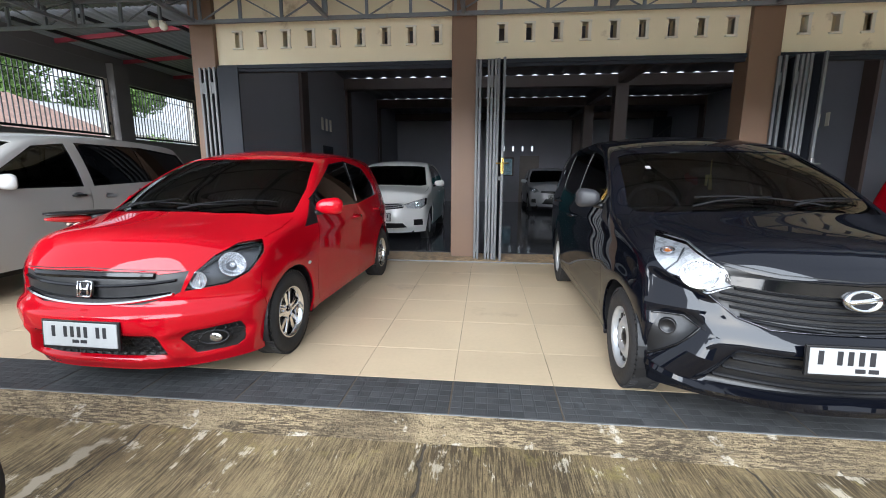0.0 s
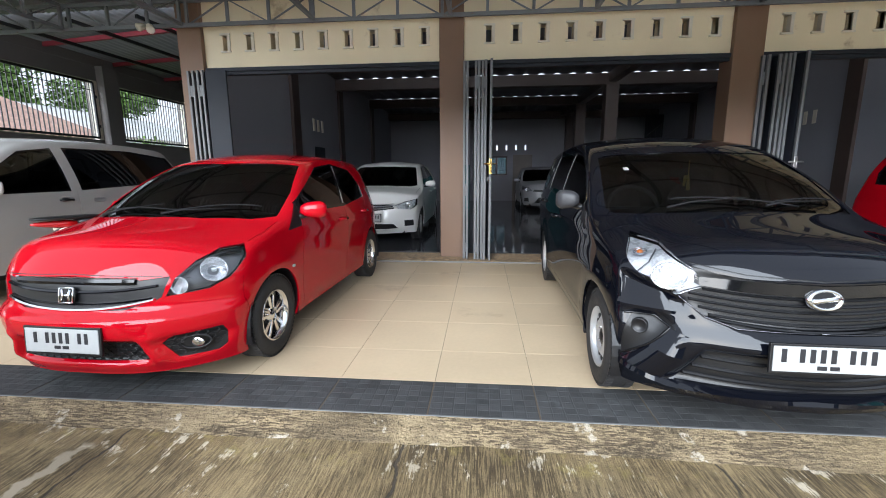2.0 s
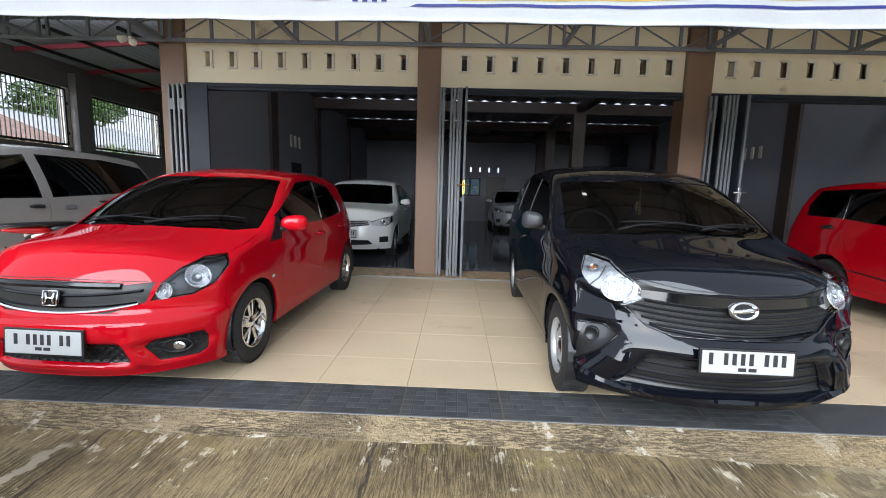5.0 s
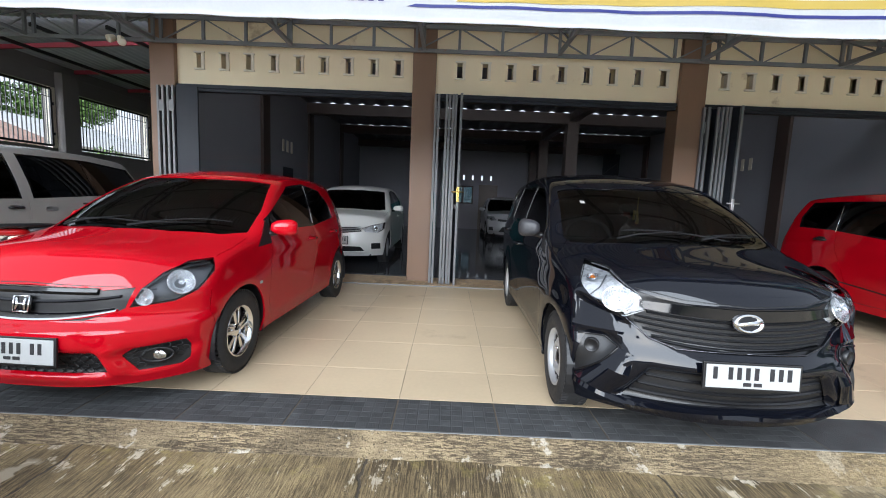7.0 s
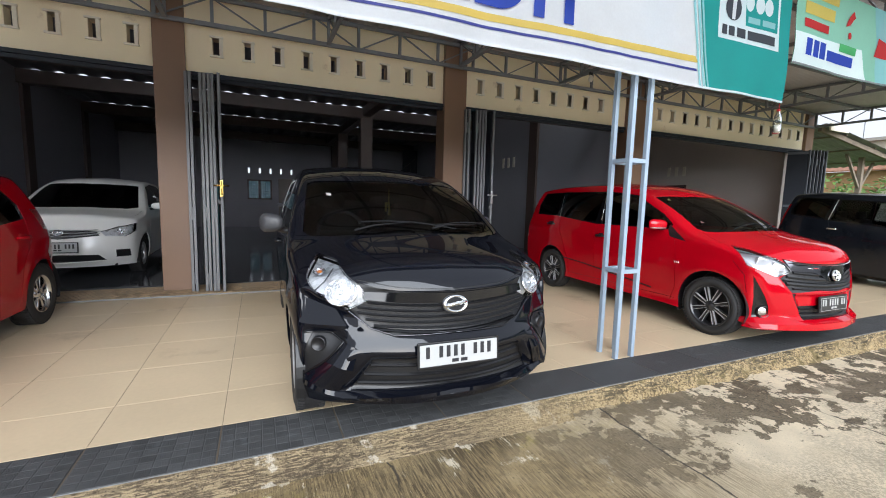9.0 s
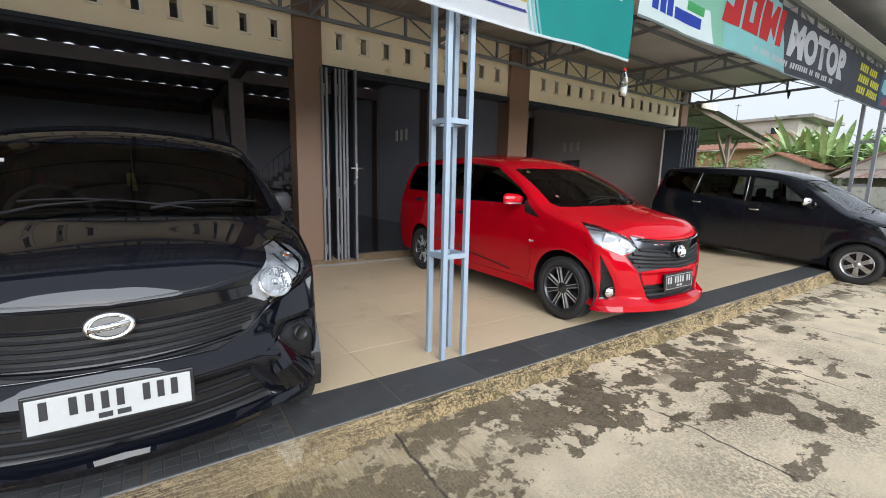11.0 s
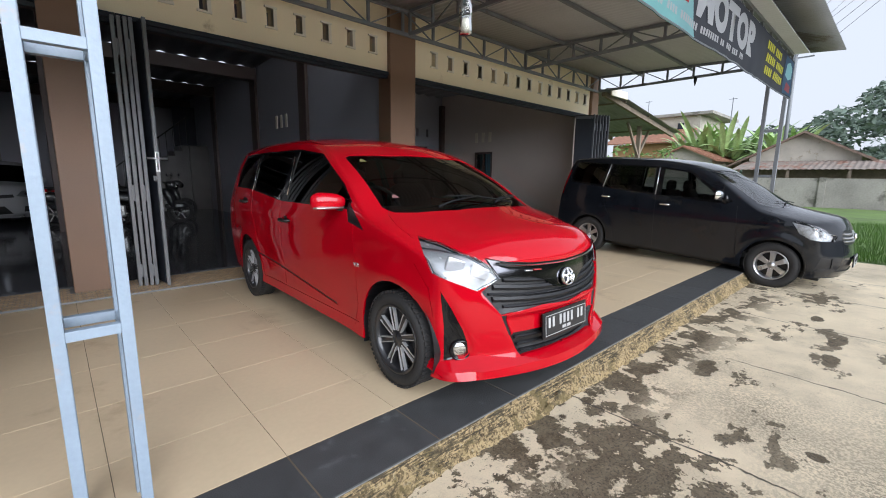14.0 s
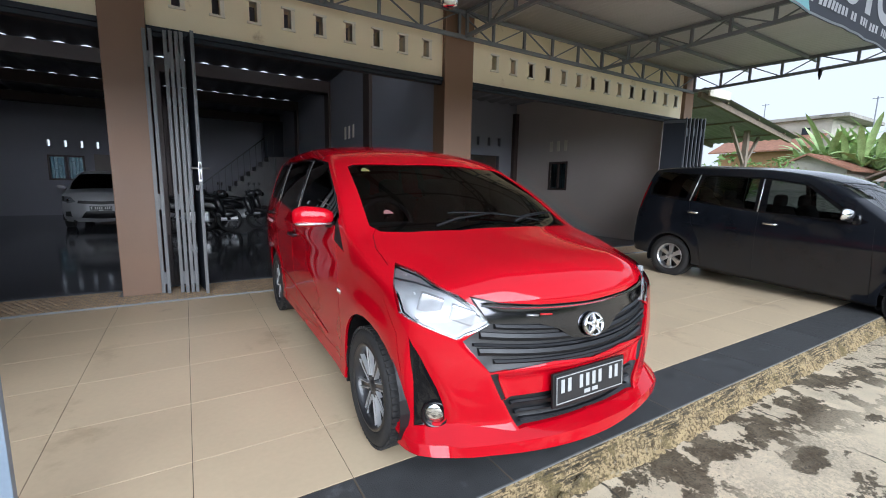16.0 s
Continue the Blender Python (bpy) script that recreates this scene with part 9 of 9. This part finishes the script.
for _ in range(14000):
    x, y = 14.4 + 9.5 * rnd.random() ** 1.3, 0.45 + 6.0 * rnd.random() + 0.12 * rnd.gauss(0, 1)
    z = field_height(x, y)
    h, t = rnd.uniform(0.06, 0.2), rnd.uniform(0, 6.28)
    dx, dy, w = math.cos(t) * 0.05, math.sin(t) * 0.05, 0.009
    a, b = bm.verts.new((x - w, y, z)), bm.verts.new((x + w, y + w, z))
    c = bm.verts.new((x + dx, y + dy, z + h))
    bm.faces.new((a, b, c))
tagged(mesh_ob("grass", bm, M_grass), "bright green grass blades beside the forecourt", "grass", kind="stuff")

wall = tagged(mesh_ob("wall_field", box((35.0, -26, -0.4), (35.15, 20, 1.46)), M_block), "stained grey plastered boundary wall", "wall", kind="structure")
for y in (-20, -14, -8, -2, 4.05, 10, 16):
    tagged(mesh_ob("wall_pier", box((34.93, y - 0.15, -0.4), (34.998, y + 0.15, 1.50), 0.01), M_block), "grey pier of the boundary wall", "pier", "piers of the boundary wall", "structure")


def gable_house(name, x0, x1, ym, half, eave, ridge, over, wall_m, roof_m, label, low=-0.3):
    """A house whose gable looks towards -x."""
    ob = thing(name, label, "house", "houses beyond the field", pose(0, 0, 0))
    bm = bmesh.new()
    for x in (x0, x1):
        bm.faces.new([bm.verts.new(v) for v in ((x, ym - half, low), (x, ym + half, low), (x, ym + half, eave), (x, ym, ridge), (x, ym - half, eave))])
    for y in (ym - half, ym + half):
        bm.faces.new([bm.verts.new(v) for v in ((x0, y, low), (x1, y, low), (x1, y, eave), (x0, y, eave))])
    bmesh.ops.recalc_face_normals(bm, faces=bm.faces)
    part("wall", bm, wall_m, ob)
    slope = (ridge - eave) / half
    for s in (-1, 1):
        bm = bmesh.new()
        n_ = 26
        for i in range(n_):
            xa, xb = x0 - 0.5 + (x1 - x0 + 1.0) * i / n_, x0 - 0.5 + (x1 - x0 + 1.0) * (i + 1) / n_
            h = 0.05 if i % 2 else 0.0
            pts = [(xa, ym, ridge + 0.1 + h), (xb, ym, ridge + 0.1 + h), (xb, ym + s * (half + over), eave - slope * over + 0.1 + h), (xa, ym + s * (half + over), eave - slope * over + 0.1 + h)]
            up = [bm.verts.new(p) for p in pts]
            dn = [bm.verts.new((p[0], p[1], p[2] - 0.12)) for p in pts]
            bm.faces.new(up)
            bm.faces.new(dn[::-1])
            for k in range(4):
                bm.faces.new((up[k], dn[k], dn[(k + 1) % 4], up[(k + 1) % 4]))
        bmesh.ops.recalc_face_normals(bm, faces=bm.faces)
        part("roof", bm, roof_m, ob)
    return ob


gable_house("cottage", 41.0, 52.0, 5.9, 2.9, 2.9, 4.45, 1.3, M_plaster, M_oldtile, "low cottage with an aged cream gable and tiled roof")
lean = thing("lean_to", "rusty sheet lean-to roof on timber posts", "shed", "", pose(0, 0, 0))
bm = bmesh.new()
for i in range(40):
    y = -2.6 + 0.29 * i
    v = [bm.verts.new(p) for p in ((37.3, y, 1.98), (37.3, y + 0.15, 2.01), (37.3, y + 0.29, 1.98), (40.9, y + 0.29, 2.62), (40.9, y + 0.15, 2.65), (40.9, y, 2.62))]
    bm.faces.new((v[0], v[1], v[4], v[5]))
    bm.faces.new((v[1], v[2], v[3], v[4]))
bmesh.ops.remove_doubles(bm, verts=bm.verts, dist=0.001)
part("roof_sheet", bm, M_rust, lean)
for y in (-2.2, 0.5, 3.2, 6.0, 8.6):
    bm = bmesh.new()
    add_bar(bm, (37.5, y, -0.3), (37.5, y, 2.0), 0.14, 0.14)
    part("post", bm, M_wood, lean)
bm = bmesh.new()
add_box(bm, (39.5, -2.4, -0.3), (39.6, 8.8, 2.2))
part("back_wall", bm, M_wood, lean)
gable_house("hut", 43.5, 50.0, 14.0, 2.2, 3.0, 4.0, 0.4, M_plaster, M_terracotta, "small hut with a weathered tiled roof")
flat = thing("town_house", "pale two-storey town house with a flat roof slab", "house", "houses beyond the field", pose(0, 0, 0))
part("wall", box((62, 18.6, -0.3), (72, 25.3, 9.0), 0.02), M_plaster, flat)
part("roof_slab", box((61.4, 17.2, 9.0), (72.6, 26.0, 9.35), 0.02), M_block, flat)
part("porch_wall", box((58.5, 19.8, -0.3), (61.9, 27.5, 5.6), 0.02), mat("ochre_plaster", (0.35, 0.2, 0.1), 0.85, vary=0.15), flat)
bm = bmesh.new()
v = [bm.verts.new(p) for p in ((57.4, 18.9, 5.7), (57.4, 28.2, 5.7), (62, 28.2, 7.5), (62, 18.9, 7.5))]
bm.faces.new(v)
w = [bm.verts.new((p.co.x, p.co.y, p.co.z - 0.15)) for p in v]
bm.faces.new(w[::-1])
for k in range(4):
    bm.faces.new((v[k], w[k], w[(k + 1) % 4], v[(k + 1) % 4]))
part("porch_roof", bm, M_terracotta, flat)
for y in (20.4, 23.0):
    part("window", box((61.95, y, 6.9 if y < 22 else 7.6), (61.99, y + 0.7, 8.2), 0.0), M_doordark, flat)


def banana_plant(x, y, base, high, seed):
    r = random.Random(seed)
    ob = thing("banana_plant", "tall banana plant with long arching green leaves", "banana plant", "banana plants beyond the field", pose(x, y, base))
    bm = bmesh.new()
    add_tube(bm, [(0, 0, -0.2), (0.05, 0, high * 0.3), (0.0, 0.05, high * 0.52)], 0.2, 9, radii=[0.22, 0.17, 0.10])
    part("stem", bm, mat("banana_stem", (0.16, 0.18, 0.07), 0.7, vary=0.2) if "banana_stem" not in bpy.data.materials else bpy.data.materials["banana_stem"], ob)
    for k in range(15):
        t = 2 * math.pi * k / 15 + r.uniform(-0.3, 0.3)
        length, rise = high * r.uniform(0.42, 0.6), r.uniform(0.6, 1.35)
        bm = bmesh.new()
        rows_ = []
        for i in range(9):
            f = i / 8
            out = length * f * (0.75 if rise > 0.8 else 1.0)
            z = high * 0.5 + length * (rise * f - (0.45 + 0.5 * (1.15 - rise)) * f * f)
            wide = 0.2 * math.sin(math.pi * min(1, 0.08 + 0.92 * f)) ** 0.6 + 0.02
            c, s = math.cos(t), math.sin(t)
            p = Vector((c * out, s * out, z))
            side_ = Vector((-s, c, 0)) * wide
            rows_.append([bm.verts.new(p - side_ + Vector((0, 0, -wide * 0.35))), bm.verts.new(p), bm.verts.new(p + side_ + Vector((0, 0, -wide * 0.35)))])
        for a, b in zip(rows_, rows_[1:]):
            for q in (0, 1):
                bm.faces.new((a[q], a[q + 1], b[q + 1], b[q])).smooth = True
        part("leaf", bm, M_banana, ob)
    return ob


for k in range(16):
    banana_plant(47 + rnd.uniform(0, 4), 7.0 + 0.62 * k + rnd.uniform(-0.3, 0.3), -0.2, rnd.uniform(6.0, 7.4) * (0.82 if k in (0, 15) else 1), 40 + k)

# wooded rise behind
bm = bmesh.new()
for k in range(210):
    y = rnd.uniform(-75, 22)
    x = 86 + rnd.uniform(0, 40)
    top_ = 5.0 + (x - 86) * 0.18 + max(0.0, min(1.0, (16 - y) / 14)) * 8.0 + 2.2 * noise.noise((y * 0.11, x * 0.1, 3))
    for z in (top_ * 0.35, top_ * 0.7, top_):
        scatter_leaves(bm, (x, y, z), (2.6, 2.8, 2.0), 60, 0.55)
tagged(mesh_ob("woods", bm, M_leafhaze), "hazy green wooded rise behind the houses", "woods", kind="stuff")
for k, (x, y, h, c) in enumerate(((62, -2.0, 10.5, 4.0), (57, -8.0, 12.0, 4.8), (64, -14, 13, 5))):
    tree(x, y, -0.2, h, c, 420, 0.15, M_leafdark, "broad leafy tree beyond the houses", 60 + k)
bm = bmesh.new()
for k in range(60):
    scatter_leaves(bm, (24 + rnd.uniform(0, 8), 10.5 + rnd.uniform(0, 8), rnd.uniform(0.3, 2.6)), (0.8, 0.8, 0.6), 70, 0.13)
tagged(mesh_ob("hedge", bm, M_leafmid), "bright green shrubs behind the shed", "shrubs", kind="stuff")

# power pole and cables
pole = thing("power_pole", "grey power pole with crossarms", "power pole", "", pose(0, 0, 0))
bm = bmesh.new()
add_tube(bm, [(45, 7.5, -0.3), (45.2, 7.7, 13.5)], 0.14, 10, radii=[0.16, 0.10])
part("pole_shaft", bm, M_truss, pole)
for z in (10.2, 11.6):
    bm = bmesh.new()
    add_bar(bm, (45.15, 6.6, z), (45.15, 8.8, z), 0.09, 0.09)
    part("crossarm", bm, M_truss, pole)
for k in range(5):
    y, z = 6.7 + 0.5 * k, 11.7 if k % 2 else 10.3
    bm = bmesh.new()
    add_tube(bm, [(45.15, y, z), (28, y - 6 - 0.3 * k, z - 0.4), (5, y - 15 - 0.8 * k, z + 1.0)], 0.012, 5)
    tagged(mesh_ob("power_cable", bm, M_black), "thin dark overhead power cable", "cable", "overhead cables")
for x, y, z0, z1 in ((62, 15.5, 3, 10.6), (66, 26.5, 9.0, 12.0)):
    bm = bmesh.new()
    add_tube(bm, [(x, y, -0.3 if z0 < 5 else z0), (x, y, z1)], 0.05, 6)
    add_bar(bm, (x, y - 0.4, z1 - 0.15), (x, y + 0.4, z1 - 0.15), 0.05, 0.05)
    tagged(mesh_ob("aerial_mast", bm, M_truss), "thin grey aerial mast", "mast", "masts")

# timber shed leaning on the end wall
shed = thing("timber_shed", "open timber lean-to with a sheet roof on the end wall", "shed", "", pose(0, 0, 0))
bm = bmesh.new()
for i in range(30):
    y = 6.3 + 0.2 * i
    v = [bm.verts.new(p) for p in ((14.5, y, 3.50), (14.5, y + 0.1, 3.53), (14.5, y + 0.2, 3.50), (19.6, y + 0.2, 2.80), (19.6, y + 0.1, 2.83), (19.6, y, 2.80))]
    bm.faces.new((v[0], v[1], v[4], v[5]))
    bm.faces.new((v[1], v[2], v[3], v[4]))
bmesh.ops.remove_doubles(bm, verts=bm.verts, dist=0.001)
part("roof_sheet", bm, M_shedroof, shed)
for y in (6.5, 8.6, 10.6):
    bm = bmesh.new()
    add_bar(bm, (14.5, y, 3.40), (19.4, y, 2.74), 0.08, 0.12)
    part("rafter", bm, M_wood, shed)
for x in (15.6, 17.2, 18.8):
    bm = bmesh.new()
    add_bar(bm, (x, 6.4, 3.47 - (x - 14.5) * 0.137), (x, 12.2, 3.47 - (x - 14.5) * 0.137), 0.05, 0.04)
    part("purlin", bm, M_wood, shed)
for x, y in ((18.0, 7.0), (18.2, 10.6)):
    bm = bmesh.new()
    add_bar(bm, (x, y, -0.3), (x, y, 2.95), 0.12, 0.12)
    part("post", bm, M_wood, shed)
    bm = bmesh.new()
    add_bar(bm, (x, y, 2.0), (x - 0.9, y, 2.98), 0.07, 0.07)
    part("brace", bm, M_wood, shed)
    bm = bmesh.new()
    add_bar(bm, (x, y, 2.0), (x + 0.7, y, 2.82), 0.07, 0.07)
    part("brace", bm, M_wood, shed)
tagged(mesh_ob("eave_board", box((14.52, 6.28, 3.34), (15.4, 6.32, 3.52), 0.004), M_trim_white), "short white board under the shed eave", "board")
tagged(mesh_ob("wall_low", box((22.0, 9.2, -0.3), (22.2, 16.0, 1.15)), M_trim_white), "low pale garden wall behind the shed", "wall", kind="structure")
for y in (9.6, 11.2, 12.8):
    tagged(mesh_ob("wall_pier", box((21.9, y, -0.3), (22.25, y + 0.3, 1.75), 0.02), M_block), "grey garden wall pier", "pier", "garden piers", "structure")

# ---- beyond the carport openings ----
gable = thing("neighbour_house", "neighbouring house with a dull red tiled roof", "house", "", pose(0, 0, 0))
part("wall", box((-22, 9.0, -0.3), (-14.5, 22, 2.9), 0.02), M_plaster, gable)
for i in range(14):
    bm = bmesh.new()
    for j in range(26):
        y = 8.5 + 0.3 * j
        x0, x1 = -13.6 - 0.36 * i, -13.6 - 0.36 * (i + 1)
        z0, z1 = 2.55 + 0.13 * i, 2.55 + 0.13 * (i + 1) + 0.03
        v = [bm.verts.new(p) for p in ((x0, y, z0 + 0.03), (x0, y + 0.15, z0 + 0.07), (x0, y + 0.3, z0 + 0.03), (x1, y + 0.3, z1), (x1, y + 0.15, z1 + 0.05), (x1, y, z1))]
        bm.faces.new((v[0], v[1], v[4], v[5]))
        bm.faces.new((v[1], v[2], v[3], v[4]))
    bmesh.ops.remove_doubles(bm, verts=bm.verts, dist=0.001)
    part("roof_course", bm, M_dullroof, gable)
part("eave_board", box((-13.7, 8.4, 2.40), (-13.6, 16.4, 2.56), 0.01), M_trim_white, gable)
grey = thing("grey_shed", "low shed with a pale grey sheet roof", "shed", "", pose(0, 0, 0))
part("wall", box((-20, 17.0, -0.3), (-15, 26, 2.6), 0.02), M_block, grey)
bm = bmesh.new()
v = [bm.verts.new(p) for p in ((-14.3, 16.6, 2.7), (-14.3, 26.5, 2.7), (-20.5, 26.5, 4.6), (-20.5, 16.6, 4.6))]
bm.faces.new(v)
w = [bm.verts.new((p.co.x, p.co.y, p.co.z - 0.1)) for p in v]
bm.faces.new(w[::-1])
for k in range(4):
    bm.faces.new((v[k], w[k], w[(k + 1) % 4], v[(k + 1) % 4]))
part("roof_sheet", bm, M_roof, grey)
for k, (x, y, h, c) in enumerate(((-25, 14, 8.0, 3.0), (-28, 21, 9.5, 3.6), (-24, 27, 8.0, 3.0), (-30, 9, 9.0, 3.4), (-22.5, 19, 6.0, 2.0), (-31, 15.5, 10.0, 3.6), (-27, 10.5, 8.5, 3.0), (-33, 26, 10.0, 3.8))):
    tree(x, y, -0.2, h, c, 210, 0.15, M_leafmid, "leafy tree behind the neighbouring house", 90 + k)
bm = bmesh.new()
for k in range(30):
    scatter_leaves(bm, (-11.5 + rnd.uniform(-1, 1), 13 + rnd.uniform(0, 8), rnd.uniform(0.5, 2.3)), (0.7, 0.7, 0.5), 60, 0.1)
tagged(mesh_ob("shrubs", bm, M_leafmid), "green shrubs outside the carport wall", "shrubs", kind="stuff")

# ---- tiles ----
def tile_mesh(name, w, d, h, bevel, material):
    bm = bmesh.new()
    a = [(0, 0), (w, 0), (w, d), (0, d)]
    low = [bm.verts.new((x, y, 0)) for x, y in a]
    mid = [bm.verts.new((x, y, h - bevel)) for x, y in a]
    b = bevel
    top = [bm.verts.new((x, y, h)) for x, y in ((b, b), (w - b, b), (w - b, d - b), (b, d - b))]
    for r, s in ((low, mid), (mid, top)):
        for i in range(4):
            bm.faces.new((r[i], r[(i + 1) % 4], s[(i + 1) % 4], s[i]))
    bm.faces.new(top)
    me = bpy.data.meshes.new(name)
    bm.to_mesh(me)
    bm.free()
    me.materials.append(material)
    return me


def lay(name, me, x, y, z, parent):
    ob = new(name, me)
    ob.location = (x, y, z)
    ob.parent = parent
    return ob


gap = 0.003
rows_y = [(2.705, 3.165), (3.165, 3.76), (3.76, 4.36), (4.36, 4.96), (4.96, 5.56), (5.56, 6.16), (6.16, 6.25)]
for ya, yb in rows_y:
    me = tile_mesh("tile", 0.6 - gap, yb - ya - gap, 0.012, 0.0004, M_tile)
    for k in range(-16, 25):
        x = -0.255 + 0.6 * k
        if -9.0 < x < 14.3:
            lay("tile", me, x + gap / 2, ya + gap / 2, -0.012, floor_ob)


def embossed_tile(name, w, d, h, cols, rows_, material):
    """A paving tile moulded with rows of small raised setts."""
    bm = bmesh.new()
    add = lambda *p: bm.verts.new(p)
    a = [add(0, 0, 0), add(w, 0, 0), add(w, d, 0), add(0, d, 0)]
    b = [add(0, 0, h * 0.93), add(w, 0, h * 0.93), add(w, d, h * 0.93), add(0, d, h * 0.93)]
    bm.faces.new(b)
    for i in range(4):
        bm.faces.new((a[i], a[(i + 1) % 4], b[(i + 1) % 4], b[i]))
    g = 0.004
    for r in range(rows_):
        y0, y1 = d * r / rows_ + g / 2, d * (r + 1) / rows_ - g / 2
        shift = 0.0
        for c in range(cols):
            x0, x1 = max(0.001, w * (c + shift) / cols + g / 2), min(w - 0.001, w * (c + shift + 1) / cols - g / 2)
            if x1 - x0 < 0.012:
                continue
            low = [add(x0, y0, h * 0.9), add(x1, y0, h * 0.9), add(x1, y1, h * 0.9), add(x0, y1, h * 0.9)]
            e = 0.002
            top = [add(x0 + e, y0 + e, h), add(x1 - e, y0 + e, h), add(x1 - e, y1 - e, h), add(x0 + e, y1 - e, h)]
            for i in range(4):
                bm.faces.new((low[i], low[(i + 1) % 4], top[(i + 1) % 4], top[i]))
            bm.faces.new(top)
    me = bpy.data.meshes.new(name)
    bm.to_mesh(me)
    bm.free()
    me.materials.append(material)
    return me


strip_ob = tagged(mesh_ob("paving_strip", box((-9.4, 2.338, -0.2), (14.6, 2.70, -0.004), 0.0), M_darkgrout), "strip of charcoal paving tiles along the terrace edge", "pavement", kind="structure")
setts = embossed_tile("paving_tile", 0.6 - 0.009, 0.36, 0.014, 9, 6, M_darktile)
plain = tile_mesh("paving_tile", 0.6 - 0.008, 0.36, 0.014, 0.002, M_darktile)
for k in range(-15, 25):
    x = -0.255 + 0.6 * k
    if -9.3 < x < 14.0:
        lay("paving_tile", setts if x < 2.6 else plain, x + 0.002, 2.340, -0.013, strip_ob)

# small pebble-like mosaic on the threshold, laid in a running pattern
mosaics = [tile_mesh("mosaic_tile", 0.058, 0.044, 0.010, 0.003, M_pebble), tile_mesh("mosaic_tile", 0.046, 0.044, 0.011, 0.004, M_pebble)]
count = 0
loose = []
for r in range(13):
    y = 6.262 + 0.049 * r
    x = -3.5 + 0.03 * (r % 2)
    k = 0
    while x < 13.8:
        if not any(a - 0.06 < x < b + 0.0 for a, b in PILLARS) or y < 6.56:
            q = (k + r) % 2
            if -0.6 < x < 2.0 and count < 260:
                lay("mosaic_tile", mosaics[q], x, y, 0.010, threshold)
                count += 1
            else:
                loose.append((x, y, q))
        x += 0.062 if (k + r) % 2 == 0 else 0.050
        k += 1
verts, faces = [], []
for x, y, q in loose:
    w, d, h, b = (0.058, 0.046)[q], 0.044, 0.0205, 0.004
    i = len(verts)
    verts += [(x, y, 0.012), (x + w, y, 0.012), (x + w, y + d, 0.012), (x, y + d, 0.012), (x + b, y + b, h), (x + w - b, y + b, h), (x + w - b, y + d - b, h), (x + b, y + d - b, h)]
    faces += [(i, i + 1, i + 5, i + 4), (i + 1, i + 2, i + 6, i + 5), (i + 2, i + 3, i + 7, i + 6), (i + 3, i, i + 4, i + 7), (i + 4, i + 5, i + 6, i + 7)]
me = bpy.data.meshes.new("mosaic_field")
me.from_pydata(verts, [], faces)
me.materials.append(mat("mosaic_rest", (0.38, 0.27, 0.16), 0.5, vary=0.4, scale=14, grain=40, bump=0.4))
field = new("mosaic_field", me)
field.parent = threshold
field["kind"] = "stuff"
